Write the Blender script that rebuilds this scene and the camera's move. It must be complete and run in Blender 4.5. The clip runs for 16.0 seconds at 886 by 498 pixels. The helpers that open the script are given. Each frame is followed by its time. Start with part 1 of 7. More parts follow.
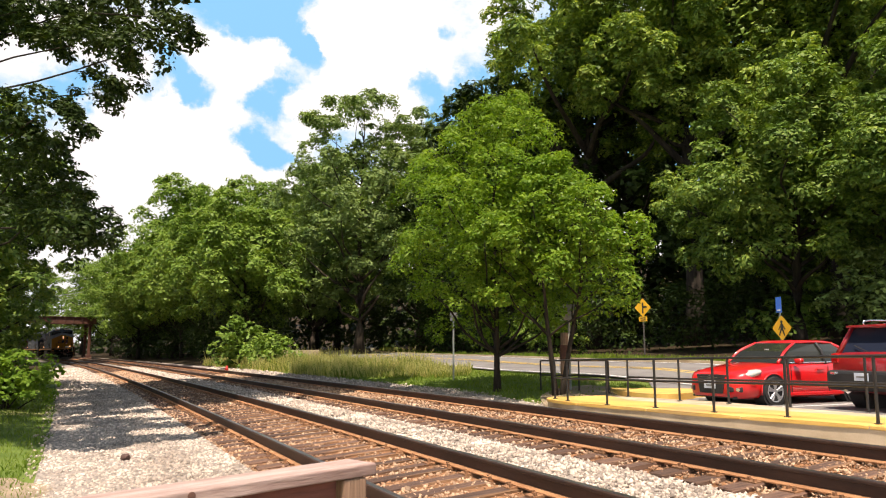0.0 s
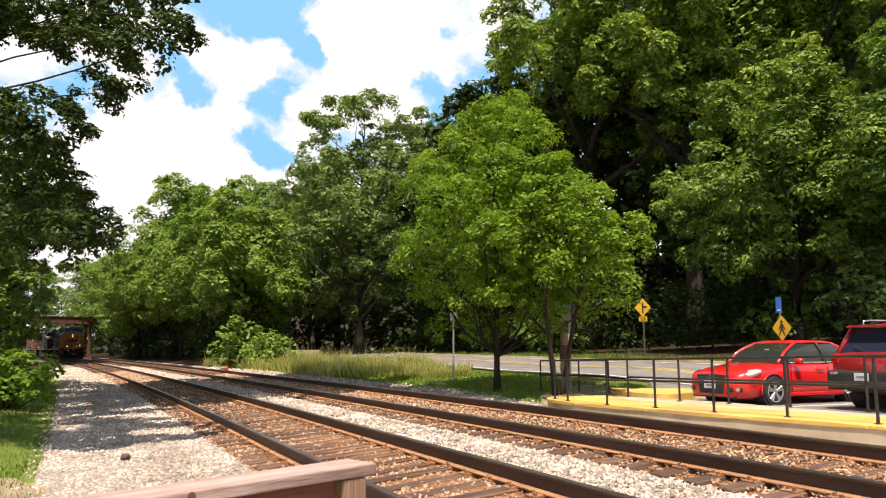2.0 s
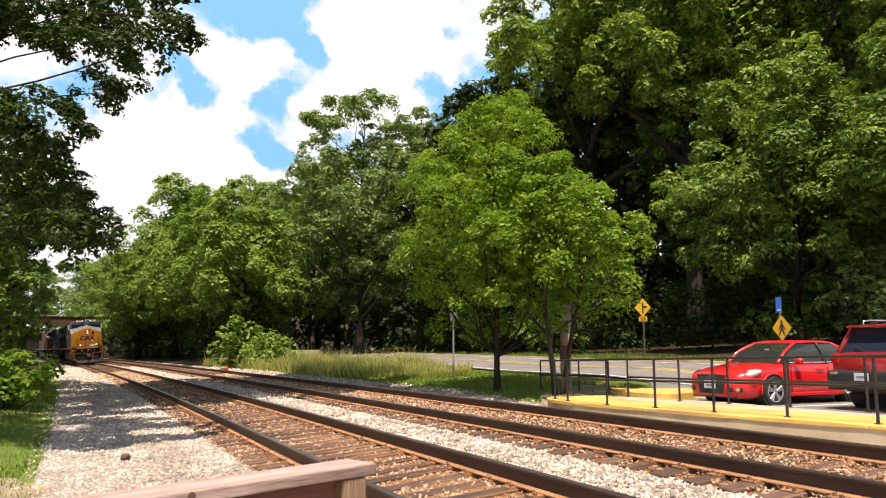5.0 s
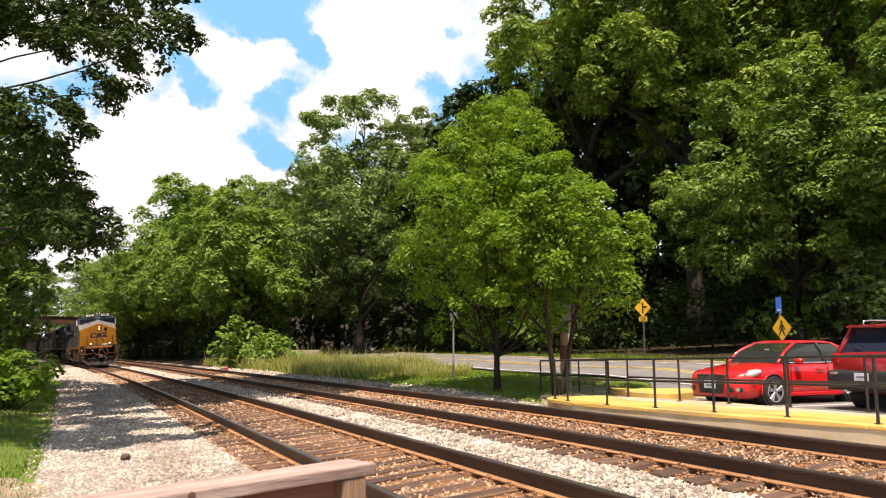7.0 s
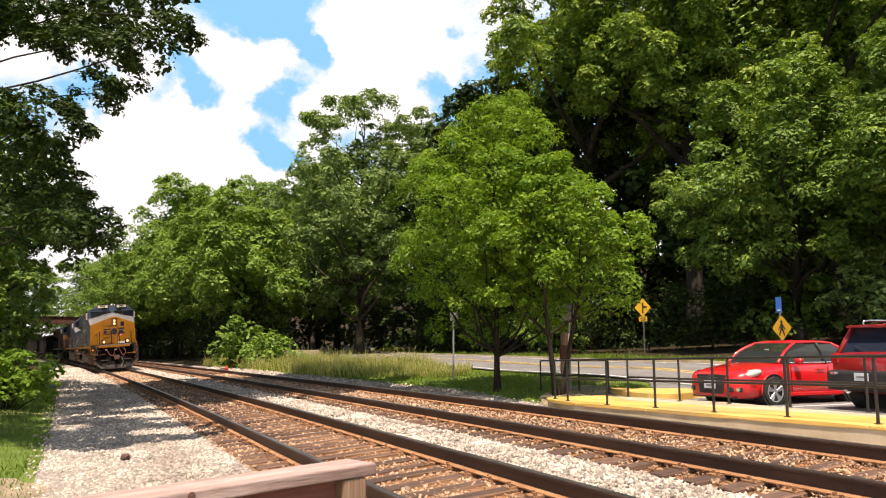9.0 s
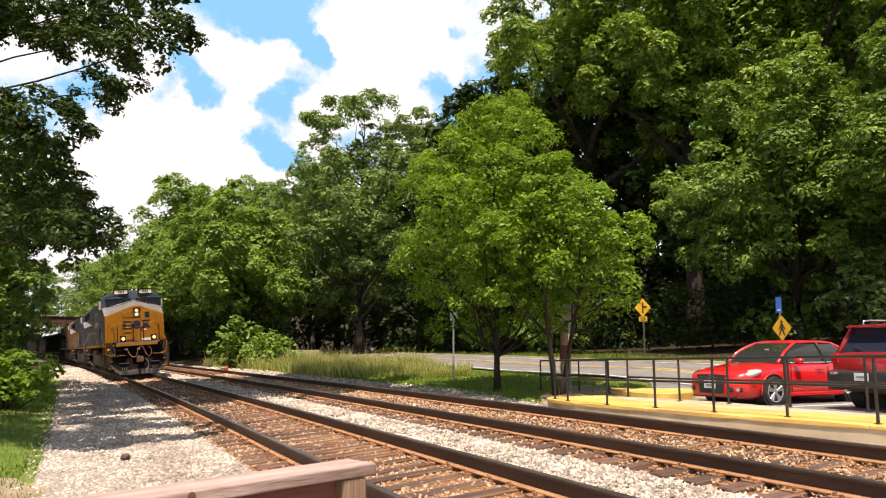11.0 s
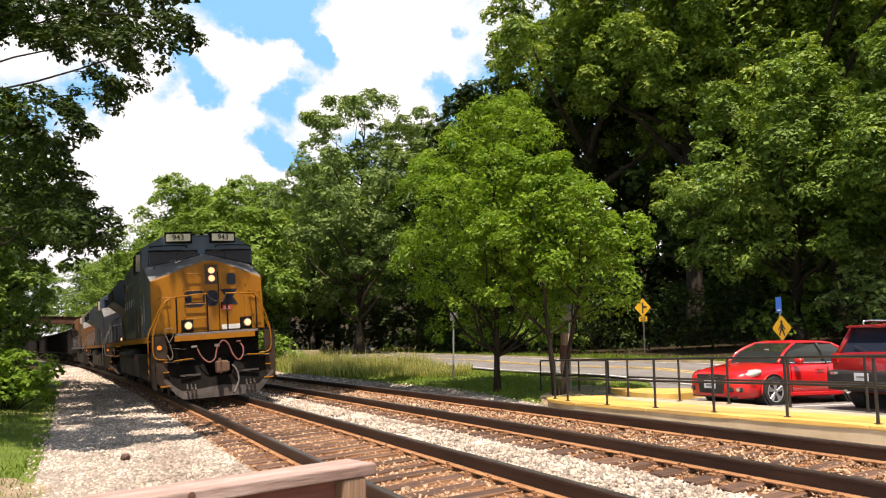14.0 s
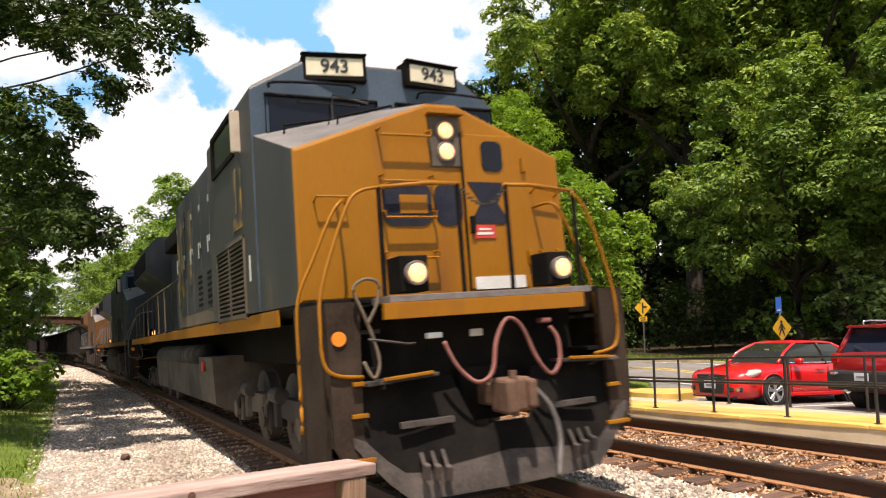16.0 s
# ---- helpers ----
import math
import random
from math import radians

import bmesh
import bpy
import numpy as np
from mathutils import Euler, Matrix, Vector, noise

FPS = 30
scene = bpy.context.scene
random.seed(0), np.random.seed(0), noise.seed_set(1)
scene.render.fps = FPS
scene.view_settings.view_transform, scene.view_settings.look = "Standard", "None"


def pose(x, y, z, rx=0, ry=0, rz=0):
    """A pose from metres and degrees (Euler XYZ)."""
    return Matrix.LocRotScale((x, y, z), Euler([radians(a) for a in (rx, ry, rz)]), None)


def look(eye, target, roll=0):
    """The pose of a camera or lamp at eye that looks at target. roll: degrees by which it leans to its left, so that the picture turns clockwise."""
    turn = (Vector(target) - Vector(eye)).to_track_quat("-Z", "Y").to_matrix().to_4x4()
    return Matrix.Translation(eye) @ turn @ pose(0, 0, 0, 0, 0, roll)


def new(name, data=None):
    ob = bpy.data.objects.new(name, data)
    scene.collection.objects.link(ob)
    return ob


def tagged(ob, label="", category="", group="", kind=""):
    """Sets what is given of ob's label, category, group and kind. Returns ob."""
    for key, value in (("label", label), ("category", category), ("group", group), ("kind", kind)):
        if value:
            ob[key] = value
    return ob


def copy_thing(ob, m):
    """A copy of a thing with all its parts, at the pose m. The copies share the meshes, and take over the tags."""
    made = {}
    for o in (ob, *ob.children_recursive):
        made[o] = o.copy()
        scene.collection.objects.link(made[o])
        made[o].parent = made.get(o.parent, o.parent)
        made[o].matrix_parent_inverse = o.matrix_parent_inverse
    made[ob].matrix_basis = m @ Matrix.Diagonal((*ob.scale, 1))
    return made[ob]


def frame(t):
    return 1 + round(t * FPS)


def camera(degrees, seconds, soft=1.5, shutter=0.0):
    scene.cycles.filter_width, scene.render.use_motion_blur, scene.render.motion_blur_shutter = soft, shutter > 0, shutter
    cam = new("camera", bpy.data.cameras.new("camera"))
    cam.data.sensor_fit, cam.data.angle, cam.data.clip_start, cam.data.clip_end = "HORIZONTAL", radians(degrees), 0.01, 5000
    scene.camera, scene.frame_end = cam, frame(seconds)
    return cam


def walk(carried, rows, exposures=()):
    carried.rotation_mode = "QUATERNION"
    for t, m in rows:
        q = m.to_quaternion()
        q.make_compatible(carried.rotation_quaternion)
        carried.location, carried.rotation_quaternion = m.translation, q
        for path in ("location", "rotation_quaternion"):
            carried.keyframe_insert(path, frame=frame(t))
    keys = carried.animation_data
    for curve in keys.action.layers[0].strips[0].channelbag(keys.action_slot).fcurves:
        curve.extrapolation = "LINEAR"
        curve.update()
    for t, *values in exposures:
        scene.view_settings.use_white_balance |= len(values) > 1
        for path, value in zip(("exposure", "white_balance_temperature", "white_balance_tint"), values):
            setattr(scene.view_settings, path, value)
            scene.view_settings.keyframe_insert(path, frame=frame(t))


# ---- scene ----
cam = camera(61.73, 16.0, soft=1.15, shutter=0.25)
EYE = (0.0, 0.0, 1.2713)
YAW, PITCH = 0.43988, 0.137169
AIM = (math.sin(YAW) * math.cos(PITCH), math.cos(YAW) * math.cos(PITCH), EYE[2] + math.sin(PITCH))
walk(cam, [(0.0, look(EYE, AIM, -0.07)), (16.0, look(EYE, AIM, -0.07))], [(0.0, 0.66, 7100, 18), (16.0, 0.66, 7100, 18)])

# ---------------------------------------------------------------- light
SUN_TO = Vector((-0.20, -0.36, 1.0)).normalized()
world = bpy.data.worlds.new("sky")
scene.world = world
world.use_nodes = True
wn, wl = world.node_tree.nodes, world.node_tree.links
sky = wn.new("ShaderNodeTexSky")
sky.sky_type, sky.sun_disc = "NISHITA", False
sky.sun_elevation = math.asin(SUN_TO.z)
sky.sun_rotation = math.atan2(SUN_TO.x, SUN_TO.y)
sky.dust_density, sky.ozone_density = 0.6, 1.5
wn["Background"].inputs["Strength"].default_value = 0.05
wl.new(sky.outputs["Color"], wn["Background"].inputs["Color"])
sun = new("sun", bpy.data.lights.new("sun", "SUN"))
sun.data.energy, sun.data.angle, sun.data.color = 5.0, radians(0.53), (1.0, 0.94, 0.84)
sun.matrix_basis = look((0, 0, 60), Vector((0, 0, 60)) - SUN_TO)

# ---------------------------------------------------------------- materials


def nodes_of(name):
    m = bpy.data.materials.new(name)
    m.use_nodes = True
    n, l = m.node_tree.nodes, m.node_tree.links
    return m, n, l, n["Principled BSDF"]


def surf(name, a, b, scale=3.0, rough=0.7, metal=0.0, bump=0.3, grain=40.0, third=None, third_at=0.62, stretch=(1, 1, 1), per=0.0, coat=0.0, bdist=0.01, third_scale=0.35, spec=0.5):
    """Two tones mixed by a broad noise, fine grain on top, a third tone in patches, relief."""
    m, n, l, p = nodes_of(name)
    tc = n.new("ShaderNodeTexCoord")
    mp = n.new("ShaderNodeMapping")
    mp.inputs["Scale"].default_value = stretch
    l.new(tc.outputs["Object"], mp.inputs["Vector"])
    big, fine = n.new("ShaderNodeTexNoise"), n.new("ShaderNodeTexNoise")
    for t, s, dt in ((big, scale, 6.0), (fine, grain, 4.0)):
        t.inputs["Scale"].default_value, t.inputs["Detail"].default_value = s, dt
        l.new(mp.outputs["Vector"], t.inputs["Vector"])
    add = n.new("ShaderNodeMath")
    add.operation = "MULTIPLY_ADD"
    l.new(fine.outputs["Fac"], add.inputs[0])
    add.inputs[1].default_value = 0.45
    l.new(big.outputs["Fac"], add.inputs[2])
    mr = n.new("ShaderNodeMapRange")
    mr.inputs["From Min"].default_value, mr.inputs["From Max"].default_value = 0.5, 0.95
    l.new(add.outputs[0], mr.inputs["Value"])
    mix = n.new("ShaderNodeMix")
    mix.data_type = "RGBA"
    mix.inputs["A"].default_value, mix.inputs["B"].default_value = (*a, 1), (*b, 1)
    l.new(mr.outputs["Result"], mix.inputs["Factor"])
    col = mix.outputs["Result"]
    if third:
        t3 = n.new("ShaderNodeTexNoise")
        t3.inputs["Scale"].default_value, t3.inputs["Detail"].default_value = scale * third_scale, 8.0
        l.new(mp.outputs["Vector"], t3.inputs["Vector"])
        r3 = n.new("ShaderNodeMapRange")
        r3.inputs["From Min"].default_value, r3.inputs["From Max"].default_value = third_at - 0.06, third_at + 0.1
        l.new(t3.outputs["Fac"], r3.inputs["Value"])
        m3 = n.new("ShaderNodeMix")
        m3.data_type = "RGBA"
        m3.inputs["B"].default_value = (*third, 1)
        l.new(col, m3.inputs["A"])
        l.new(r3.outputs["Result"], m3.inputs["Factor"])
        col = m3.outputs["Result"]
    if per:
        oi = n.new("ShaderNodeObjectInfo")
        geo = n.new("ShaderNodeNewGeometry")
        ad = n.new("ShaderNodeMath")
        l.new(oi.outputs["Random"], ad.inputs[0])
        l.new(geo.outputs["Random Per Island"], ad.inputs[1])
        fr = n.new("ShaderNodeMath")
        fr.operation = "FRACT"
        l.new(ad.outputs[0], fr.inputs[0])
        rr = n.new("ShaderNodeMapRange")
        rr.inputs["To Min"].default_value, rr.inputs["To Max"].default_value = 1 - per, 1 + per
        l.new(fr.outputs[0], rr.inputs["Value"])
        hs = n.new("ShaderNodeHueSaturation")
        l.new(rr.outputs["Result"], hs.inputs["Value"])
        l.new(col, hs.inputs["Color"])
        col = hs.outputs["Color"]
    l.new(col, p.inputs["Base Color"])
    rg = n.new("ShaderNodeMapRange")
    rg.inputs["To Min"].default_value, rg.inputs["To Max"].default_value = max(rough - 0.12, 0.02), min(rough + 0.12, 1)
    l.new(big.outputs["Fac"], rg.inputs["Value"])
    l.new(rg.outputs["Result"], p.inputs["Roughness"])
    p.inputs["Metallic"].default_value = metal
    p.inputs["Coat Weight"].default_value = coat
    p.inputs["Coat Roughness"].default_value = 0.05
    p.inputs["Specular IOR Level"].default_value = spec
    if bump:
        bp = n.new("ShaderNodeBump")
        bp.inputs["Strength"].default_value, bp.inputs["Distance"].default_value = bump, bdist
        l.new(add.outputs[0], bp.inputs["Height"])
        l.new(bp.outputs["Normal"], p.inputs["Normal"])
    return m


def leafy(name, a, b, c, glow=0.35, rough=0.5):
    """Foliage: a hue for each leaf, light through the blade, patches of tone over the crown."""
    m, n, l, p = nodes_of(name)
    geo = n.new("ShaderNodeNewGeometry")
    tc = n.new("ShaderNodeTexCoord")
    nz = n.new("ShaderNodeTexNoise")
    nz.inputs["Scale"].default_value, nz.inputs["Detail"].default_value = 0.45, 3
    l.new(tc.outputs["Object"], nz.inputs["Vector"])
    ramp = n.new("ShaderNodeValToRGB")
    ramp.color_ramp.elements[0].color, ramp.color_ramp.elements[1].color = (*a, 1), (*c, 1)
    e = ramp.color_ramp.elements.new(0.5)
    e.color = (*b, 1)
    mx = n.new("ShaderNodeMath")
    mx.operation = "MULTIPLY_ADD"
    l.new(geo.outputs["Random Per Island"], mx.inputs[0])
    mx.inputs[1].default_value = 0.6
    mr = n.new("ShaderNodeMapRange")
    mr.inputs["From Min"].default_value, mr.inputs["From Max"].default_value = 0.3, 0.7
    mr.inputs["To Min"].default_value, mr.inputs["To Max"].default_value = 0.0, 0.4
    l.new(nz.outputs["Fac"], mr.inputs["Value"])
    l.new(mr.outputs["Result"], mx.inputs[2])
    l.new(mx.outputs[0], ramp.inputs["Fac"])
    l.new(ramp.outputs["Color"], p.inputs["Base Color"])
    p.inputs["Roughness"].default_value = rough
    p.inputs["Specular IOR Level"].default_value = 0.18
    tr = n.new("ShaderNodeBsdfTranslucent")
    gm = n.new("ShaderNodeMix")
    gm.data_type, gm.blend_type = "RGBA", "MULTIPLY"
    gm.inputs["Factor"].default_value = 1.0
    gm.inputs["B"].default_value = (1.5, 1.5, 0.6, 1)
    l.new(ramp.outputs["Color"], gm.inputs["A"])
    l.new(gm.outputs["Result"], tr.inputs["Color"])
    ms = n.new("ShaderNodeMixShader")
    ms.inputs["Fac"].default_value = glow
    l.new(p.outputs["BSDF"], ms.inputs[1])
    l.new(tr.outputs["BSDF"], ms.inputs[2])
    l.new(ms.outputs["Shader"], n["Material Output"].inputs["Surface"])
    return m


def lamp_mat(name, colour, strength):
    m, n, l, p = nodes_of(name)
    p.inputs["Emission Color"].default_value = (*colour, 1)
    p.inputs["Emission Strength"].default_value = strength
    p.inputs["Base Color"].default_value = (*colour, 1)
    return m


def glassy(name, tint, rough=0.03, spec=0.5):
    m, n, l, p = nodes_of(name)
    p.inputs["Base Color"].default_value = (*tint, 1)
    p.inputs["Roughness"].default_value = rough
    p.inputs["Specular IOR Level"].default_value = spec
    return m


BALLAST = surf("ballast_stone", (0.27, 0.215, 0.168), (0.60, 0.505, 0.415), 1.2, 0.85, per=0.5, grain=60, bump=0.4)
# Beds are darker than their stones, gap shade put into the tone.
BALLAST_BED = surf("ballast_bed", (0.15, 0.122, 0.10), (0.42, 0.36, 0.305), 14, 0.95, grain=45, bump=1.0, bdist=0.03)
BALLAST_RUST = surf("rusty_stone", (0.25, 0.118, 0.052), (0.53, 0.38, 0.255), 1.6, 0.85, per=0.45, grain=60, bump=0.4)
RUST_BED = surf("rusty_bed", (0.12, 0.05, 0.02), (0.38, 0.19, 0.085), 12, 0.95, grain=45, bump=1.0, bdist=0.03)
RAIL = surf("rail_steel", (0.034, 0.019, 0.014), (0.085, 0.046, 0.031), 5, 0.6, 0.3, grain=70, stretch=(1, 0.2, 1))
RAIL_FOOT = surf("rail_foot_rust", (0.27, 0.12, 0.05), (0.42, 0.21, 0.095), 4, 0.9, grain=60)
RAIL_TOP = surf("rail_head_polished", (0.16, 0.14, 0.13), (0.30, 0.27, 0.25), 6, 0.35, 0.9, grain=30, bump=0.05, stretch=(1, 0.1, 1))
TIE = surf("creosote_timber", (0.05, 0.026, 0.018), (0.155, 0.088, 0.058), 3, 0.9, grain=24, stretch=(0.4, 5, 5), per=0.35, bump=0.8, bdist=0.015, third=(0.28, 0.15, 0.07), third_at=0.58)
PLATE = surf("tie_plate_rust", (0.20, 0.095, 0.045), (0.34, 0.18, 0.09), 9, 0.85, 0.2, per=0.25)
GROUND = surf("lawn_soil", (0.075, 0.12, 0.02), (0.15, 0.20, 0.04), 1.4, 0.95, grain=30, bump=0.7, bdist=0.03, third=(0.24, 0.18, 0.10), third_at=0.66, third_scale=0.2, spec=0.15)
# Floor brown taken near black to stand in for shade under trees.
SHADED_LITTER = surf("shaded_litter", (0.02, 0.014, 0.008), (0.055, 0.04, 0.022), 2.0, 0.95, grain=20, bump=1.0, bdist=0.04, spec=0.08)
EARTH = surf("trodden_earth", (0.16, 0.115, 0.07), (0.34, 0.26, 0.17), 1.4, 0.95, grain=40, bump=0.5)
GRASS = leafy("grass_blades", (0.07, 0.125, 0.012), (0.13, 0.20, 0.022), (0.22, 0.26, 0.05), 0.35)
WEEDS = leafy("dry_meadow", (0.22, 0.25, 0.07), (0.47, 0.43, 0.17), (0.70, 0.60, 0.36), 0.5)
ASPHALT = surf("asphalt", (0.13, 0.122, 0.115), (0.22, 0.205, 0.19), 1.2, 0.9, grain=90, bump=0.4)
YELLOW_LINE = surf("yellow_road_paint", (0.55, 0.36, 0.06), (0.65, 0.45, 0.10), 8, 0.8)
WHITE_LINE = surf("white_road_paint", (0.6, 0.6, 0.57), (0.75, 0.75, 0.72), 8, 0.8)
CONCRETE = surf("platform_concrete", (0.42, 0.32, 0.20), (0.60, 0.48, 0.33), 2.0, 0.9, grain=60, third=(0.32, 0.22, 0.12), third_at=0.6)
YELLOW = surf("platform_yellow", (0.58, 0.335, 0.065), (0.74, 0.47, 0.13), 1.5, 0.75, grain=50, third=(0.46, 0.29, 0.11), third_at=0.6)
RAILING = surf("railing_paint", (0.012, 0.012, 0.012), (0.035, 0.03, 0.026), 6, 0.5, 0.2, grain=60)
BARK = surf("bark", (0.035, 0.026, 0.018), (0.10, 0.08, 0.06), 5, 0.95, grain=18, stretch=(1, 1, 0.25), bump=1.0, bdist=0.03, spec=0.15)
BARK_DARK = surf("bark_dark", (0.018, 0.014, 0.011), (0.05, 0.04, 0.03), 5, 0.95, grain=18, stretch=(1, 1, 0.25), bump=1.0, bdist=0.03, spec=0.15)
LEAF_YOUNG = leafy("leaf_young", (0.062, 0.135, 0.012), (0.142, 0.245, 0.024), (0.27, 0.37, 0.052), 0.38)
LEAF_OAK = leafy("leaf_oak", (0.05, 0.10, 0.022), (0.165, 0.255, 0.045), (0.40, 0.45, 0.085), 0.28)
LEAF_MAPLE = leafy("leaf_maple", (0.042, 0.09, 0.018), (0.13, 0.215, 0.038), (0.30, 0.36, 0.07), 0.24)
# Leaf green darkened to stand in for shade inside the trees.
LEAF_SHADED = leafy("leaf_shaded", (0.016, 0.033, 0.007), (0.031, 0.055, 0.010), (0.062, 0.092, 0.018), 0.15)
LEAF_GREY = leafy("leaf_greyish", (0.088, 0.148, 0.048), (0.172, 0.25, 0.074), (0.29, 0.36, 0.125), 0.26)
LEAF_FAR = leafy("leaf_far", (0.078, 0.144, 0.024), (0.154, 0.25, 0.040), (0.275, 0.36, 0.072), 0.26)
WOOD = surf("weathered_timber", (0.27, 0.172, 0.142), (0.52, 0.395, 0.345), 2.2, 0.8, grain=14, stretch=(1, 8, 8), bump=0.6, third=(0.17, 0.075, 0.055), third_at=0.62)
# Board red darkened for the shade that falls under the cap rail.
WOOD_SHADED = surf("shaded_timber", (0.085, 0.028, 0.02), (0.19, 0.07, 0.05), 2.2, 0.85, grain=14, stretch=(1, 8, 8), bump=0.6)
WOOD_POST = surf("post_timber", (0.16, 0.085, 0.05), (0.40, 0.25, 0.16), 7, 0.85, grain=20, stretch=(6, 6, 0.35), bump=0.8)
KNOT = surf("timber_knot", (0.10, 0.045, 0.03), (0.17, 0.08, 0.055), 40, 0.85)
SIGN_YELLOW = surf("sign_yellow", (0.72, 0.36, 0.012), (0.80, 0.44, 0.02), 3, 0.5, bump=0.03)
SIGN_BLACK = surf("sign_black", (0.012, 0.012, 0.012), (0.025, 0.025, 0.025), 5, 0.5)
SIGN_GREY = surf("sign_back", (0.16, 0.16, 0.15), (0.25, 0.25, 0.24), 4, 0.6, 0.4)
SIGN_BLUE = surf("sign_blue", (0.03, 0.13, 0.55), (0.05, 0.2, 0.68), 3, 0.45, bump=0.03)
GALV = surf("galvanised", (0.22, 0.24, 0.22), (0.36, 0.38, 0.35), 5, 0.55, 0.5)
RUST_GIRDER = surf("rusty_girder", (0.065, 0.026, 0.017), (0.135, 0.055, 0.032), 0.8, 0.85, grain=20)
STONE_DARK = surf("pier_stone", (0.05, 0.045, 0.04), (0.13, 0.115, 0.10), 1.3, 0.9, grain=20)
ROCK = surf("dark_rock", (0.06, 0.03, 0.025), (0.13, 0.075, 0.06), 9, 0.9)
YEL_BODY = surf("loco_yellow", (0.262, 0.098, 0.0008), (0.325, 0.128, 0.0016), 1.2, 0.5, grain=35, bump=0.06, stretch=(1, 1, 0.3), third=(0.22, 0.078, 0.008), third_at=0.60, third_scale=1.8, spec=0.3)
BLUE_BODY = surf("loco_blue", (0.016, 0.019, 0.026), (0.032, 0.036, 0.045), 1.5, 0.55, grain=30, bump=0.08, third=(0.06, 0.058, 0.055), third_at=0.64)
SIDE_BODY = surf("loco_side_faded", (0.018, 0.020, 0.023), (0.05, 0.05, 0.048), 1.6, 0.55, grain=25, bump=0.08, stretch=(1, 1, 0.35), third=(0.15, 0.09, 0.025), third_at=0.63, third_scale=0.9)
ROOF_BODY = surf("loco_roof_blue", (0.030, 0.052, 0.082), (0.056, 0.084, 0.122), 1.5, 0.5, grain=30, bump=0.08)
NOSE_TOP = surf("nose_antiglare", (0.095, 0.09, 0.09), (0.19, 0.18, 0.175), 3, 0.7, grain=30)
BLACK = surf("underframe_black", (0.006, 0.0055, 0.005), (0.016, 0.0135, 0.012), 3, 0.95, grain=30, bump=0.3, spec=0.08)
GRIME = surf("brake_dust_grime", (0.048, 0.036, 0.028), (0.125, 0.098, 0.076), 2.2, 0.85, grain=30, bump=0.3, third=(0.025, 0.02, 0.018), third_at=0.56)
PLOW = surf("plow_worn", (0.034, 0.028, 0.025), (0.10, 0.084, 0.075), 3, 0.75, grain=30, third=(0.02, 0.018, 0.018), third_at=0.54, spec=0.25)
PILOT = surf("pilot_dusty", (0.022, 0.014, 0.010), (0.054, 0.037, 0.027), 2.5, 0.9, grain=30, third=(0.014, 0.011, 0.01), third_at=0.6, spec=0.15)
RUSTY = surf("coupler_rust", (0.085, 0.044, 0.027), (0.165, 0.09, 0.058), 7, 0.85, grain=40)
HOSE = surf("brake_hose", (0.15, 0.052, 0.042), (0.31, 0.115, 0.092), 5, 0.6)
HOSE_DARK = surf("brake_hose_grey", (0.04, 0.035, 0.032), (0.11, 0.095, 0.09), 5, 0.6)
CREAM = surf("number_board", (0.62, 0.55, 0.40), (0.72, 0.64, 0.48), 4, 0.5, bump=0.02)
CREAM_FRAME = surf("window_frame_tan", (0.42, 0.34, 0.28), (0.55, 0.46, 0.38), 4, 0.6)
RED_SIGN = surf("red_placard", (0.55, 0.03, 0.025), (0.62, 0.05, 0.035), 5, 0.5, bump=0.02)
WHITE = surf("white_paint", (0.62, 0.60, 0.57), (0.75, 0.73, 0.70), 5, 0.6)
LOGO = surf("logo_blue", (0.012, 0.014, 0.026), (0.026, 0.028, 0.042), 5, 0.7, bump=0.03, spec=0.15)
# Reflectors are no lamps; a faint glow is put into their amber.
ORANGE = lamp_mat("amber_reflector_glow", (0.75, 0.21, 0.01), 0.05)
HEAD = lamp_mat("headlight_glow", (1.0, 0.47, 0.19), 1.2)
DITCH = lamp_mat("ditch_glow", (1.0, 0.47, 0.19), 1.1)
LENS_RIM = surf("lamp_rim", (0.14, 0.12, 0.11), (0.24, 0.21, 0.2), 8, 0.5, 0.4)
BROWN_PANEL = surf("dust_brown_panel", (0.070, 0.050, 0.033), (0.145, 0.108, 0.074), 1.8, 0.75, grain=22, bump=0.15, stretch=(1, 1, 0.3), third=(0.03, 0.028, 0.026), third_at=0.58)
CABGLASS = glassy("cab_glass", (0.008, 0.010, 0.018), 0.12, 0.22)
CARGLASS = glassy("car_glass", (0.022, 0.024, 0.018), 0.03, 0.4)
SUVGLASS = glassy("suv_glass", (0.02, 0.026, 0.045))
CAR_RED = surf("car_red", (0.62, 0.008, 0.010), (0.66, 0.012, 0.012), 2, 0.35, coat=1.0, bump=0)
SUV_RED = surf("suv_dark_red", (0.30, 0.008, 0.012), (0.34, 0.012, 0.014), 2, 0.35, 0.2, coat=1.0, bump=0)
TRIM = surf("black_trim", (0.012, 0.012, 0.013), (0.025, 0.025, 0.026), 8, 0.6, bump=0.05)
CHROME = surf("chrome", (0.55, 0.55, 0.55), (0.65, 0.65, 0.65), 5, 0.2, 0.95, bump=0)
ALLOY = surf("alloy_rim", (0.42, 0.42, 0.43), (0.52, 0.52, 0.53), 5, 0.35, 0.7, bump=0)
TYRE = surf("tyre_rubber", (0.012, 0.012, 0.012), (0.025, 0.024, 0.023), 9, 0.85)
HEADLENS = glassy("headlamp_lens", (0.46, 0.46, 0.42), 0.08)
TAILRED = glassy("tail_lamp_red", (0.5, 0.01, 0.01), 0.1)
PLATE_W = surf("plate_white", (0.55, 0.60, 0.68), (0.62, 0.67, 0.74), 8, 0.5, bump=0)
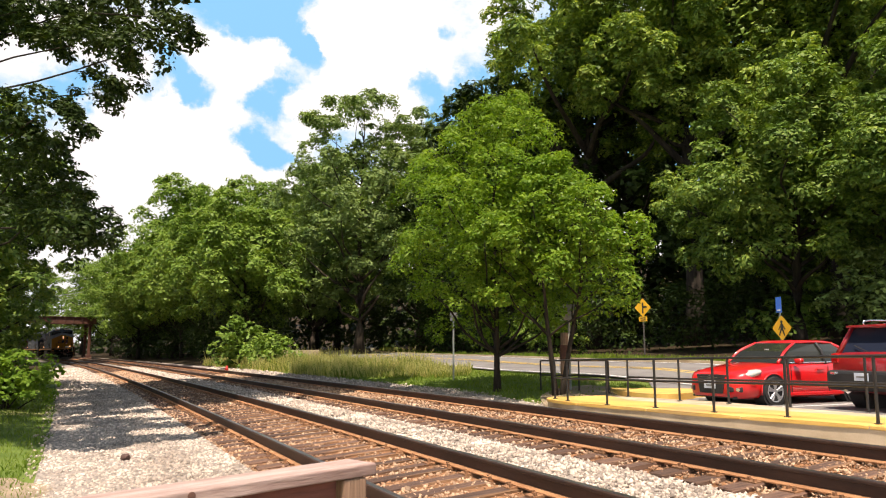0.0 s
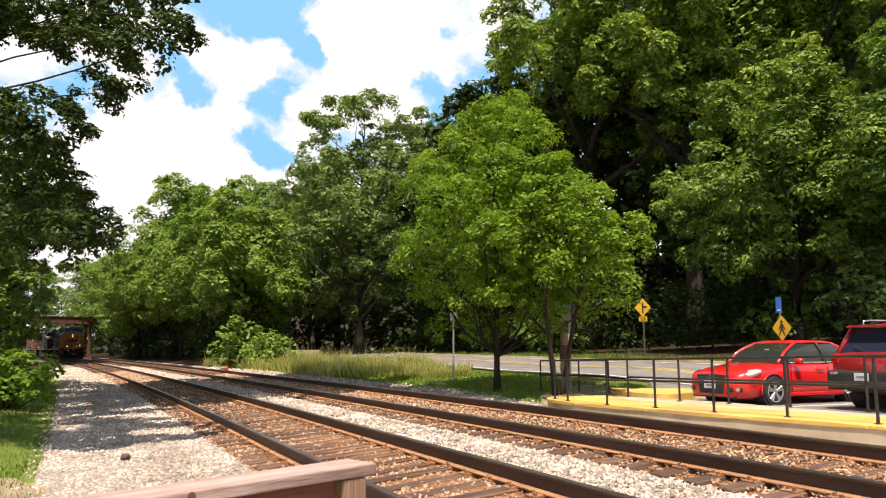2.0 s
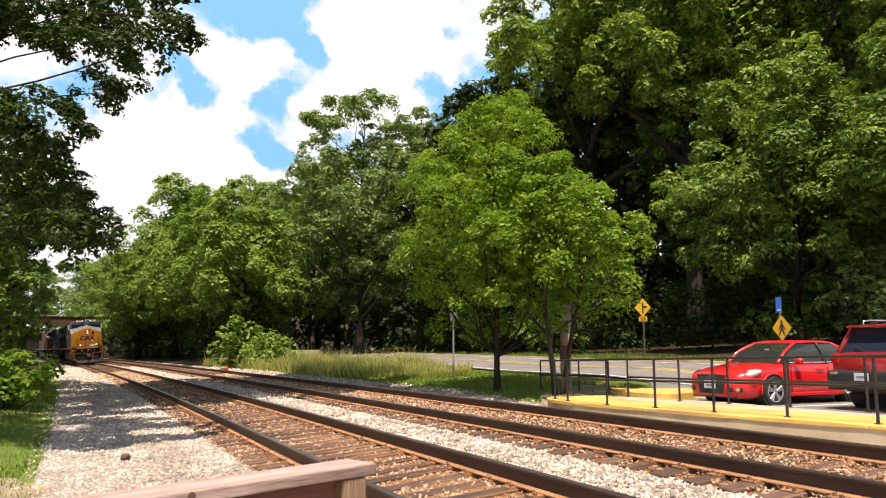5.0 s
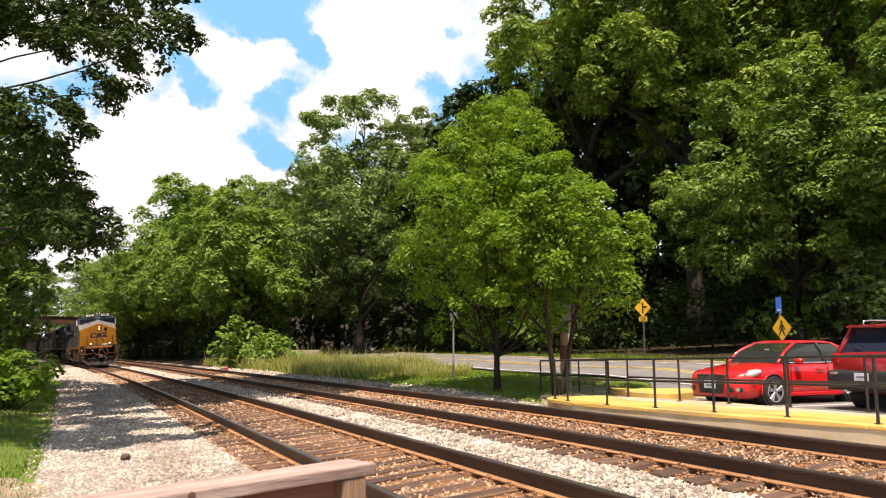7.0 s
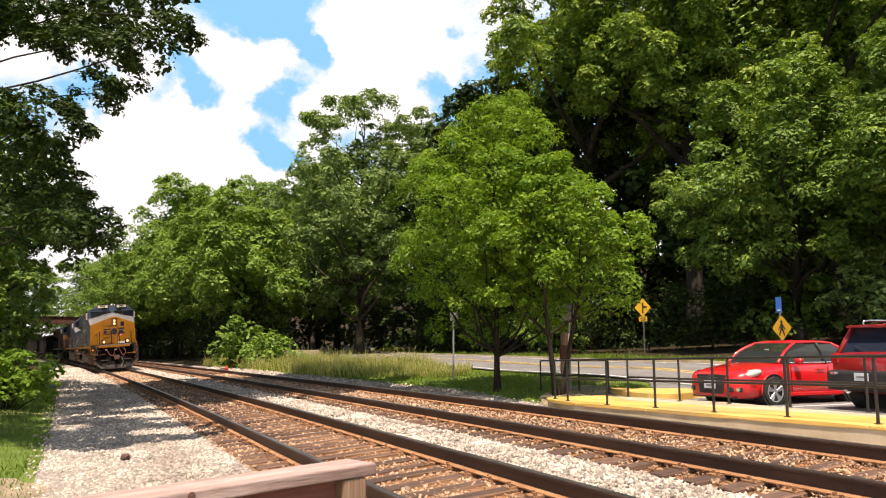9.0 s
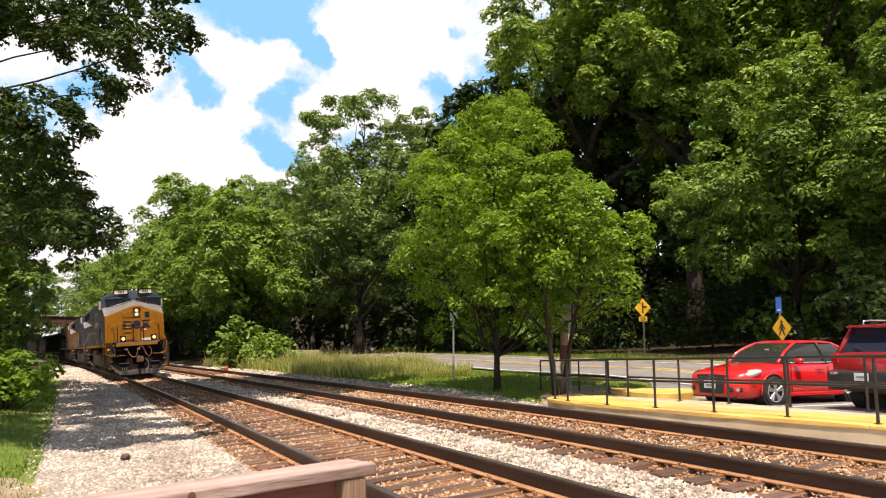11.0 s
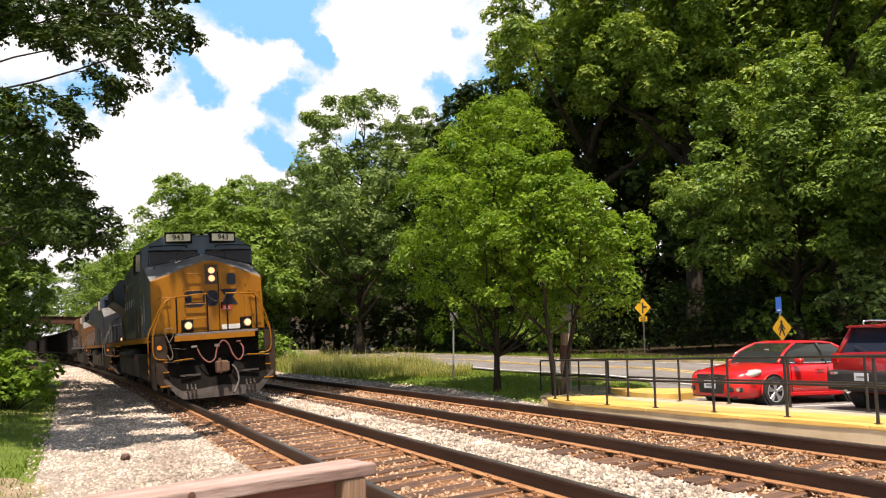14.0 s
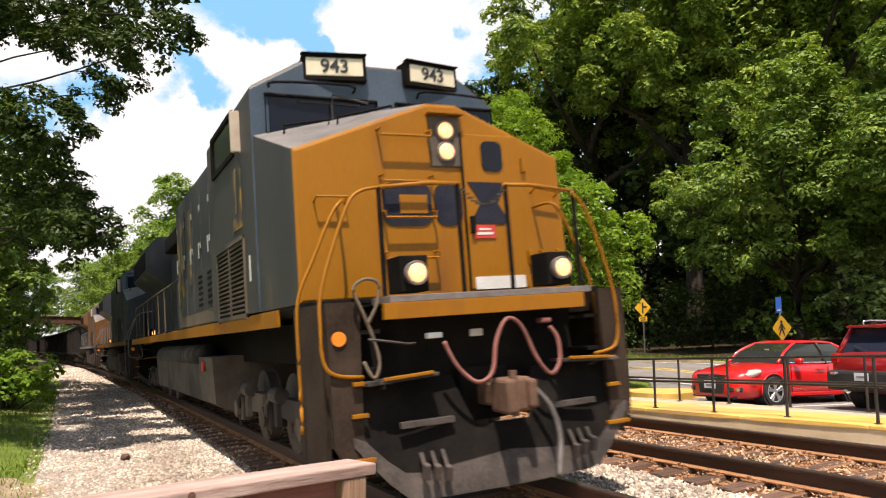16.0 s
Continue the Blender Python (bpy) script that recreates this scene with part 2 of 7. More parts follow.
HOPPER = surf("hopper_steel", (0.011, 0.009, 0.0085), (0.032, 0.025, 0.021), 1.0, 0.8, grain=18, stretch=(1, 1, 0.3), spec=0.2)
COAL = surf("coal", (0.010, 0.010, 0.010), (0.03, 0.03, 0.03), 6, 0.7, bump=1.0, bdist=0.06)
UP_YELLOW = surf("loco_orange", (0.13, 0.050, 0.011), (0.20, 0.082, 0.018), 1.2, 0.6, third=(0.16, 0.075, 0.03))
WORN_YELLOW = surf("worn_yellow", (0.06, 0.045, 0.02), (0.30, 0.18, 0.03), 2.5, 0.6, grain=12, third=(0.03, 0.03, 0.035), third_at=0.5, third_scale=1.5)
GREY_PAINT = surf("loco_grey", (0.12, 0.12, 0.12), (0.21, 0.20, 0.19), 1.5, 0.6)

# ---------------------------------------------------------------- building tools


def part(name, bm, material, parent=None, label="", smooth=False):
    """Links a bmesh as one mesh object, under a thing where one is given."""
    me = bpy.data.meshes.new(name)
    bmesh.ops.recalc_face_normals(bm, faces=bm.faces)
    if smooth:
        for f in bm.faces:
            f.smooth = True
    bm.to_mesh(me)
    bm.free()
    for m in material if isinstance(material, (list, tuple)) else (material,):
        me.materials.append(m)
    ob = new(name, me)
    if parent is not None:
        ob.parent = parent
    if label:
        ob["label"] = label
    return ob


def mesh_of(name, verts, faces, material, parent=None, smooth=False):
    me = bpy.data.meshes.new(name)
    v = np.asarray(verts, dtype=np.float32)
    f = np.asarray(faces, dtype=np.int32)
    k = f.shape[1]
    me.vertices.add(len(v))
    me.vertices.foreach_set("co", v.ravel())
    me.loops.add(f.size)
    me.loops.foreach_set("vertex_index", f.ravel())
    me.polygons.add(len(f))
    me.polygons.foreach_set("loop_start", np.arange(0, f.size, k, dtype=np.int32))
    if smooth:
        me.polygons.foreach_set("use_smooth", np.ones(len(f), dtype=bool))
    me.update()
    me.validate()
    for m in material if isinstance(material, (list, tuple)) else (material,):
        me.materials.append(m)
    ob = new(name, me)
    if parent is not None:
        ob.parent = parent
    return ob


def thing(name, label, category, m=None, group="", kind=""):
    ob = new(name)
    ob.empty_display_size = 0.2
    if m is not None:
        ob.matrix_basis = m
    return tagged(ob, label, category, group, kind)


def box(bm, c, s, rot=None, bevel=0.0):
    m = Matrix.Translation(c) @ (rot or Matrix()) @ Matrix.Diagonal((*s, 1))
    r = bmesh.ops.create_cube(bm, size=1.0, matrix=m)
    if bevel:
        es = list({e for v in r["verts"] for e in v.link_edges})
        bmesh.ops.bevel(bm, geom=es, offset=bevel, segments=2, affect="EDGES", profile=0.5)
    return bm


def B(*boxes, bevel=0.0):
    bm = bmesh.new()
    for b in boxes:
        box(bm, b[0], b[1], b[2] if len(b) > 2 else None, bevel)
    return bm


def rod(bm, a, b, r0, r1=None, seg=8):
    a, b = Vector(a), Vector(b)
    d = b - a
    m = Matrix.Translation((a + b) / 2) @ d.to_track_quat("Z", "Y").to_matrix().to_4x4()
    bmesh.ops.create_cone(bm, cap_ends=True, segments=seg, radius1=r0, radius2=r0 if r1 is None else r1, depth=d.length, matrix=m)
    return bm


def tube(bm, pts, r, seg=6):
    """A bent bar along a line of points."""
    pts = [Vector(p) for p in pts]
    rings = []
    for i, p in enumerate(pts):
        d = (pts[min(i + 1, len(pts) - 1)] - pts[max(i - 1, 0)]).normalized()
        q = d.to_track_quat("Z", "Y")
        rr = r[i] if isinstance(r, (list, tuple)) else r
        rings.append([bm.verts.new(p + q @ Vector((rr * math.cos(k * math.tau / seg), rr * math.sin(k * math.tau / seg), 0))) for k in range(seg)])
    for a, b in zip(rings, rings[1:]):
        for k in range(seg):
            bm.faces.new((a[k], a[(k + 1) % seg], b[(k + 1) % seg], b[k]))
    bm.faces.new(rings[0][::-1])
    bm.faces.new(rings[-1])
    return bm


def soft(pts, n=6):
    """A smooth line through the points."""
    P = [Vector(p) for p in pts]
    out = []
    for i in range(len(P) - 1):
        a, b, c, d = P[max(i - 1, 0)], P[i], P[i + 1], P[min(i + 2, len(P) - 1)]
        for k in range(n):
            t = k / n
            out.append(0.5 * ((2 * b) + (c - a) * t + (2 * a - 5 * b + 4 * c - d) * t * t + (3 * b - a - 3 * c + d) * t ** 3))
    return out + [P[-1]]


def prism(bm, poly, a, b, axis=1):
    """A flat outline pushed from a to b along an axis; the outline's two numbers are the other axes in order."""
    def v(p, t):
        q = list(p)
        q.insert(axis, t)
        return bm.verts.new(q)
    lo, hi = [v(p, a) for p in poly], [v(p, b) for p in poly]
    bm.faces.new(lo)
    bm.faces.new(hi[::-1])
    for i in range(len(poly)):
        j = (i + 1) % len(poly)
        bm.faces.new((lo[i], hi[i], hi[j], lo[j]))
    return bm


def loft(bm, rings, caps=True):
    rs = [[bm.verts.new(p) for p in r] for r in rings]
    n = len(rs[0])
    for a, b in zip(rs, rs[1:]):
        for k in range(n):
            bm.faces.new((a[k], a[(k + 1) % n], b[(k + 1) % n], b[k]))
    if caps:
        bm.faces.new(rs[0][::-1])
        bm.faces.new(rs[-1])
    return bm


# ---------------------------------------------------------------- the line of the railway
TRACK_X, TRACK_GAP, CANT, LIFT_2 = 3.4484, 3.8748, 0.08047, 0.158
C2, C3, C4 = -0.71152, 0.449456, -0.183368


def bend(s):
    """How far the line has bent aside at s metres ahead, and its slope."""
    q = min(max(s, 0.0), 140.0) / 100
    u = 10 * (C2 * q ** 2 + C3 * q ** 3 + C4 * q ** 4)
    du = 0.1 * (2 * C2 * q + 3 * C3 * q ** 2 + 4 * C4 * q ** 3)
    if s > 140:
        k = -0.00196
        u, du = u + du * (s - 140) + k * (s - 140) ** 2 / 2, du + k * (s - 140)
    return u, du


def grade(s):
    return -0.00062 * s + 0.0804 * (min(s, 200) / 100) ** 2


def on_track(s, lat=0.0, z=0.0, second=False):
    """A point beside the line: lat metres across from a track's middle, z above its rail tops."""
    u, du = bend(s)
    n = math.hypot(1, du)
    ce, se = math.cos(CANT), math.sin(CANT)
    l = lat * ce - z * se + (TRACK_GAP if second else 0)
    return Vector((TRACK_X + u + l / n, s - l * du / n, lat * se + z * ce + grade(s) + (LIFT_2 if second else 0)))


def rail_frame(s0, s1):
    """The pose of a vehicle whose bogies stand at s0 and s1; its back points along +y."""
    a, b = on_track(s0), on_track(s1)
    y = (b - a).normalized()
    x = Vector((y.y, -y.x, 0)).normalized()
    z = x.cross(y)
    ce, se = math.cos(CANT), math.sin(CANT)
    x, z = x * ce + z * se, z * ce - x * se
    m = Matrix((x, y, z)).transposed().to_4x4()
    m.translation = a
    return m


PROFILE = [(-60, 0.6), (-14, -0.1), (-6, -0.32), (-4.3, -0.46), (-3.8, -0.46), (-2.0, -0.36), (-1.35, -0.35), (-0.72, -0.305), (0.72, -0.19), (1.4, -0.145), (2.2, -0.13), (2.65, -0.205), (3.15, -0.165), (4.6, -0.03), (5.3, -0.04), (6.2, -0.10), (7, 0.08), (9, 0.25), (12, 0.48), (16, 0.72), (20, 0.9), (27, 1.15), (40, 2.0), (56, 7.0), (100, 20.0), (400, 40.0)]
PROF_R, PROF_Z = [p[0] for p in PROFILE], [p[1] for p in PROFILE]


def ground_z(x, y):
    r = x - TRACK_X - bend(y)[0]
    z = float(np.interp(r, PROF_R, PROF_Z))
    if r > 5.3:
        k = min(max((y - 13.5) / 8.0, 0), 1)
        k = k * k * (3 - 2 * k)
        flat = float(np.interp(r, (5.3, 6.8, 8.4, 24, 45), (-0.10, -0.14, 0.03, 0.05, 1.0)))
        z = flat + (z - flat) * k
    return z + grade(max(y, 0))

# ---------------------------------------------------------------- ground, road, platform


def build_ground():
    xs = np.concatenate([np.linspace(-400, -45, 12), np.linspace(-40, -6, 18), np.linspace(-5, 24, 100), np.linspace(25, 60, 24), np.linspace(70, 500, 14)])
    ys = np.concatenate([np.linspace(-300, -20, 10), np.linspace(-15, 60, 110), np.linspace(62, 160, 40), np.linspace(175, 900, 20)])
    v = [(x, y, ground_z(x, min(y, 300)) + (0.02 * noise.noise((x * 0.5, y * 0.5, 0)) if not -4 < x - TRACK_X - bend(y)[0] < 7 else 0.0)) for y in ys for x in xs]
    w = len(xs)
    f = [(j * w + i, j * w + i + 1, (j + 1) * w + i + 1, (j + 1) * w + i) for j in range(len(ys) - 1) for i in range(w - 1)]
    g = mesh_of("ground", v, f, [GROUND, SHADED_LITTER], smooth=True)
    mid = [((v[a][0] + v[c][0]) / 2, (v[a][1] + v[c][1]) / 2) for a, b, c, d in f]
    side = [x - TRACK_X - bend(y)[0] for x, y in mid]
    # Ground faces below the trees take the shade-darkened floor tone.
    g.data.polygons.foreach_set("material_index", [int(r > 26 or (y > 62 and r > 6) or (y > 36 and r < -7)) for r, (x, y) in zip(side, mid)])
    tagged(g, "green and brown lawn soil beside the railway", "ground", kind="structure")


def strip(name, left, right, lift, material, label, category):
    """A paved band between two edge lines."""
    bm = bmesh.new()
    n = len(left)
    a = [bm.verts.new((p[0], p[1], ground_z(p[0], p[1]) + lift)) for p in left]
    b = [bm.verts.new((p[0], p[1], ground_z(p[0], p[1]) + lift)) for p in right]
    for i in range(n - 1):
        bm.faces.new((a[i], b[i], b[i + 1], a[i + 1]))
    ob = part(name, bm, material)
    return tagged(ob, label, category, kind="structure")


ROAD_MID = soft([(33, -8), (26, 4), (21.0, 12.5), (18.2, 18.5), (17.4, 24), (18.0, 30), (19.2, 38), (20.3, 48), (22.8, 66), (28, 86), (38, 110)], 10)


def offset_line(line, d):
    out = []
    for i, p in enumerate(line):
        t = (line[min(i + 1, len(line) - 1)] - line[max(i - 1, 0)]).normalized()
        out.append(Vector((p.x - t.y * d, p.y + t.x * d, 0)) if len(p) else p)
    return out


def build_road():
    P = [Vector((p[0], p[1], 0)) for p in [(q.x, q.y) for q in ROAD_MID]]
    strip("road", offset_line(P, 2.75), offset_line(P, -2.75), 0.075, ASPHALT, "worn grey asphalt road curving past the woods", "road")
    for d in (-0.16, 0.16):
        strip("road_line", offset_line(P, d + 0.06), offset_line(P, d - 0.06), 0.082, YELLOW_LINE, "faded yellow centre line on the asphalt", "road line")
    for d in (2.55, -2.55):
        strip("road_line", offset_line(P, d + 0.05), offset_line(P, d - 0.05), 0.082, WHITE_LINE, "white edge line on the asphalt", "road line")
    for d in (-2.85,):
        bm = bmesh.new()
        L = offset_line(P, d)
        rings = []
        for i, p in enumerate(L):
            t = (L[min(i + 1, len(L) - 1)] - L[max(i - 1, 0)]).normalized()
            s = Vector((-t.y, t.x, 0))
            z = ground_z(p.x, p.y)
            rings.append([p + s * a + Vector((0, 0, z + h)) for a, h in ((-0.09, -0.1), (-0.09, 0.15), (-0.06, 0.17), (0.09, 0.17), (0.09, -0.1))])
        loft(bm, rings)
        tagged(part("kerb", bm, CONCRETE), "low pale concrete kerb along the road", "kerb", kind="structure")
    # leaf litter under the wood, its brown darkened in place of tree shade
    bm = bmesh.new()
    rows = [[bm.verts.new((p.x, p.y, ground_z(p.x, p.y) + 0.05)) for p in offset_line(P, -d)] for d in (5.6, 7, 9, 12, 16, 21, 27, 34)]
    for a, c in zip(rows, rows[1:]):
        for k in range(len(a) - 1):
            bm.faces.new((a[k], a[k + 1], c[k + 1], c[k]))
    tagged(part("forest_floor", bm, SHADED_LITTER, smooth=True), "brown leaf litter under the wood, darkened for shade", "forest floor", kind="structure")
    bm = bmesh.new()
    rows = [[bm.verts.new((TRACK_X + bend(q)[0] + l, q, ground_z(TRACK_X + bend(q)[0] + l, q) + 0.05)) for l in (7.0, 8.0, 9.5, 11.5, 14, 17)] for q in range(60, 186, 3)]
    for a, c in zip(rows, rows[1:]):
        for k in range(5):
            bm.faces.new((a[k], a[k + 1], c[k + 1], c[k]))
    tagged(part("bank_floor", bm, SHADED_LITTER, smooth=True), "brown earth under the bank trees, darkened for shade", "forest floor", kind="structure")
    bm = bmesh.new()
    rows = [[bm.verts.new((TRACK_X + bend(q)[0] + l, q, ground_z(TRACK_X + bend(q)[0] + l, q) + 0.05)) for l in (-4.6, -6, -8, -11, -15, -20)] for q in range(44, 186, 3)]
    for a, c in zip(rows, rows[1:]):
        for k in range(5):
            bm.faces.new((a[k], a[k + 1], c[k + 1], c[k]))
    tagged(part("bank_floor", bm, SHADED_LITTER, smooth=True), "brown earth under the trackside trees, darkened for shade", "forest floor", kind="structure")
    # parking lot between the platform and the road
    L = [Vector((x, y, 0)) for x, y in zip((12.6, 12.2, 12.2, 12.2, 12.3, 12.8, 13.6), (-12, -4, 4, 10, 13, 14.5, 15.6))]
    R = [Vector((x, y, 0)) for x, y in zip((34, 30, 25, 21.5, 18.6, 17.0, 15.8), (-12, -5, 4, 10, 15.5, 17.6, 18.6))]
    L, R = soft(L, 4), soft(R, 4)
    bm = bmesh.new()
    rows = [[bm.verts.new((p.x, p.y, ground_z(p.x, p.y) + 0.06)) for p in [a.lerp(c, k / 24) for k in range(25)]] for a, c in zip(L, R)]
    for a, c in zip(rows, rows[1:]):
        for k in range(24):
            bm.faces.new((a[k], a[k + 1], c[k + 1], c[k]))
    tagged(part("parking_lot", bm, ASPHALT), "sunlit grey asphalt parking lot behind the platform", "parking lot", kind="structure")
    bm = bmesh.new()
    isl = soft([(13.3, 17.2, 0), (14.1, 16.5, 0), (15.1, 15.7, 0), (15.1, 15.1, 0), (13.8, 14.4, 0), (12.6, 14.1, 0), (12.3, 14.9, 0), (12.7, 16.2, 0), (13.3, 17.2, 0)], 5)[:-1]
    prism(bm, [(p.x, p.y) for p in isl], 0.0, 0.25, 2)
    tagged(part("kerb", bm, YELLOW), "yellow painted kerb island by the ramp", "kerb", kind="structure")
    # trodden earth between the platform's end and the road
    a = soft([(9.8, 15.0, 0), (10.3, 16.0, 0), (11.0, 17.2, 0), (12.2, 18.2, 0), (13.4, 18.4, 0)], 6)
    c = soft([(11.2, 14.75, 0), (11.8, 14.9, 0), (12.4, 15.2, 0), (12.9, 16.6, 0), (13.7, 17.6, 0)], 6)
    bm = bmesh.new()
    rows = [[bm.verts.new((p.x, p.y, ground_z(p.x, p.y) + 0.05)) for p in [u.lerp(w, k / 8) for k in range(9)]] for u, w in zip(a, c)]
    for u, w in zip(rows, rows[1:]):
        for k in range(8):
            bm.faces.new((u[k], u[k + 1], w[k + 1], w[k]))
    tagged(part("earth_patch", bm, EARTH, smooth=True), "dry brown trodden earth at the platform's end", "ground", kind="structure")
    bm = bmesh.new()
    ring = []
    for k in range(28):
        a = k * math.tau / 28
        q = 1 + 0.3 * noise.noise((math.cos(a) * 1.7, math.sin(a) * 1.7, 2))
        x, y = -0.95 + 0.55 * q * math.cos(a), 10.4 + 1.5 * q * math.sin(a)
        ring.append(bm.verts.new((x, y, ground_z(x, y) + 0.03)))
    mid = bm.verts.new((-0.95, 10.4, ground_z(-0.95, 10.4) + 0.035))
    for k in range(28):
        bm.faces.new((mid, ring[k], ring[(k + 1) % 28]))
    tagged(part("earth_patch", bm, EARTH, smooth=True), "bare dry earth at the edge of the lawn", "ground", kind="structure")
    for y in (14.4, 11.45, 8.5, 5.5):
        bm = B(((14.9, y, ground_z(15, y) + 0.064), (4.8, 0.1, 0.006)))
        tagged(part("bay_line", bm, WHITE_LINE), "white painted parking bay line", "road line", kind="structure")


PLAT_Z = 0.22


def build_platform():
    front = [(9.75, 14.75), (9.35, 14.35), (9.12, 13.4), (9.2, 12.4), (9.4, 11.1), (9.55, 9.8), (9.85, 8.5), (10.1, 7.2), (10.45, 5.0), (11.3, 0.0), (12.5, -8)]
    pts = soft([(x, y, 0) for x, y in front[:-1]], 4)
    outer = [(p.x, p.y) for p in pts] + [front[-1]]
    bm = bmesh.new()
    prism(bm, outer + [(13.0, -8), (12.1, 5), (12.15, 12), (11.6, 14.4), (10.8, 14.75)], -0.35, PLAT_Z - 0.02, 2)
    plat = part("platform", bm, CONCRETE)
    tagged(plat, "low concrete station platform with a worn yellow edge", "platform", kind="structure")
    # the yellow band, in slabs with open joints
    slabs = []
    run = [pts[0]]
    for p in pts[1:]:
        run.append(p)
        if (run[-1] - run[0]).length > 1.75:
            slabs.append(run)
            run = [p]
    for r in slabs:
        bm = bmesh.new()
        edge, back = [], []
        for k, p in enumerate(r):
            t = (r[min(k + 1, len(r) - 1)] - r[max(k - 1, 0)]).normalized()
            s = Vector((-t.y, t.x, 0))
            s = s if s.x > 0 else -s
            g = t * (0.008 if k == 0 else -0.008 if k == len(r) - 1 else 0)
            edge.append(p + g - s * 0.02)
        for p in (r[0], r[-1]):
            back.append(Vector((p.x + 1.5, min(p.y + 0.15, 14.7), 0)))
        q = edge + back[::-1]
        prism(bm, [(p.x, p.y) for p in q], PLAT_Z - 0.06, PLAT_Z, 2)
        bmesh.ops.bevel(bm, geom=bm.edges[:], offset=0.012, segments=1, affect="EDGES", profile=0.5)
        part("edge_slab", bm, YELLOW, plat)


def build_railing(line, base, mid, label):
    """Posts with two bars; the line holds the feet of the posts and how tall each stands."""
    r = thing("railing", label, "railing", Matrix.Translation((line[0][0], line[0][1], base)))
    o = Vector((line[0][0], line[0][1], 0))
    L = [(Vector((x, y, 0)) - o, h) for x, y, h in line]
    for p, h in L:
        bm = rod(bmesh.new(), p, p + Vector((0, 0, h)), 0.024, seg=10)
        rod(bm, p, p + Vector((0, 0, 0.012)), 0.055, seg=10)
        part("post", bm, RAILING, r, smooth=False)
    for k in (1.0, mid):
        part("bar", tube(bmesh.new(), [p + Vector((0, 0, h * k)) for p, h in L], 0.021, 8), RAILING, r, smooth=True)
    return r


def build_railings():
    build_railing([(9.45, 14.2, 0.84), (9.25, 13.42, 0.86), (9.27, 12.1, 0.89), (9.62, 11.11, 0.90), (9.82, 9.85, 0.93), (10.16, 8.63, 0.95), (10.36, 7.24, 0.98), (10.6, 5.8, 1.0), (10.9, 4.4, 1.0)], PLAT_Z, 0.55, "black steel pipe railing on the yellow platform edge")
    build_railing([(11.7, 18.3, 0.84), (12.34, 17.34, 0.85), (12.6, 16.36, 0.86)], 0.16, 0.52, "black steel pipe railing beside the ramp")
    build_railing([(11.43, 14.12, 0.865), (11.45, 12.45, 0.89), (11.65, 11.28, 0.91), (11.98, 10.1, 0.925), (12.2, 8.69, 0.95), (12.35, 7.2, 0.96), (12.5, 5.5, 0.97)], PLAT_Z, 0.52, "black steel pipe railing before the parking lot")


# ---------------------------------------------------------------- tracks
GAUGE = 1.435


def tie_places(seed):
    rnd, s, out = random.Random(seed), -5.0, []
    while s < 125:
        out.append(s)
        s += 0.52 + rnd.uniform(-0.02, 0.02)
    return out


TIES = (tie_places(5), tie_places(6))


def rail_mesh(second, side, s_list):
    """Rail web and foot, and the polished head, swept along the line."""
    lat = side * (GAUGE / 2 + 0.037)
    foot = [(-0.075, -0.185), (-0.075, -0.172), (-0.012, -0.155), (0.012, -0.155), (0.075, -0.172), (0.075, -0.185)]
    web = [(-0.009, -0.16), (-0.009, -0.05), (-0.037, -0.038), (-0.037, -0.012), (-0.03, -0.002), (0.03, -0.002), (0.037, -0.012), (0.037, -0.038), (0.009, -0.05), (0.009, -0.16)]
    head = [(-0.028, -0.003), (-0.024, 0.0), (0.024, 0.0), (0.028, -0.003)]
    out = []
    for prof in (foot, web, head):
        bm = bmesh.new()
        loft(bm, [[on_track(s, lat + a, z, second) for a, z in prof] for s in s_list])
        out.append(bm)
    return out


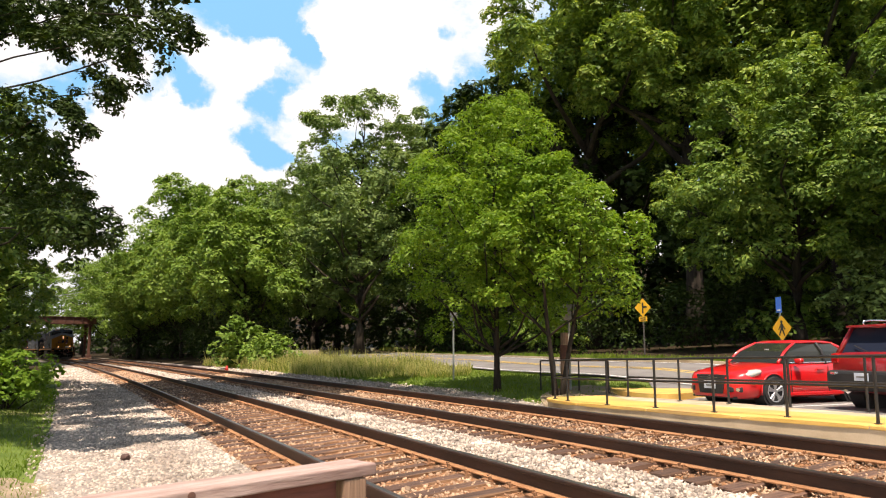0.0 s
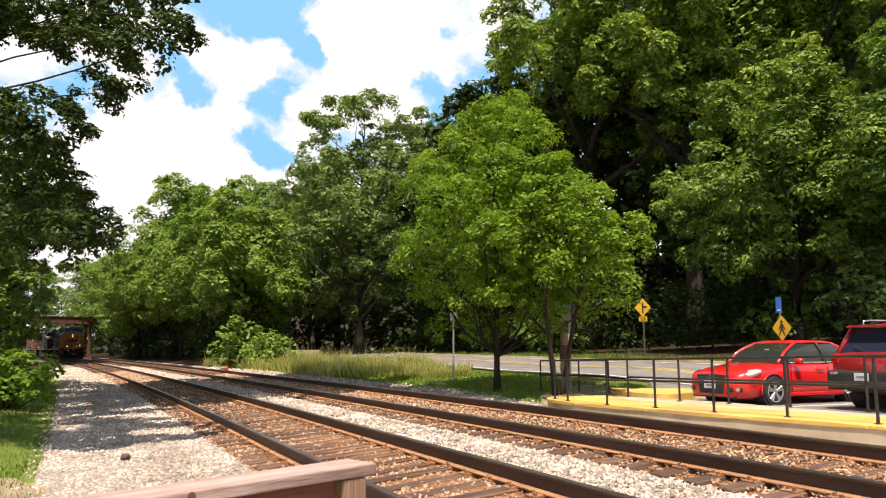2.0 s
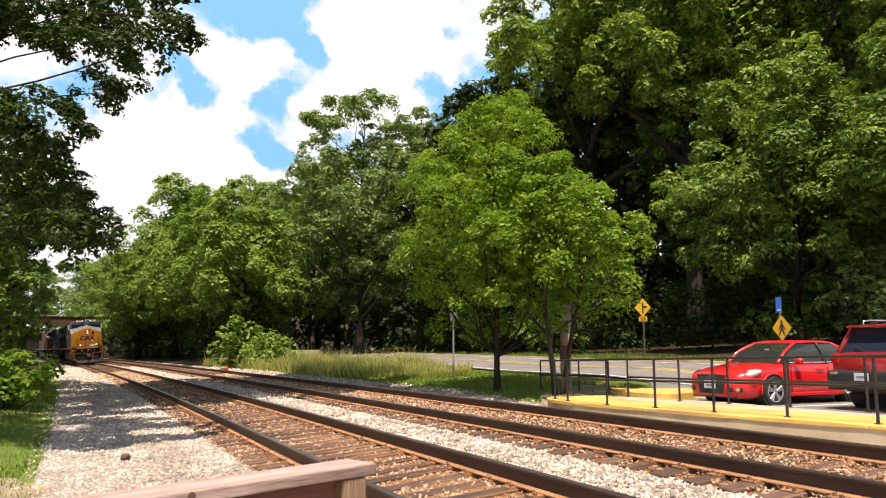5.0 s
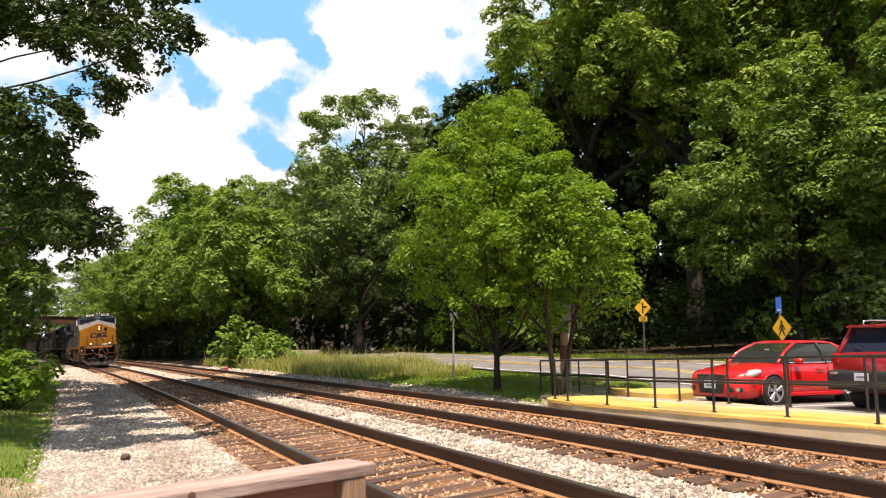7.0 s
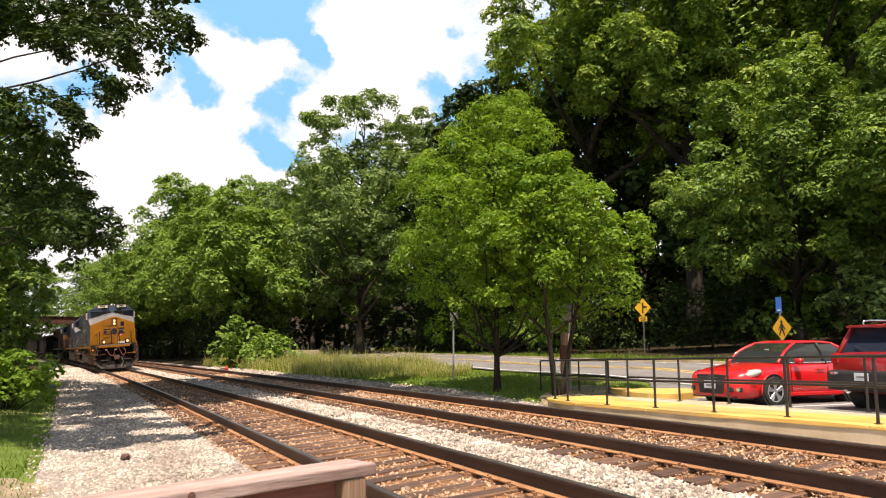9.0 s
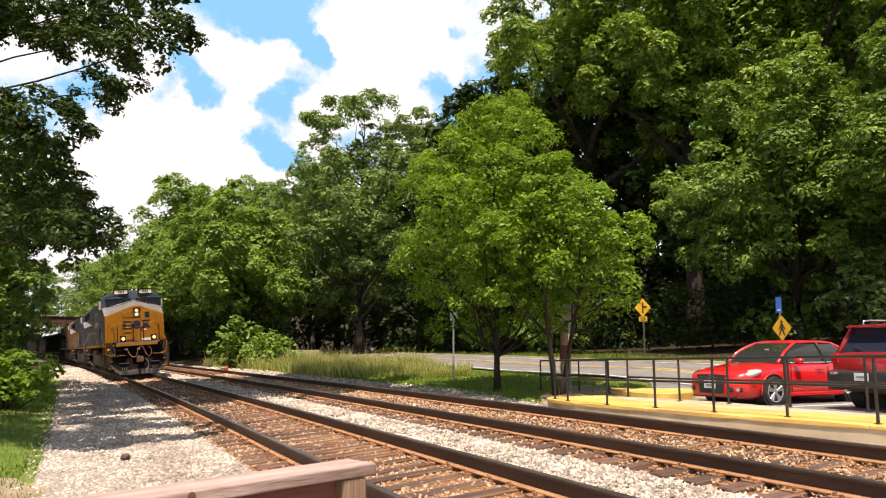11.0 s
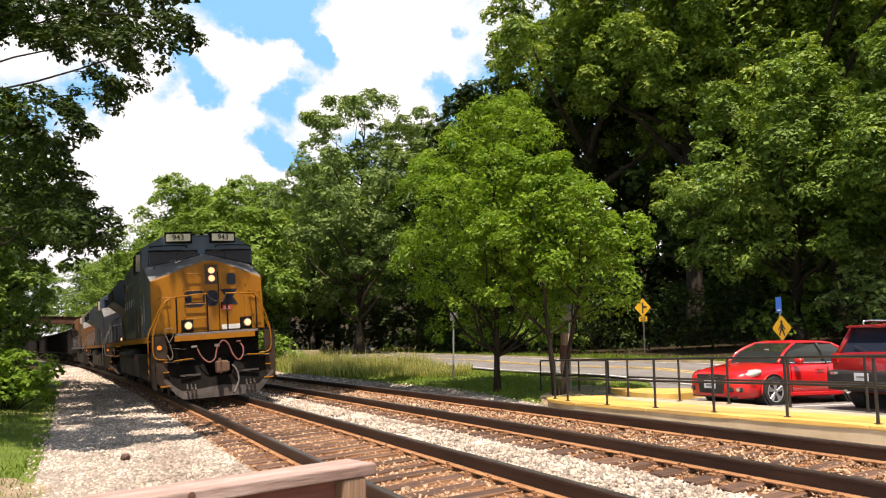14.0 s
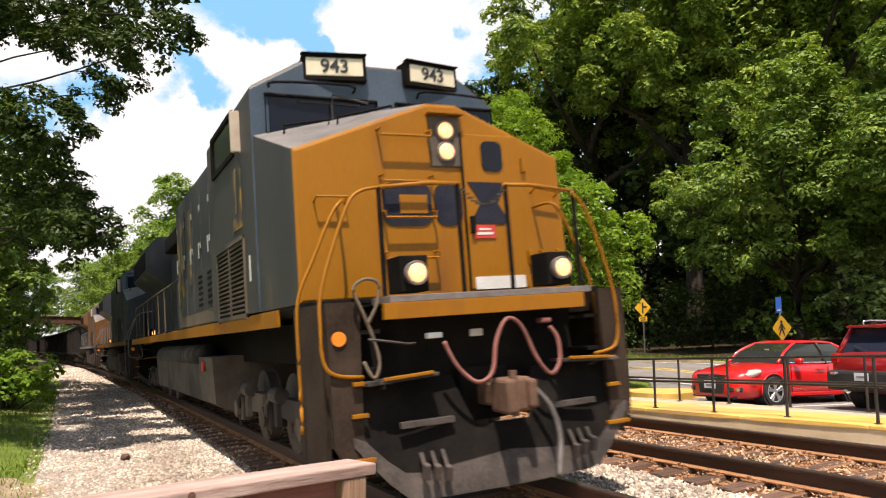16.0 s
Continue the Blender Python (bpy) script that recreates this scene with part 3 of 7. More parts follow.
def build_tracks():
    S = [-6 + 0.75 * i for i in range(60)] + [39.5 + 2.0 * i for i in range(130)]
    tie_me = {}
    for second in (False, True):
        nm = "railway_track"
        tr = thing(nm, "rusty canted railway track on timber ties" if not second else "rusty canted railway track beside the platform", "railway track", kind="structure")
        for side in (-1, 1):
            foot, web, head = rail_mesh(second, side, S)
            w = part("rail", web, RAIL, tr, "brown steel rail")
            part("rail_foot", foot, RAIL_FOOT, w, "rust-orange foot of the rail")
            part("rail_head", head, RAIL_TOP, w, "polished running surface")
        rnd = random.Random(5 + second)
        far, spikes = bmesh.new(), bmesh.new()
        if not tie_me:
            for k in range(5):
                bm = bmesh.new()
                box(bm, (0, 0, 0), (2.55, 0.225, 0.17), bevel=0.012)
                for v in bm.verts:
                    v.co += Vector((rnd.uniform(-0.02, 0.02), rnd.uniform(-0.008, 0.008), rnd.uniform(-0.008, 0.006)))
                me = bpy.data.meshes.new("tie")
                bm.to_mesh(me)
                bm.free()
                me.materials.append(TIE)
                tie_me[k] = me
        for s in TIES[second]:
            m = rail_frame_second(s) if second else rail_frame(s, s + 1.0)
            m = m @ pose(rnd.uniform(-0.05, 0.05), rnd.uniform(-0.03, 0.03), -0.285 + rnd.uniform(-0.012, 0.006), 0, 0, rnd.uniform(-1.2, 1.2))
            if s < 62:
                t = new("tie", tie_me[rnd.randrange(5)])
                t.parent, t.matrix_basis = tr, m
                for side in (-1, 1):
                    l = side * (GAUGE / 2 + 0.037)
                    q = m @ Matrix.Translation((l, 0, 0.093))
                    bmesh.ops.create_cube(spikes, size=1, matrix=q @ Matrix.Diagonal((0.34, 0.19, 0.02, 1)))
                    if s < 36:
                        for a, b in ((-0.095, 0.05), (0.095, -0.05), (-0.14, -0.06), (0.14, 0.06)):
                            bmesh.ops.create_cube(spikes, size=1, matrix=q @ Matrix.Translation((a, b, 0.022)) @ Matrix.Diagonal((0.032, 0.026, 0.045, 1)))
            else:
                bmesh.ops.create_cube(far, size=1, matrix=m @ Matrix.Diagonal((2.55, 0.225, 0.17, 1)))
        tagged(part("far_ties", far, TIE, tr), kind="stuff")
        tagged(part("tie_plates", spikes, PLATE, tr, "rusty tie plates and spikes"), kind="stuff")


def rail_frame_second(s):
    a, b = on_track(s, 0, 0, True), on_track(s + 1, 0, 0, True)
    y = (b - a).normalized()
    x = Vector((y.y, -y.x, 0)).normalized()
    z = x.cross(y)
    ce, se = math.cos(CANT), math.sin(CANT)
    x, z = x * ce + z * se, z * ce - x * se
    m = Matrix((x, y, z)).transposed().to_4x4()
    m.translation = a
    return m


def stone_mesh(name, centres, sizes, material, label, seed):
    """Broken stones, each a rough lump of its own."""
    rng = np.random.default_rng(seed)
    base = np.array([(1, 0, 0), (-1, 0, 0), (0, 1, 0), (0, -1, 0), (0, 0, 1), (0, 0, -1), (0.62, 0.62, 0.55), (-0.6, -0.62, 0.5)], float)
    faces = np.array([(0, 2, 6), (2, 4, 6), (4, 0, 6), (1, 3, 7), (3, 4, 7), (4, 1, 7), (2, 1, 4), (3, 0, 4), (2, 0, 5), (1, 2, 5), (3, 1, 5), (0, 3, 5)])
    n = len(centres)
    shape = base[None] * rng.uniform(0.65, 1.25, (n, 8, 1)) + rng.normal(0, 0.10, (n, 8, 3))
    shape *= rng.uniform(0.55, 1.25, (n, 1, 3)) * np.array([1, 1, 0.8])
    q = rng.normal(size=(n, 4))
    q /= np.linalg.norm(q, axis=1)[:, None]
    w, x, y, z = q.T
    R = np.stack([np.stack([1 - 2 * (y * y + z * z), 2 * (x * y - z * w), 2 * (x * z + y * w)], -1),
                  np.stack([2 * (x * y + z * w), 1 - 2 * (x * x + z * z), 2 * (y * z - x * w)], -1),
                  np.stack([2 * (x * z - y * w), 2 * (y * z + x * w), 1 - 2 * (x * x + y * y)], -1)], 1)
    v = np.einsum("nij,nkj->nki", R, shape) * np.asarray(sizes)[:, None, None] + np.asarray(centres)[:, None, :]
    f = (faces[None] + 8 * np.arange(n)[:, None, None]).reshape(-1, 3)
    ob = mesh_of(name, v.reshape(-1, 3), f, material)
    return tagged(ob, label, "ballast", kind="stuff")


def build_ballast():
    rng = np.random.default_rng(3)
    # beds under the stones
    for nm, lats, mat_, lab, lift in (("ballast_bed", (-3.95, -2.6, -1.8, -1.3), BALLAST_BED, "pale crushed stone bed beside the track", 0.02),
                                      ("ballast_bed", (-1.3, -0.72, 0.0, 0.72, 1.25), RUST_BED, "rust-stained stone bed between the rails", 0.012),
                                      ("ballast_bed", (1.25, 2.0, 2.2, 2.45, 2.65, 2.75), BALLAST_BED, "pale crushed stone bed between the tracks", 0.012),
                                      ("ballast_bed", (2.75, 3.15, 3.87, 4.6, 4.95), RUST_BED, "rust-stained stone bed between the rails", 0.012),
                                      ("ballast_bed", (4.95, 5.4, 6.2, 7.1), BALLAST_BED, "pale crushed stone bed by the platform", 0.012)):
        ss = [-6 + 1.0 * i for i in range(60)] + [54 + 4 * i for i in range(40)]
        bm = bmesh.new()
        rows = []
        for s in ss:
            row = []
            for l in lats:
                u, du = bend(s)
                x = TRACK_X + u + l
                row.append(bm.verts.new((x, s, ground_z(x, s) + lift + (0.0 if abs(l) < 7 else 0))))
            rows.append(row)
        for a, b in zip(rows, rows[1:]):
            for i in range(len(lats) - 1):
                bm.faces.new((a[i], a[i + 1], b[i + 1], b[i]))
        tagged(part(nm, bm, mat_, smooth=True), lab, "ballast", kind="structure")

    def scatter(lat0, lat1, s0, s1, n, power=1.0):
        s = s0 + (s1 - s0) * rng.random(n) ** power
        l = rng.uniform(lat0, lat1, n)
        x = np.array([TRACK_X + bend(a)[0] + b for a, b in zip(s, l)])
        z = np.array([ground_z(a, b) for a, b in zip(x, s)])
        keep = np.ones(n, bool)
        for mid, places in ((0.0, TIES[0]), (TRACK_GAP, TIES[1])):
            p = np.array(places)
            near = np.abs(p[np.clip(np.searchsorted(p, s), 1, len(p) - 1)] - s)
            near = np.minimum(near, np.abs(p[np.clip(np.searchsorted(p, s) - 1, 0, len(p) - 1)] - s))
            keep &= ~((near < 0.125) & (np.abs(l - mid) < 1.27) & (rng.random(n) < np.where(np.abs(l - mid) < 0.66, 0.22, np.where((l > 2.4) & (l < 3.1), 0.96, 0.7))))
        return np.stack([x, s, z + 0.018], 1)[keep]

    bands = [("ballast_shoulder", -3.9, -1.3, 5.5, 80, 36000, 2.3, BALLAST, "pale grey and white crushed stones on the shoulder"),
             ("ballast_stones", -1.3, 1.25, 2.0, 60, 20000, 2.0, BALLAST_RUST, "rust-stained stones between the rails"),
             ("ballast_middle", 1.25, 2.75, 2.0, 70, 19000, 2.1, BALLAST, "pale grey crushed stones between the tracks"),
             ("ballast_stones", 2.75, 4.95, 1.0, 44, 17000, 1.6, BALLAST_RUST, "rust-stained stones between the rails"),
             ("ballast_verge", 4.95, 7.2, 1.0, 60, 10000, 1.4, BALLAST, "pale stones along the far rail")]
    for i, (nm, a, b, s0, s1, n, pw, mt, lab) in enumerate(bands):
        c = scatter(a, b, s0, s1, n, pw)
        n = len(c)
        if nm == "ballast_stones" and a > 2:
            c[:, 2] += 0.03
        size = (1.25 if nm == "ballast_middle" else 1.0) * rng.uniform(0.020, 0.048, n) * np.interp(c[:, 1], (5, 20, 50, 80), (0.72, 1.0, 2.0, 3.2))
        stone_mesh(nm, c, size, mt, lab, 20 + i)
    # strays on the lawn's edge
    c = scatter(-4.2, -3.8, 6, 40, 450, 1.8)
    stone_mesh("stray_stones", c, rng.uniform(0.015, 0.04, len(c)), BALLAST, "scattered pale stones at the lawn's edge", 40)


# ---------------------------------------------------------------- plants


def sprays(rng, centres, radii, count, axis=None):
    """Breaks each lobe of a crown into rounded sprays on its upper and outer side."""
    centres, radii = np.asarray(centres, float), np.asarray(radii, float)
    n = len(centres)
    out = np.zeros((n, 3))
    if axis is not None:
        out = centres - np.asarray(axis)[None]
        out /= np.linalg.norm(out, axis=1)[:, None] + 1e-6
    d = rng.normal(size=(n, count, 3)) + 0.75 * out[:, None] + np.array([0, 0, 0.55])
    d /= np.linalg.norm(d, axis=2)[:, :, None]
    c = centres[:, None] + d * (radii[:, None] * rng.uniform(0.55, 1.0, (n, count)))[:, :, None] * np.array([1, 1, 0.8])
    r = radii[:, None] * rng.uniform(0.24, 0.46, (n, count))
    return c.reshape(-1, 3), r.ravel(), d.reshape(-1, 3)


def leaf_cloud(rng, centres, radii, n, size, up=0.6, shell=(0.8, 1.05), flat=0.72, loose=0.34, lead=None, tri=False):
    """Leaves over rounded sprays: corner points and faces; far leaves have three corners."""
    centres, radii = np.asarray(centres, float), np.asarray(radii, float)
    w = radii ** 2
    idx = rng.choice(len(centres), n, p=w / w.sum())
    d = rng.normal(size=(n, 3))
    d[:, 2] += 0.8
    if lead is not None:
        d += 0.6 * lead[idx]
    d /= np.linalg.norm(d, axis=1)[:, None]
    k = rng.uniform(shell[0] ** 3, shell[1] ** 3, n) ** (1 / 3)
    ph = rng.uniform(0, 6.28, (len(centres), 3))[idx]
    k *= 1 + 0.14 * np.sin(5 * d[:, 0] + ph[:, 0]) + 0.14 * np.sin(6 * d[:, 1] + ph[:, 1]) + 0.1 * np.sin(7 * d[:, 2] + ph[:, 2])
    stray = rng.random(n) < 0.05
    k[stray] *= rng.uniform(1.1, 1.5, stray.sum())
    p = centres[idx] + d * (radii[idx] * k)[:, None] * np.array([1, 1, flat])
    nrm = d + np.array([0, 0, up]) + rng.normal(0, loose, (n, 3))
    nrm /= np.linalg.norm(nrm, axis=1)[:, None]
    t = np.cross(nrm, rng.normal(size=(n, 3)))
    t /= np.linalg.norm(t, axis=1)[:, None] + 1e-9
    b = np.cross(nrm, t)
    s = (size * rng.uniform(0.55, 1.35, n))[:, None]
    if tri:
        v = np.stack([p - t * s * 0.5 - b * s * 0.38, p + t * s * 0.62, p - t * s * 0.4 + b * s * 0.42], 1)
        return v.reshape(-1, 3), np.arange(3 * n).reshape(n, 3)
    v = np.stack([p - t * s * 0.6, p + b * s * 0.34 - nrm * s * 0.1, p + t * s * 0.6, p - b * s * 0.34 - nrm * s * 0.1], 1)
    f = np.arange(4 * n).reshape(n, 4)
    return v.reshape(-1, 3), f


def tree(name, label, seed, height, radius, leaf, n, material, bark, crown_from=0.3, lobes=40, lobe_r=0.28, trunk_r=0.25, lean=(0, 0), shape=1.0, stems=1, category="tree", limb=0.5, tri=False, lobe_at=None, stem=0.6, rise=0.55, sway=0.065):
    """A tapered trunk with limbs that reach the lobes of an uneven crown."""
    rng = np.random.default_rng(seed)
    t = thing(name, label, category)
    z0 = height * crown_from
    C, Rr = [], []
    for i in range(lobes):
        h = (i + 0.5) / lobes
        prof = math.sin(math.pi * min(max(0.12 + 0.86 * h, 0), 1)) ** 0.65
        prof = prof * (1 - 0.35 * (1 - shape) * h)
        a = i * 2.399 + rng.uniform(-0.5, 0.5)
        rr = radius * prof * (rng.uniform(0.68, 1.0) if i % 6 else rng.uniform(0.1, 0.5))
        k = 0.35 + 0.65 * h
        C.append((lean[0] * k + rr * math.cos(a), lean[1] * k + rr * math.sin(a), z0 + (height - z0) * (0.06 + 0.86 * h) + rng.uniform(-0.04, 0.04) * height))
        Rr.append(radius * lobe_r * rng.uniform(0.65, 1.3))
    if lobe_at:
        C, Rr = [p[:3] for p in lobe_at], [p[3] for p in lobe_at]
    axis = (lean[0] * 0.6, lean[1] * 0.6, z0 + 0.42 * (height - z0))
    sc, sr, sd = sprays(rng, C, Rr, 13 if lobes > 30 else 8, axis)
    v, f = leaf_cloud(rng, sc, sr, int(n * 0.9), leaf, lead=sd, tri=tri)
    # sparse large leaves in the shaded heart of the crown
    heart = [tuple(np.asarray(axis) + (np.asarray(c) - np.asarray(axis)) * 0.55) for c in C]
    v2, f2 = leaf_cloud(rng, heart, [r * 1.1 for r in Rr], int(n * 0.1), leaf * 1.5, shell=(0.2, 1.0), tri=tri)
    v, f = np.concatenate([v, v2]), np.concatenate([f, f2 + len(v)])
    bm = bmesh.new()
    for k in range(stems):
        a = k * 2.1 + seed
        off = Vector((math.cos(a), math.sin(a), 0)) * (0.0 if stems == 1 else trunk_r * 1.1)
        top = Vector((lean[0] * stem, lean[1] * stem, height * 0.8)) + off * (height * 2.2 if stems > 1 else 0)
        pts, rs = [], []
        for j in range(9):
            q = j / 8
            w = 0.10 * trunk_r * math.sin(3 * q * 3 + seed + k) * 4 * q
            p = off * (1 - q) + top * q
            if stems > 1:
                p = off + (top - off) * q ** 1.15
            p.z = -0.25 + (height * 0.8 + 0.25) * q
            pts.append(p + Vector((w, -w * 0.7, 0)))
            rs.append(trunk_r * ((1.5 if j == 0 else 1.0) * (1 - 0.86 * q)))
        tube(bm, pts, rs, 10)
        for c in C[k::stems * 2]:
            c = Vector(c)
            zb = max(height * crown_from * 0.8, c.z - rise * math.hypot(c.x, c.y) - 0.05 * height)
            q = min(max(zb / (height * 0.8), 0), 0.97)
            i0 = int(q * 8)
            b0 = pts[i0].lerp(pts[min(i0 + 1, 8)], q * 8 - i0)
            r0 = trunk_r * (1 - 0.86 * q) * limb
            w = [Vector((rng.uniform(-1, 1), rng.uniform(-1, 1), rng.uniform(-1, 0.6))) * radius * sway for _ in range(2)]
            tube(bm, soft([b0, b0.lerp(c, 0.36) + w[0], b0.lerp(c, 0.7) + w[1], c], 3), [r0 * (1 - 0.09 * i) + 0.008 for i in range(10)], 5)
    part("trunk", bm, bark, t, smooth=True)
    mesh_of("crown", v, f, material, t)
    return t


def put(t, x, y, rz=0, s=1.0, dz=0.0):
    t.matrix_basis = Matrix.Translation((x, y, ground_z(x, y) + dz)) @ pose(0, 0, 0, 0, 0, rz) @ Matrix.Scale(s, 4)
    return t


def more(t, x, y, rz, s=1.0, label=""):
    c = copy_thing(t, Matrix.Translation((x, y, ground_z(x, y))) @ pose(0, 0, 0, 0, 0, rz))
    c.scale = (s, s, s)
    if label:
        c["label"] = label
    return c


def build_trees():
    # the young tree and the many-stemmed one on the verge
    put(tree("young_tree", "young bright green broadleaf tree on the verge", 11, 9.0, 3.2, 0.085, 56000, LEAF_YOUNG, BARK_DARK, 0.17, 75, 0.24, 0.1, shape=0.3, lean=(0.2, 0.3)), 10.9, 19.4, 20)
    put(tree("multi_stem_tree", "bright green tree with several dark stems behind the railing", 12, 6.5, 2.3, 0.10, 22000, LEAF_YOUNG, BARK_DARK, 0.34, 42, 0.27, 0.075, stems=5, shape=0.5), 11.4, 17.0, 0)
    # the wood beyond the road: bearing from the viewer in degrees, distance, turn, size
    def far(t, rows):
        for i, (a, d, r, s) in enumerate(rows):
            x, y = d * math.sin(radians(a)), d * math.cos(radians(a))
            if i == 0:
                put(t, x, y, r, s)
            else:
                more(t, x, y, r, s)
    far(tree("oak_tree", "tall dark green oak at the edge of the wood", 21, 30, 9.6, 0.245, 84000, LEAF_OAK, BARK_DARK, 0.47, 50, 0.2, 0.7, shape=0.15, limb=0.8, tri=True), [(36.4, 55, 0, 1.0), (44.0, 53, 130, 0.98), (53.5, 52, 240, 1.0)])
    far(tree("maple_tree", "broad green maple hanging over the roadside", 22, 15.2, 6.2, 0.185, 78000, LEAF_MAPLE, BARK_DARK, 0.25, 50, 0.235, 0.32, shape=0.75, tri=True), [(50.8, 42, 0, 1.0), (59.5, 41, 80, 1.02)])
    far(tree("wood_tree", "broadleaf tree deep in the wood, leaves darkened for shade", 23, 25, 8.0, 0.42, 20000, LEAF_SHADED, BARK_DARK, 0.05, 60, 0.24, 0.45, shape=0.9, tri=True), [(39.5, 62, 0, 1.15), (49, 63, 40, 1.15), (57.5, 60, 90, 1.15), (30.5, 63, 150, 1.0), (30, 76, 220, 1.1), (26, 68, 70, 0.8)])
    # the tall open tree and the row along the line
    far(tree("tall_tree", "tall thin-crowned grey-green tree by the road bend", 31, 27.5, 7.8, 0.25, 52000, LEAF_GREY, BARK, 0.16, 78, 0.185, 0.42, shape=0.8, tri=True), [(18.8, 72, 0, 0.98), (15.3, 80, 100, 0.76), (23.5, 75, 210, 0.92)])
    row = put(tree("line_tree", "rounded mid green tree along the railway", 32, 25, 8.0, 0.33, 27000, LEAF_FAR, BARK_DARK, 0.17, 52, 0.25, 0.4, shape=0.8, tri=True), 10.0, 104, 0)
    for x, y, r, s in ((18.5, 94, 90, 0.80), (24, 86, 30, 0.8), (14, 118, 170, 1.0), (6.0, 114, 50, 0.64), (5.5, 128, 250, 0.7), (20, 108, 310, 1.05), (29, 94, 120, 1.05), (3.5, 152, 200, 0.8), (-19.5, 168, 20, 0.8), (-2, 190, 300, 0.9), (-18, 128, 70, 0.6), (-12, 222, 200, 0.9)):
        more(row, x, y, r, s)
    bank = put(tree("bank_tree", "broad green tree leaning out over the railway bank", 33, 14.5, 5.4, 0.27, 26000, LEAF_FAR, BARK_DARK, 0.27, 44, 0.27, 0.24, shape=0.8, lean=(-1.6, 0), tri=True), 12.6, 67, 0)
    for x, y, r, s in ((12.2, 76, 25, 1.0), (11.4, 86, 340, 1.08), (10.2, 97, 15, 1.05), (8.6, 109, 350, 1.1), (9.4, 122, 20, 1.0), (8.6, 138, 0, 1.1)):
        more(bank, x, y, r, s)
    # the near side of the line
    left = put(tree("trackside_tree", "dark overhanging tree on the near side of the line", 41, 13, 4.4, 0.22, 20000, LEAF_MAPLE, BARK_DARK, 0.06, 48, 0.26, 0.3, shape=0.8, lean=(2.2, 0.0), tri=True), -7.0, 38, 0)
    for x, y, r, s in ((-8.2, 48, 80, 0.85), (-10.4, 60, 160, 0.85), (-11.5, 76, 250, 0.9), (-14, 92, 30, 0.9), (-6.4, 31.0, 120, 0.85), (-8.6, 43, 0, 1.05), (-15, 45, 10, 1.2), (-10.6, 84, 60, 0.75), (-11.2, 97, 200, 0.85), (-12.2, 107, 0, 1.2), (-13.4, 119, 0, 1.3), (-15.2, 131, 8, 1.35), (-16.5, 143, 240, 1.1)):
        more(left, x, y, r, s)
    # low limbs reaching over the ballast, then the rest of the crown above and behind them
    low = [(-1.46, 13.8, 6.97), (-1.01, 14.62, 7.31), (-0.48, 14.97, 7.68), (0.11, 14.77, 7.65), (0.63, 14.06, 7.4), (0.93, 13.31, 6.8), (0.47, 12.85, 6.3), (-0.04, 12.88, 6.12), (-0.56, 13.37, 6.37), (-1.13, 14.2, 6.63), (-1.64, 14.87, 6.97), (0.23, 15.38, 6.65), (-0.25, 15.18, 6.16), (-1.41, 13.63, 5.19), (-0.97, 13.18, 5.03), (-0.63, 13.32, 4.99), (-1.45, 14.04, 4.67), (-1.14, 14.97, 4.84), (-1.54, 15.74, 4.44), (-1.04, 15.91, 4.53), (-0.56, 15.48, 4.32), (-1.47, 14.68, 3.52), (-0.99, 13.88, 3.48), (-0.55, 13.54, 3.31), (-0.15, 13.8, 3.36), (-0.39, 14.6, 3.13)]
    rnd = random.Random(51)
    x0, y0 = -5.0, 16.0
    z0 = ground_z(x0, y0)
    lobes = [(x - x0, y - y0, z - z0, rnd.uniform(0.40, 0.56)) for x, y, z in low]
    for k in range(30):
        a, q = k * 2.399, rnd.uniform(0.5, 1.0)
        lobes.append((1.2 + 3.2 * q * math.cos(a), 3.4 * q * math.sin(a) + 0.4, 8.3 + 3.4 * (k / 30), rnd.uniform(0.62, 0.85)))
    for k in range(14):
        lobes.append((-1.0 + rnd.uniform(-2.4, 2.2), rnd.uniform(-1.5, 3.0), rnd.uniform(3.0, 8.0), rnd.uniform(0.45, 0.65)))
    put(tree("overhanging_tree", "dark leafy tree with low limbs over the ballast", 51, 12.2, 3.9, 0.078, 120000, LEAF_SHADED, BARK_DARK, 0.4, 46, 0.3, 0.28, shape=0.95, lean=(-0.6, 0.6), limb=0.13, rise=0.1, sway=0.16, lobe_at=lobes), x0, y0, 0)
    canopy = put(tree("spreading_tree", "tall old tree whose canopy shades the line", 52, 22.5, 5.3, 0.34, 19000, LEAF_SHADED, BARK_DARK, 0.70, 60, 0.29, 0.42, shape=0.95, lean=(11.8, 0.5), tri=True, stem=0.08, limb=0.3), -6.6, 22.0, 0)
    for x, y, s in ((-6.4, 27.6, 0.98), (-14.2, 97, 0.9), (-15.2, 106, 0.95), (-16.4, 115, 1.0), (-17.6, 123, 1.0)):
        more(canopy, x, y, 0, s)


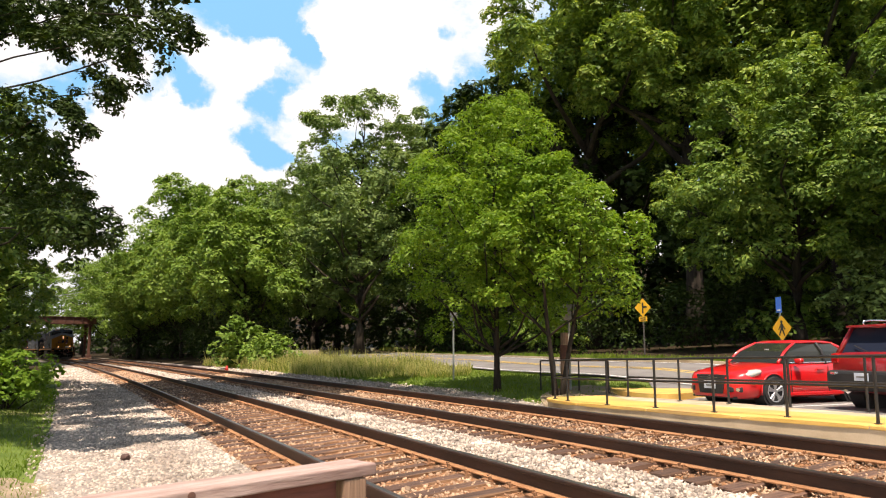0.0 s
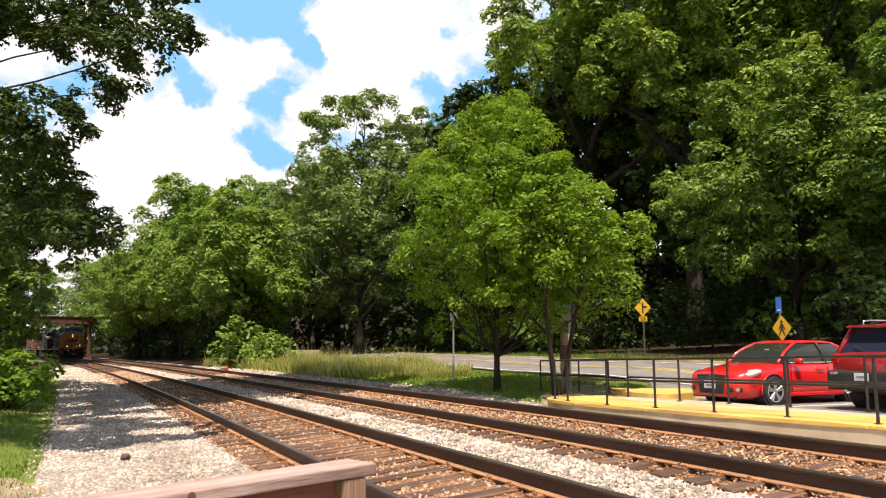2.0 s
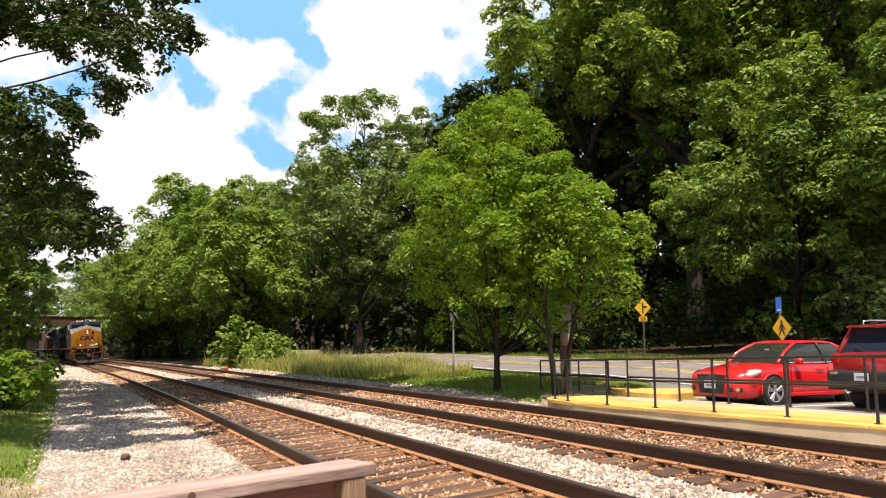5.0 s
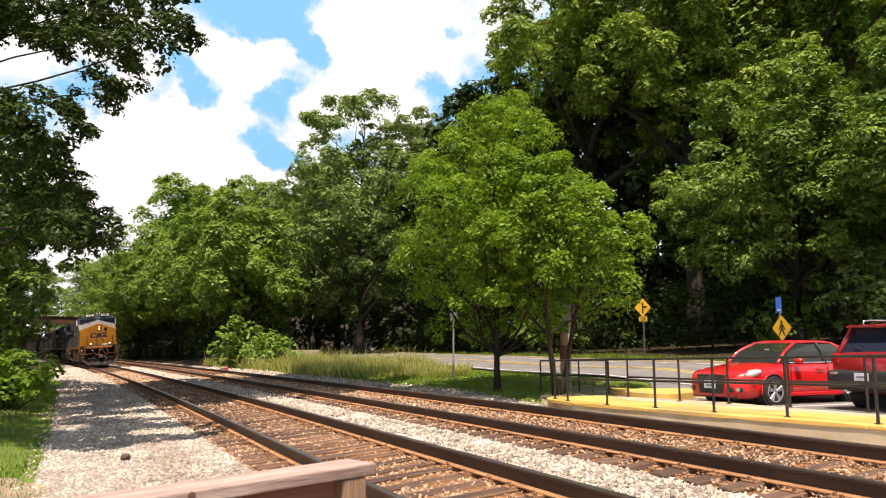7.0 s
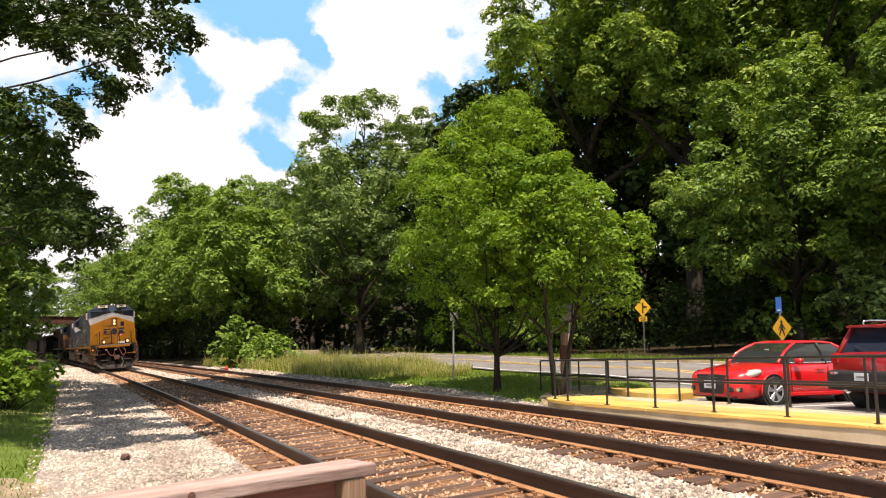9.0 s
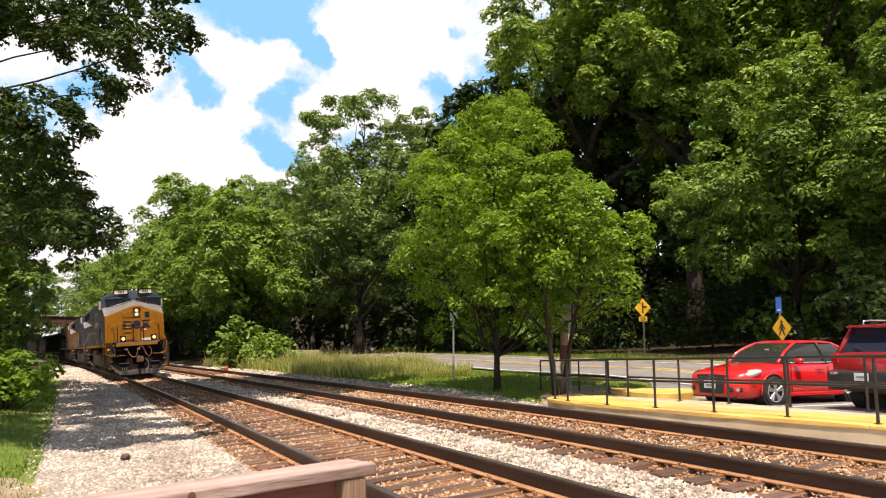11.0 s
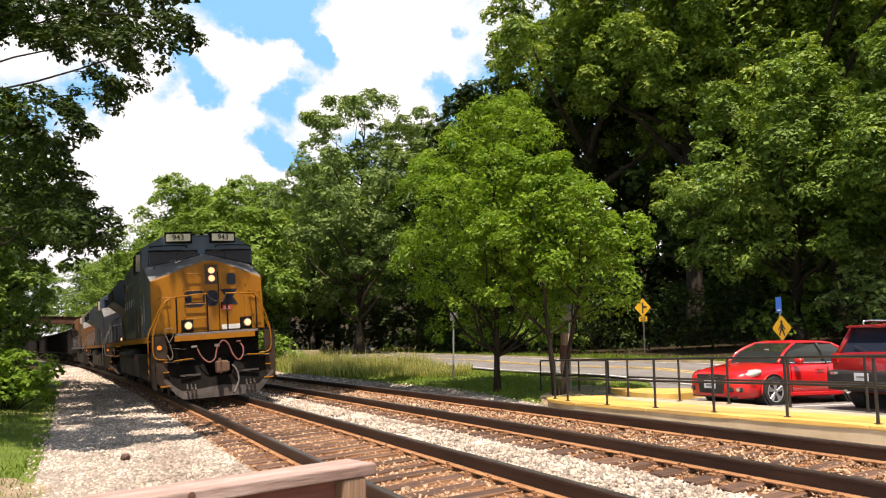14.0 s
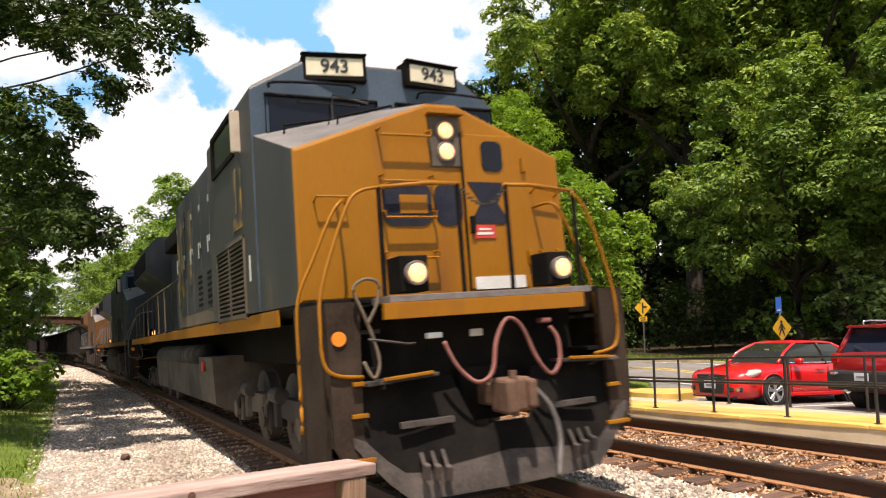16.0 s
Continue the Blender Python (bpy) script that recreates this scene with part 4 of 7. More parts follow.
def build_woods():
    """The unbroken depth of the wood behind the single trees, and the undergrowth at its foot."""
    # The leaf green used here already holds the wood's shade.
    rng = np.random.default_rng(77)
    C, R = [], []
    line = soft([(70, -10, 0), (62, 22, 0), (56, 48, 0), (44, 74, 0), (34, 100, 0), (24, 128, 0), (12, 165, 0), (0, 215, 0)], 14)
    for p in line:
        for k in range(6):
            x, y = p.x + rng.uniform(-3, 3), p.y + rng.uniform(-3, 3)
            C.append((x, y, ground_z(x, y) + 1.5 + k * 3.6 + rng.uniform(-1, 1)))
            R.append(rng.uniform(2.6, 4.0))
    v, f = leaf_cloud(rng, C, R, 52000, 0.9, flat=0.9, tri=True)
    tagged(mesh_of("far_woods", v, f, LEAF_SHADED), "dense woods behind the road, leaf green darkened for shade", "woods", kind="stuff")
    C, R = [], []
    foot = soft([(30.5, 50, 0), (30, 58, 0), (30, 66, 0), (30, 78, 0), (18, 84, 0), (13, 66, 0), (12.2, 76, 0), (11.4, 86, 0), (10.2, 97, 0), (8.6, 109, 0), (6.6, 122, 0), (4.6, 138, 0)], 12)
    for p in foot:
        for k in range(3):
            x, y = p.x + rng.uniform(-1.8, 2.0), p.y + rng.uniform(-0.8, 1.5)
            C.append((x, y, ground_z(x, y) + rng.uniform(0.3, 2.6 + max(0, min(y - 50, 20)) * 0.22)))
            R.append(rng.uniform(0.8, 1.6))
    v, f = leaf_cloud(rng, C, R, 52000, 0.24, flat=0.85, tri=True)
    tagged(mesh_of("undergrowth", v, f, LEAF_SHADED), "shaded green undergrowth at the foot of the wood", "undergrowth", kind="stuff")
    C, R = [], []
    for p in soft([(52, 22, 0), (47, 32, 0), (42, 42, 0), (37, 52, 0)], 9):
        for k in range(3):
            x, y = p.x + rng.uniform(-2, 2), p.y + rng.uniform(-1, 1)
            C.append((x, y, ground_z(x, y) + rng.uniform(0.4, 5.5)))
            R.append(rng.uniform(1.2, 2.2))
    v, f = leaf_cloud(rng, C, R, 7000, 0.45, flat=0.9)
    tagged(mesh_of("undergrowth", v, f, LEAF_SHADED), "deeply shaded undergrowth inside the wood", "undergrowth", kind="stuff")
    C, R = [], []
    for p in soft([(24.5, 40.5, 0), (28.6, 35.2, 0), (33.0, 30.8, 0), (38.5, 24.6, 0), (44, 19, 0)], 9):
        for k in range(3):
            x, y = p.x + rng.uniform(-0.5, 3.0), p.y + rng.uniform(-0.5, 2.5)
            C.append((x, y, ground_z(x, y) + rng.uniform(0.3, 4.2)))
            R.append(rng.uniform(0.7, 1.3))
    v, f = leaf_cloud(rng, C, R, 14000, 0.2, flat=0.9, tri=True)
    tagged(mesh_of("undergrowth", v, f, LEAF_SHADED), "shaded undergrowth along the edge of the wood", "undergrowth", kind="stuff")
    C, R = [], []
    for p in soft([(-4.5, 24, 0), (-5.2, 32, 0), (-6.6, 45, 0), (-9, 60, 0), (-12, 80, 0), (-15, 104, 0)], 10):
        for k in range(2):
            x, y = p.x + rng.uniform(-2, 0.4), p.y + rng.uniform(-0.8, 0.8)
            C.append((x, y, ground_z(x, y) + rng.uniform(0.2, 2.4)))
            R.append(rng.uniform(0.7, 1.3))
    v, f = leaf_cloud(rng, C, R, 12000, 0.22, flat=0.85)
    tagged(mesh_of("undergrowth", v, f, LEAF_SHADED), "undergrowth on the near side of the line, darkened for shade", "undergrowth", kind="stuff")


def build_shrubs():
    def shrub(name, label, seed, h, r, leaf, n, mt, x, y, dz=0.0):
        t = tree(name, label, seed, h, r, leaf, n, mt, BARK_DARK, 0.02, 22, 0.36, 0.05, stems=3, shape=0.7, category="shrub")
        return put(t, x, y, seed * 37, 1, dz)
    shrub("shrub", "bright green leafy bush at the lawn's edge", 61, 1.6, 1.2, 0.13, 3800, LEAF_YOUNG, -2.2, 25.6)
    shrub("shrub", "green sumac-like bush on the embankment", 62, 3.4, 1.9, 0.26, 2200, LEAF_FAR, 9.6, 54.0)
    shrub("shrub", "green leafy bush below the sumac", 63, 2.0, 2.0, 0.24, 1600, LEAF_FAR, 11.0, 51.0)
    shrub("shrub", "green roadside bush under the trees", 64, 2.4, 2.0, 0.25, 1500, LEAF_MAPLE, 33.5, 28.0)
    shrub("shrub", "green roadside bush under the trees", 65, 3.0, 2.3, 0.25, 2500, LEAF_MAPLE, 28.5, 43.0)
    shrub("shrub", "pale green bush by the parking lot", 66, 4.5, 2.6, 0.2, 3500, LEAF_GREY, 33.0, 22.0)
    shrub("shrub", "green bush beside the line, darkened for shade", 67, 3.0, 2.2, 0.24, 1800, LEAF_SHADED, -5.8, 31)


def blades(name, rng, pts, height, width, material, label, spread=0.35):
    n = len(pts)
    a = rng.uniform(0, 6.283, n)
    t = np.stack([np.cos(a), np.sin(a), np.zeros(n)], 1)
    h = height * rng.uniform(0.25, 1.25, n) * np.array([(0.85 + 0.55 * noise.noise((p[0] * 0.7, p[1] * 0.7, 3))) * (1.0 if height < 0.3 else min(max((p[1] - 22) / 12, 0.4), 1)) for p in pts])
    tilt = rng.normal(0, spread, (n, 2))
    top = pts + np.stack([tilt[:, 0] * h, tilt[:, 1] * h, h], 1)
    mid = pts * 0.5 + top * 0.5 + np.stack([-tilt[:, 0] * h * 0.12, -tilt[:, 1] * h * 0.12, np.zeros(n)], 1)
    w = width * rng.uniform(0.6, 1.4, n)[:, None] * 0.5
    v = np.stack([pts - t * w, pts + t * w, mid + t * w * 0.8, top, mid - t * w * 0.8], 1).reshape(-1, 3)
    f = np.array([(0, 1, 2), (0, 2, 4), (4, 2, 3)])
    f = (f[None] + 5 * np.arange(n)[:, None, None]).reshape(-1, 3)
    ob = mesh_of(name, v, f, material)
    return tagged(ob, label, "grass", kind="stuff")


def build_grass():
    rng = np.random.default_rng(8)

    def area(n, fn):
        out = []
        while len(out) < n:
            x, y = fn()
            out.append((x, y, ground_z(x, y)))
        return np.array(out)
    U = rng.uniform
    # mown lawn on the near side
    def near():
        s = 6 + 34 * U() ** 1.6
        return TRACK_X + bend(s)[0] - 3.8 - 5 * U() ** 1.3 - 0.35 * abs(math.sin(s * 0.9)), s
    blades("grass", rng, area(18000, near), 0.11, 0.014, GRASS, "short green lawn grass beside the ballast", 0.45)
    # tall meadow grass between the track and the road
    def tall():
        s = 26 + 40 * U() ** 1.2
        lo = 7.2 + max(0, 33 - s) * 0.3 + 0.5 * noise.noise((s * 0.4, 0, 0))
        hi = 12.0 + 0.8 * noise.noise((s * 0.3, 7, 0)) - max(0, 32 - s) * 0.25
        return TRACK_X + bend(s)[0] + U(lo, max(hi, lo + 0.3)), s
    blades("meadow_grass", rng, area(19000, tall), 0.8, 0.024, WEEDS, "tall dry yellow-green meadow grass on the embankment", 0.3)
    blades("seed_heads", rng, area(2200, tall), 1.15, 0.026, WEEDS, "pale seed heads standing above the meadow", 0.25)
    blades("meadow_grass", rng, area(12000, tall), 0.66, 0.032, GRASS, "green weeds among the meadow grass", 0.3)
    # verge under the young trees and by the road
    def verge():
        s = U(15.5, 34)
        return TRACK_X + bend(s)[0] + U(7.0, 11.6), s
    blades("grass", rng, area(14000, verge), 0.12, 0.02, GRASS, "short shaded lawn grass under the young trees", 0.4)
    R = offset_line([Vector((p.x, p.y, 0)) for p in ROAD_MID], -4.6)
    def far_side():
        i = int(U(0, len(R) - 1))
        p = R[i].lerp(R[i + 1], U())
        return p.x + U(-0.9, 1.6), p.y + U(-0.5, 0.5)
    blades("grass", rng, area(9000, far_side), 0.25, 0.05, GRASS, "sunlit grass strip along the far kerb", 0.35)


# ---------------------------------------------------------------- small roadside things


def diamond_sign(x, y, h, size, symbol, label, plaque=False, turn=0):
    t = thing("road_sign", label, "road sign", Matrix.Translation((x, y, ground_z(x, y))) @ Matrix.Rotation(-math.atan2(x, y) + radians(turn), 4, "Z"))
    part("pole", B(((0, 0.03, h / 2 + 0.1), (0.06, 0.045, h + 0.6))), STONE_DARK, t)
    bm = B(((0, 0, h), (size, 0.004, size), Matrix.Rotation(radians(45), 4, "Y")))
    bmesh.ops.bevel(bm, geom=[e for e in bm.edges if abs(e.verts[0].co.y - e.verts[1].co.y) > 0.003], offset=0.05, segments=3, affect="EDGES", profile=0.5)
    panel = part("panel", bm, SIGN_YELLOW, t)
    bm = bmesh.new()
    for c, s, r in symbol:
        box(bm, (c[0], -0.006, h + c[1]), (s[0], 0.004, s[1]), Matrix.Rotation(radians(r), 4, "Y"))
    part("symbol", bm, SIGN_BLACK, panel, "black pictogram")
    if plaque:
        z = h - size * 0.86
        p = part("plaque", B(((0, 0, z), (size * 0.72, 0.004, size * 0.36)), bevel=0.001), SIGN_YELLOW, t)
        part("writing", B(((0, -0.005, z + 0.05), (size * 0.52, 0.003, 0.05)), ((0, -0.005, z - 0.05), (size * 0.44, 0.003, 0.05))), SIGN_BLACK, p, "unreadable black writing")
    return t


def build_signs():
    diamond_sign(25.4, 30.0, 2.5, 0.68, [((0, -0.02), (0.085, 0.56), 0), ((0.13, 0.02), (0.22, 0.085), 0)], "yellow diamond side-road warning sign on a thin pole", True, -34)
    diamond_sign(20.6, 17.5, 1.62, 0.6, [((0, 0.2), (0.09, 0.09), 45), ((0, 0.03), (0.1, 0.22), 0), ((-0.07, -0.14), (0.05, 0.24), 22), ((0.07, -0.14), (0.05, 0.24), -22), ((0.09, 0.03), (0.04, 0.2), -35), ((-0.08, 0.03), (0.04, 0.2), 35)], "yellow diamond pedestrian warning sign behind the cars", False, -46)
    t = thing("blue_sign", "blue rectangular sign on a post behind the cars", "sign", Matrix.Translation((20.7, 17.66, ground_z(20.6, 17.6))) @ Matrix.Rotation(-math.atan2(20.3, 17.4) - 0.85, 4, "Z"))
    part("pole", B(((0, 0.03, 1.25), (0.05, 0.04, 2.7))), GALV, t)
    part("panel", B(((0, 0, 2.38), (0.26, 0.006, 0.52)), bevel=0.002), SIGN_BLUE, t)
    part("writing", B(((0, -0.006, 2.2), (0.16, 0.003, 0.05))), WHITE, t, "unreadable pale writing")
    # slim post on the verge
    x, y = 11.85, 24.3
    t = thing("slim_post", "slim pale metal post on the verge", "post", Matrix.Translation((x, y, ground_z(x, y) - 0.05)))
    part("pole", B(((0, 0, 1.2), (0.055, 0.04, 2.6)), bevel=0.004), GALV, t)
    part("cap_plate", B(((0, -0.03, 2.35), (0.3, 0.004, 0.3)), bevel=0.001), SIGN_GREY, t)
    # signboard pole by the stems
    x, y = 12.3, 17.7
    t = thing("signboard", "grey signboard back on a pole with small plates", "sign", Matrix.Translation((x, y, ground_z(x, y) - 0.05)) @ Matrix.Rotation(-math.atan2(x, y) + 0.35, 4, "Z"))
    part("pole", rod(bmesh.new(), (0, 0, 0), (0, 0, 2.5), 0.035), GALV, t)
    part("panel", B(((0, -0.04, 2.28), (0.34, 0.006, 0.46)), bevel=0.002), SIGN_GREY, t)
    part("small_plate", B(((0.0, -0.04, 1.55), (0.11, 0.006, 0.24)), bevel=0.002), WHITE, t)
    part("marking", B(((0.0, -0.046, 1.52), (0.04, 0.004, 0.12))), SIGN_BLACK, t)
    t = thing("timber_post", "brown weathered timber post behind the railing", "post", Matrix.Translation((x - 0.12, y + 0.1, ground_z(x, y) - 0.1)))
    part("shaft", rod(bmesh.new(), (0, 0, 0), (0.02, 0, 1.75), 0.13, 0.11, 12), WOOD_POST, t, smooth=True)
    part("band", rod(bmesh.new(), (0.01, 0, 1.0), (0.015, 0, 1.4), 0.135, 0.13, 12), RUST_GIRDER, t, "reddish painted band")
    # low wall and orange marker by the sumac
    x, y = 12.4, 56.5
    w = part("low_wall", B(((0, 0, 0.35), (3.4, 0.4, 0.9)), bevel=0.03), CONCRETE)
    w.matrix_basis = Matrix.Translation((x + 3.2, y + 4, ground_z(x + 3.2, y + 4))) @ pose(0, 0, 0, 0, 0, 20)
    tagged(w, "low pale concrete wall end in the meadow", "wall")
    p = on_track(52, 6.4, 0)
    m = thing("marker", "small orange marker cone beside the far rail", "marker", Matrix.Translation((p.x, p.y, ground_z(p.x, p.y) - 0.02)))
    part("cone", rod(bmesh.new(), (0, 0, 0.03), (0, 0, 0.42), 0.16, 0.04, 14), RED_SIGN, m, smooth=True)
    part("foot", B(((0, 0, 0.02), (0.4, 0.4, 0.04)), bevel=0.01), RED_SIGN, m)
    # stone on the ballast
    rng = random.Random(4)
    bm = bmesh.new()
    bmesh.ops.create_icosphere(bm, subdivisions=2, radius=0.075)
    for v in bm.verts:
        v.co *= rng.uniform(0.8, 1.15)
        v.co.z *= 0.85
    r = part("stone", bm, ROCK)
    r.matrix_basis = Matrix.Translation((0.57, 12.7, ground_z(0.57, 12.7) + 0.07))
    tagged(r, "single dark red-brown stone lying on pale ballast", "stone")


def build_fence():
    A, E = Vector((-0.62, 1.72, 0.922)), Vector((0.835, 2.345, 0.918))
    d = (E - A).normalized()
    m = Matrix((d, Vector((-d.y, d.x, 0)), Vector((0, 0, 1)))).transposed().to_4x4()
    m.translation = E
    t = thing("wooden_fence", "weathered reddish timber fence with a flat cap rail", "fence", m)
    L = (E - A).length
    bm = B(((-L / 2, 0.03, -0.018), (L, 0.14, 0.036)), bevel=0.005)
    bmesh.ops.subdivide_edges(bm, edges=[e for e in bm.edges if e.calc_length() > 1], cuts=30)
    for v in bm.verts:
        v.co.z += 0.0025 * noise.noise((v.co.x * 4, v.co.y * 8, 0))
        v.co.y += 0.003 * noise.noise((v.co.x * 3, 5, v.co.z * 20))
    part("cap_rail", bm, WOOD, t, smooth=False)
    bm = rod(bmesh.new(), (-0.65, -0.043, -0.014), (-0.65, -0.0365, -0.014), 0.011, seg=14)
    part("knot", bm, KNOT, t)
    part("board", B(((-L / 2 - 0.06, 0.02, -0.11), (L - 0.12, 0.035, 0.14)), bevel=0.004), WOOD_SHADED, t, "reddish side board darkened for shade below the cap")
    for x in (-0.085, -1.25):
        part("post", B(((x, 0.012, -0.54), (0.095, 0.095, 1.0)), bevel=0.006), WOOD_POST, t)
    part("lower_board", B(((-L / 2, 0.02, -0.6), (L - 0.12, 0.035, 0.14)), bevel=0.004), WOOD_SHADED, t)


def build_bridge():
    s = 150.0
    u, du = bend(s)
    m = Matrix.Translation((TRACK_X + u, s, grade(s))) @ Matrix.Rotation(math.atan(-du) + 0.04, 4, "Z")
    t = thing("girder_bridge", "rusty brown plate girder bridge over the line", "bridge", m)
    zc = 6.75
    for y in (-2.2, 2.2):
        bm = B(((-2, y, zc), (18, 0.05, 1.15)), ((-2, y, zc + 0.6), (18, 0.4, 0.06)), ((-2, y, zc - 0.6), (18, 0.4, 0.06)))
        for i in range(13):
            box(bm, (-10.6 + i * 1.38, y, zc), (0.06, 0.3, 1.1))
        part("girder", bm, RUST_GIRDER, t)
    part("deck", B(((-2, 0, zc - 0.3), (18, 4.2, 0.25))), STONE_DARK, t)
    for x in (-5.6, 6.0):
        bm = bmesh.new()
        for y in (-1.9, 1.9):
            box(bm, (x, y, 2.8), (0.42, 0.45, 6.4), bevel=0.03)
            box(bm, (x, y, 0.2), (0.9, 0.9, 0.8), bevel=0.05)
        box(bm, (x, 0, 5.9), (0.7, 4.6, 0.35))
        part("pier", bm, RUST_GIRDER, t, "dark rusty steel pier bent")
    # wire beyond
    pts = [on_track(152, -12, 10.6), on_track(152, -5, 10.7), on_track(152, 2, 11.2), on_track(152, 9, 12.2)]
    tagged(part("overhead_wire", tube(bmesh.new(), soft(pts, 5), 0.06, 5), GALV), "pale overhead wire beside the bridge", "wire")


def build_clouds():
    """A far shell of broken white cloud, clear between."""
    m, n, l, p = nodes_of("cloud_cover")
    n.remove(p)
    tc = n.new("ShaderNodeTexCoord")
    nz, n2 = n.new("ShaderNodeTexNoise"), n.new("ShaderNodeTexNoise")
    nrm = n.new("ShaderNodeVectorMath")
    nrm.operation = "NORMALIZE"
    l.new(tc.outputs["Object"], nrm.inputs[0])
    mp = n.new("ShaderNodeMapping")
    mp.inputs["Scale"].default_value = (1, 1, 1.7)
    l.new(nrm.outputs["Vector"], mp.inputs["Vector"])
    for t, s, dt, r in ((nz, 7.0, 10.0, 0.62), (n2, 2.0, 4.0, 0.5)):
        t.inputs["Scale"].default_value, t.inputs["Detail"].default_value, t.inputs["Roughness"].default_value = s, dt, r
        l.new(mp.outputs["Vector"], t.inputs["Vector"])
    total = None
    # the cloud edges are frayed by shifting the lookup with a finer noise
    fray, off, ragged = n.new("ShaderNodeTexNoise"), n.new("ShaderNodeVectorMath"), n.new("ShaderNodeVectorMath")
    fray.inputs["Scale"].default_value, fray.inputs["Detail"].default_value, fray.inputs["Roughness"].default_value = 14.0, 8.0, 0.62
    l.new(nrm.outputs["Vector"], fray.inputs["Vector"])
    off.operation = "MULTIPLY_ADD"
    off.inputs[1].default_value, off.inputs[2].default_value = (0.11, 0.11, 0.11), (-0.055, -0.055, -0.055)
    l.new(fray.outputs["Color"], off.inputs[0])
    l.new(nrm.outputs["Vector"], ragged.inputs[0])
    l.new(off.outputs["Vector"], ragged.inputs[1])

    def plus(a, b):
        k = n.new("ShaderNodeMath")
        l.new(a, k.inputs[0])
        l.new(b, k.inputs[1])
        return k.outputs[0]
    for (dx, dy, dz), rad, amt in CLOUDS:
        ds = n.new("ShaderNodeVectorMath")
        ds.operation = "DISTANCE"
        l.new(ragged.outputs["Vector"], ds.inputs[0])
        ds.inputs[1].default_value = Vector((dx, dy, dz)).normalized()
        r = n.new("ShaderNodeMapRange")
        r.interpolation_type = "SMOOTHSTEP"
        r.inputs["From Min"].default_value, r.inputs["From Max"].default_value = rad * 1.15, rad * 0.1
        r.inputs["To Min"].default_value, r.inputs["To Max"].default_value = 0.0, amt
        l.new(ds.outputs["Value"], r.inputs["Value"])
        total = r.outputs["Result"] if total is None else plus(total, r.outputs["Result"])
    half = n.new("ShaderNodeMath")
    half.operation = "MULTIPLY_ADD"
    l.new(n2.outputs["Fac"], half.inputs[0])
    half.inputs[1].default_value = 0.95
    l.new(nz.outputs["Fac"], half.inputs[2])
    total = plus(total, half.outputs[0])
    sep = n.new("ShaderNodeSeparateXYZ")
    l.new(nrm.outputs["Vector"], sep.inputs[0])
    low = n.new("ShaderNodeMapRange")
    low.inputs["From Min"].default_value, low.inputs["From Max"].default_value = 0.26, 0.08
    low.inputs["To Min"].default_value, low.inputs["To Max"].default_value = 0.0, 0.45
    l.new(sep.outputs["Z"], low.inputs["Value"])
    total = plus(total, low.outputs["Result"])
    cov = n.new("ShaderNodeMapRange")
    cov.interpolation_type = "SMOOTHSTEP"
    cov.inputs["From Min"].default_value, cov.inputs["From Max"].default_value = 0.84, 1.14
    l.new(total, cov.inputs["Value"])
    em, tr, ms = n.new("ShaderNodeEmission"), n.new("ShaderNodeEmission"), n.new("ShaderNodeMixShader")
    em.inputs["Color"].default_value, em.inputs["Strength"].default_value = (0.94, 0.975, 1.0, 1), 0.74
    tr.inputs["Color"].default_value, tr.inputs["Strength"].default_value = (0.25, 0.62, 1.0, 1), 0.70
    l.new(cov.outputs["Result"], ms.inputs["Fac"])
    l.new(tr.outputs["Emission"], ms.inputs[1])
    l.new(em.outputs["Emission"], ms.inputs[2])
    l.new(ms.outputs["Shader"], n["Material Output"].inputs["Surface"])
    R, v, f, w = 2500.0, [], [], 64
    els = [radians(e) for e in (-2, 4, 10, 16, 22, 28, 34, 40)]
    for e in els:
        for i in range(w):
            a = i * math.tau / w
            v.append((R * math.cos(e) * math.sin(a), R * math.cos(e) * math.cos(a), R * math.sin(e)))
    for j in range(len(els) - 1):
        for i in range(w):
            f.append((j * w + i, j * w + (i + 1) % w, (j + 1) * w + (i + 1) % w, (j + 1) * w + i))
    ob = mesh_of("backdrop", v, f, m, smooth=True)
    return tagged(ob, "bright white summer clouds broken by blue sky", "sky", kind="structure")

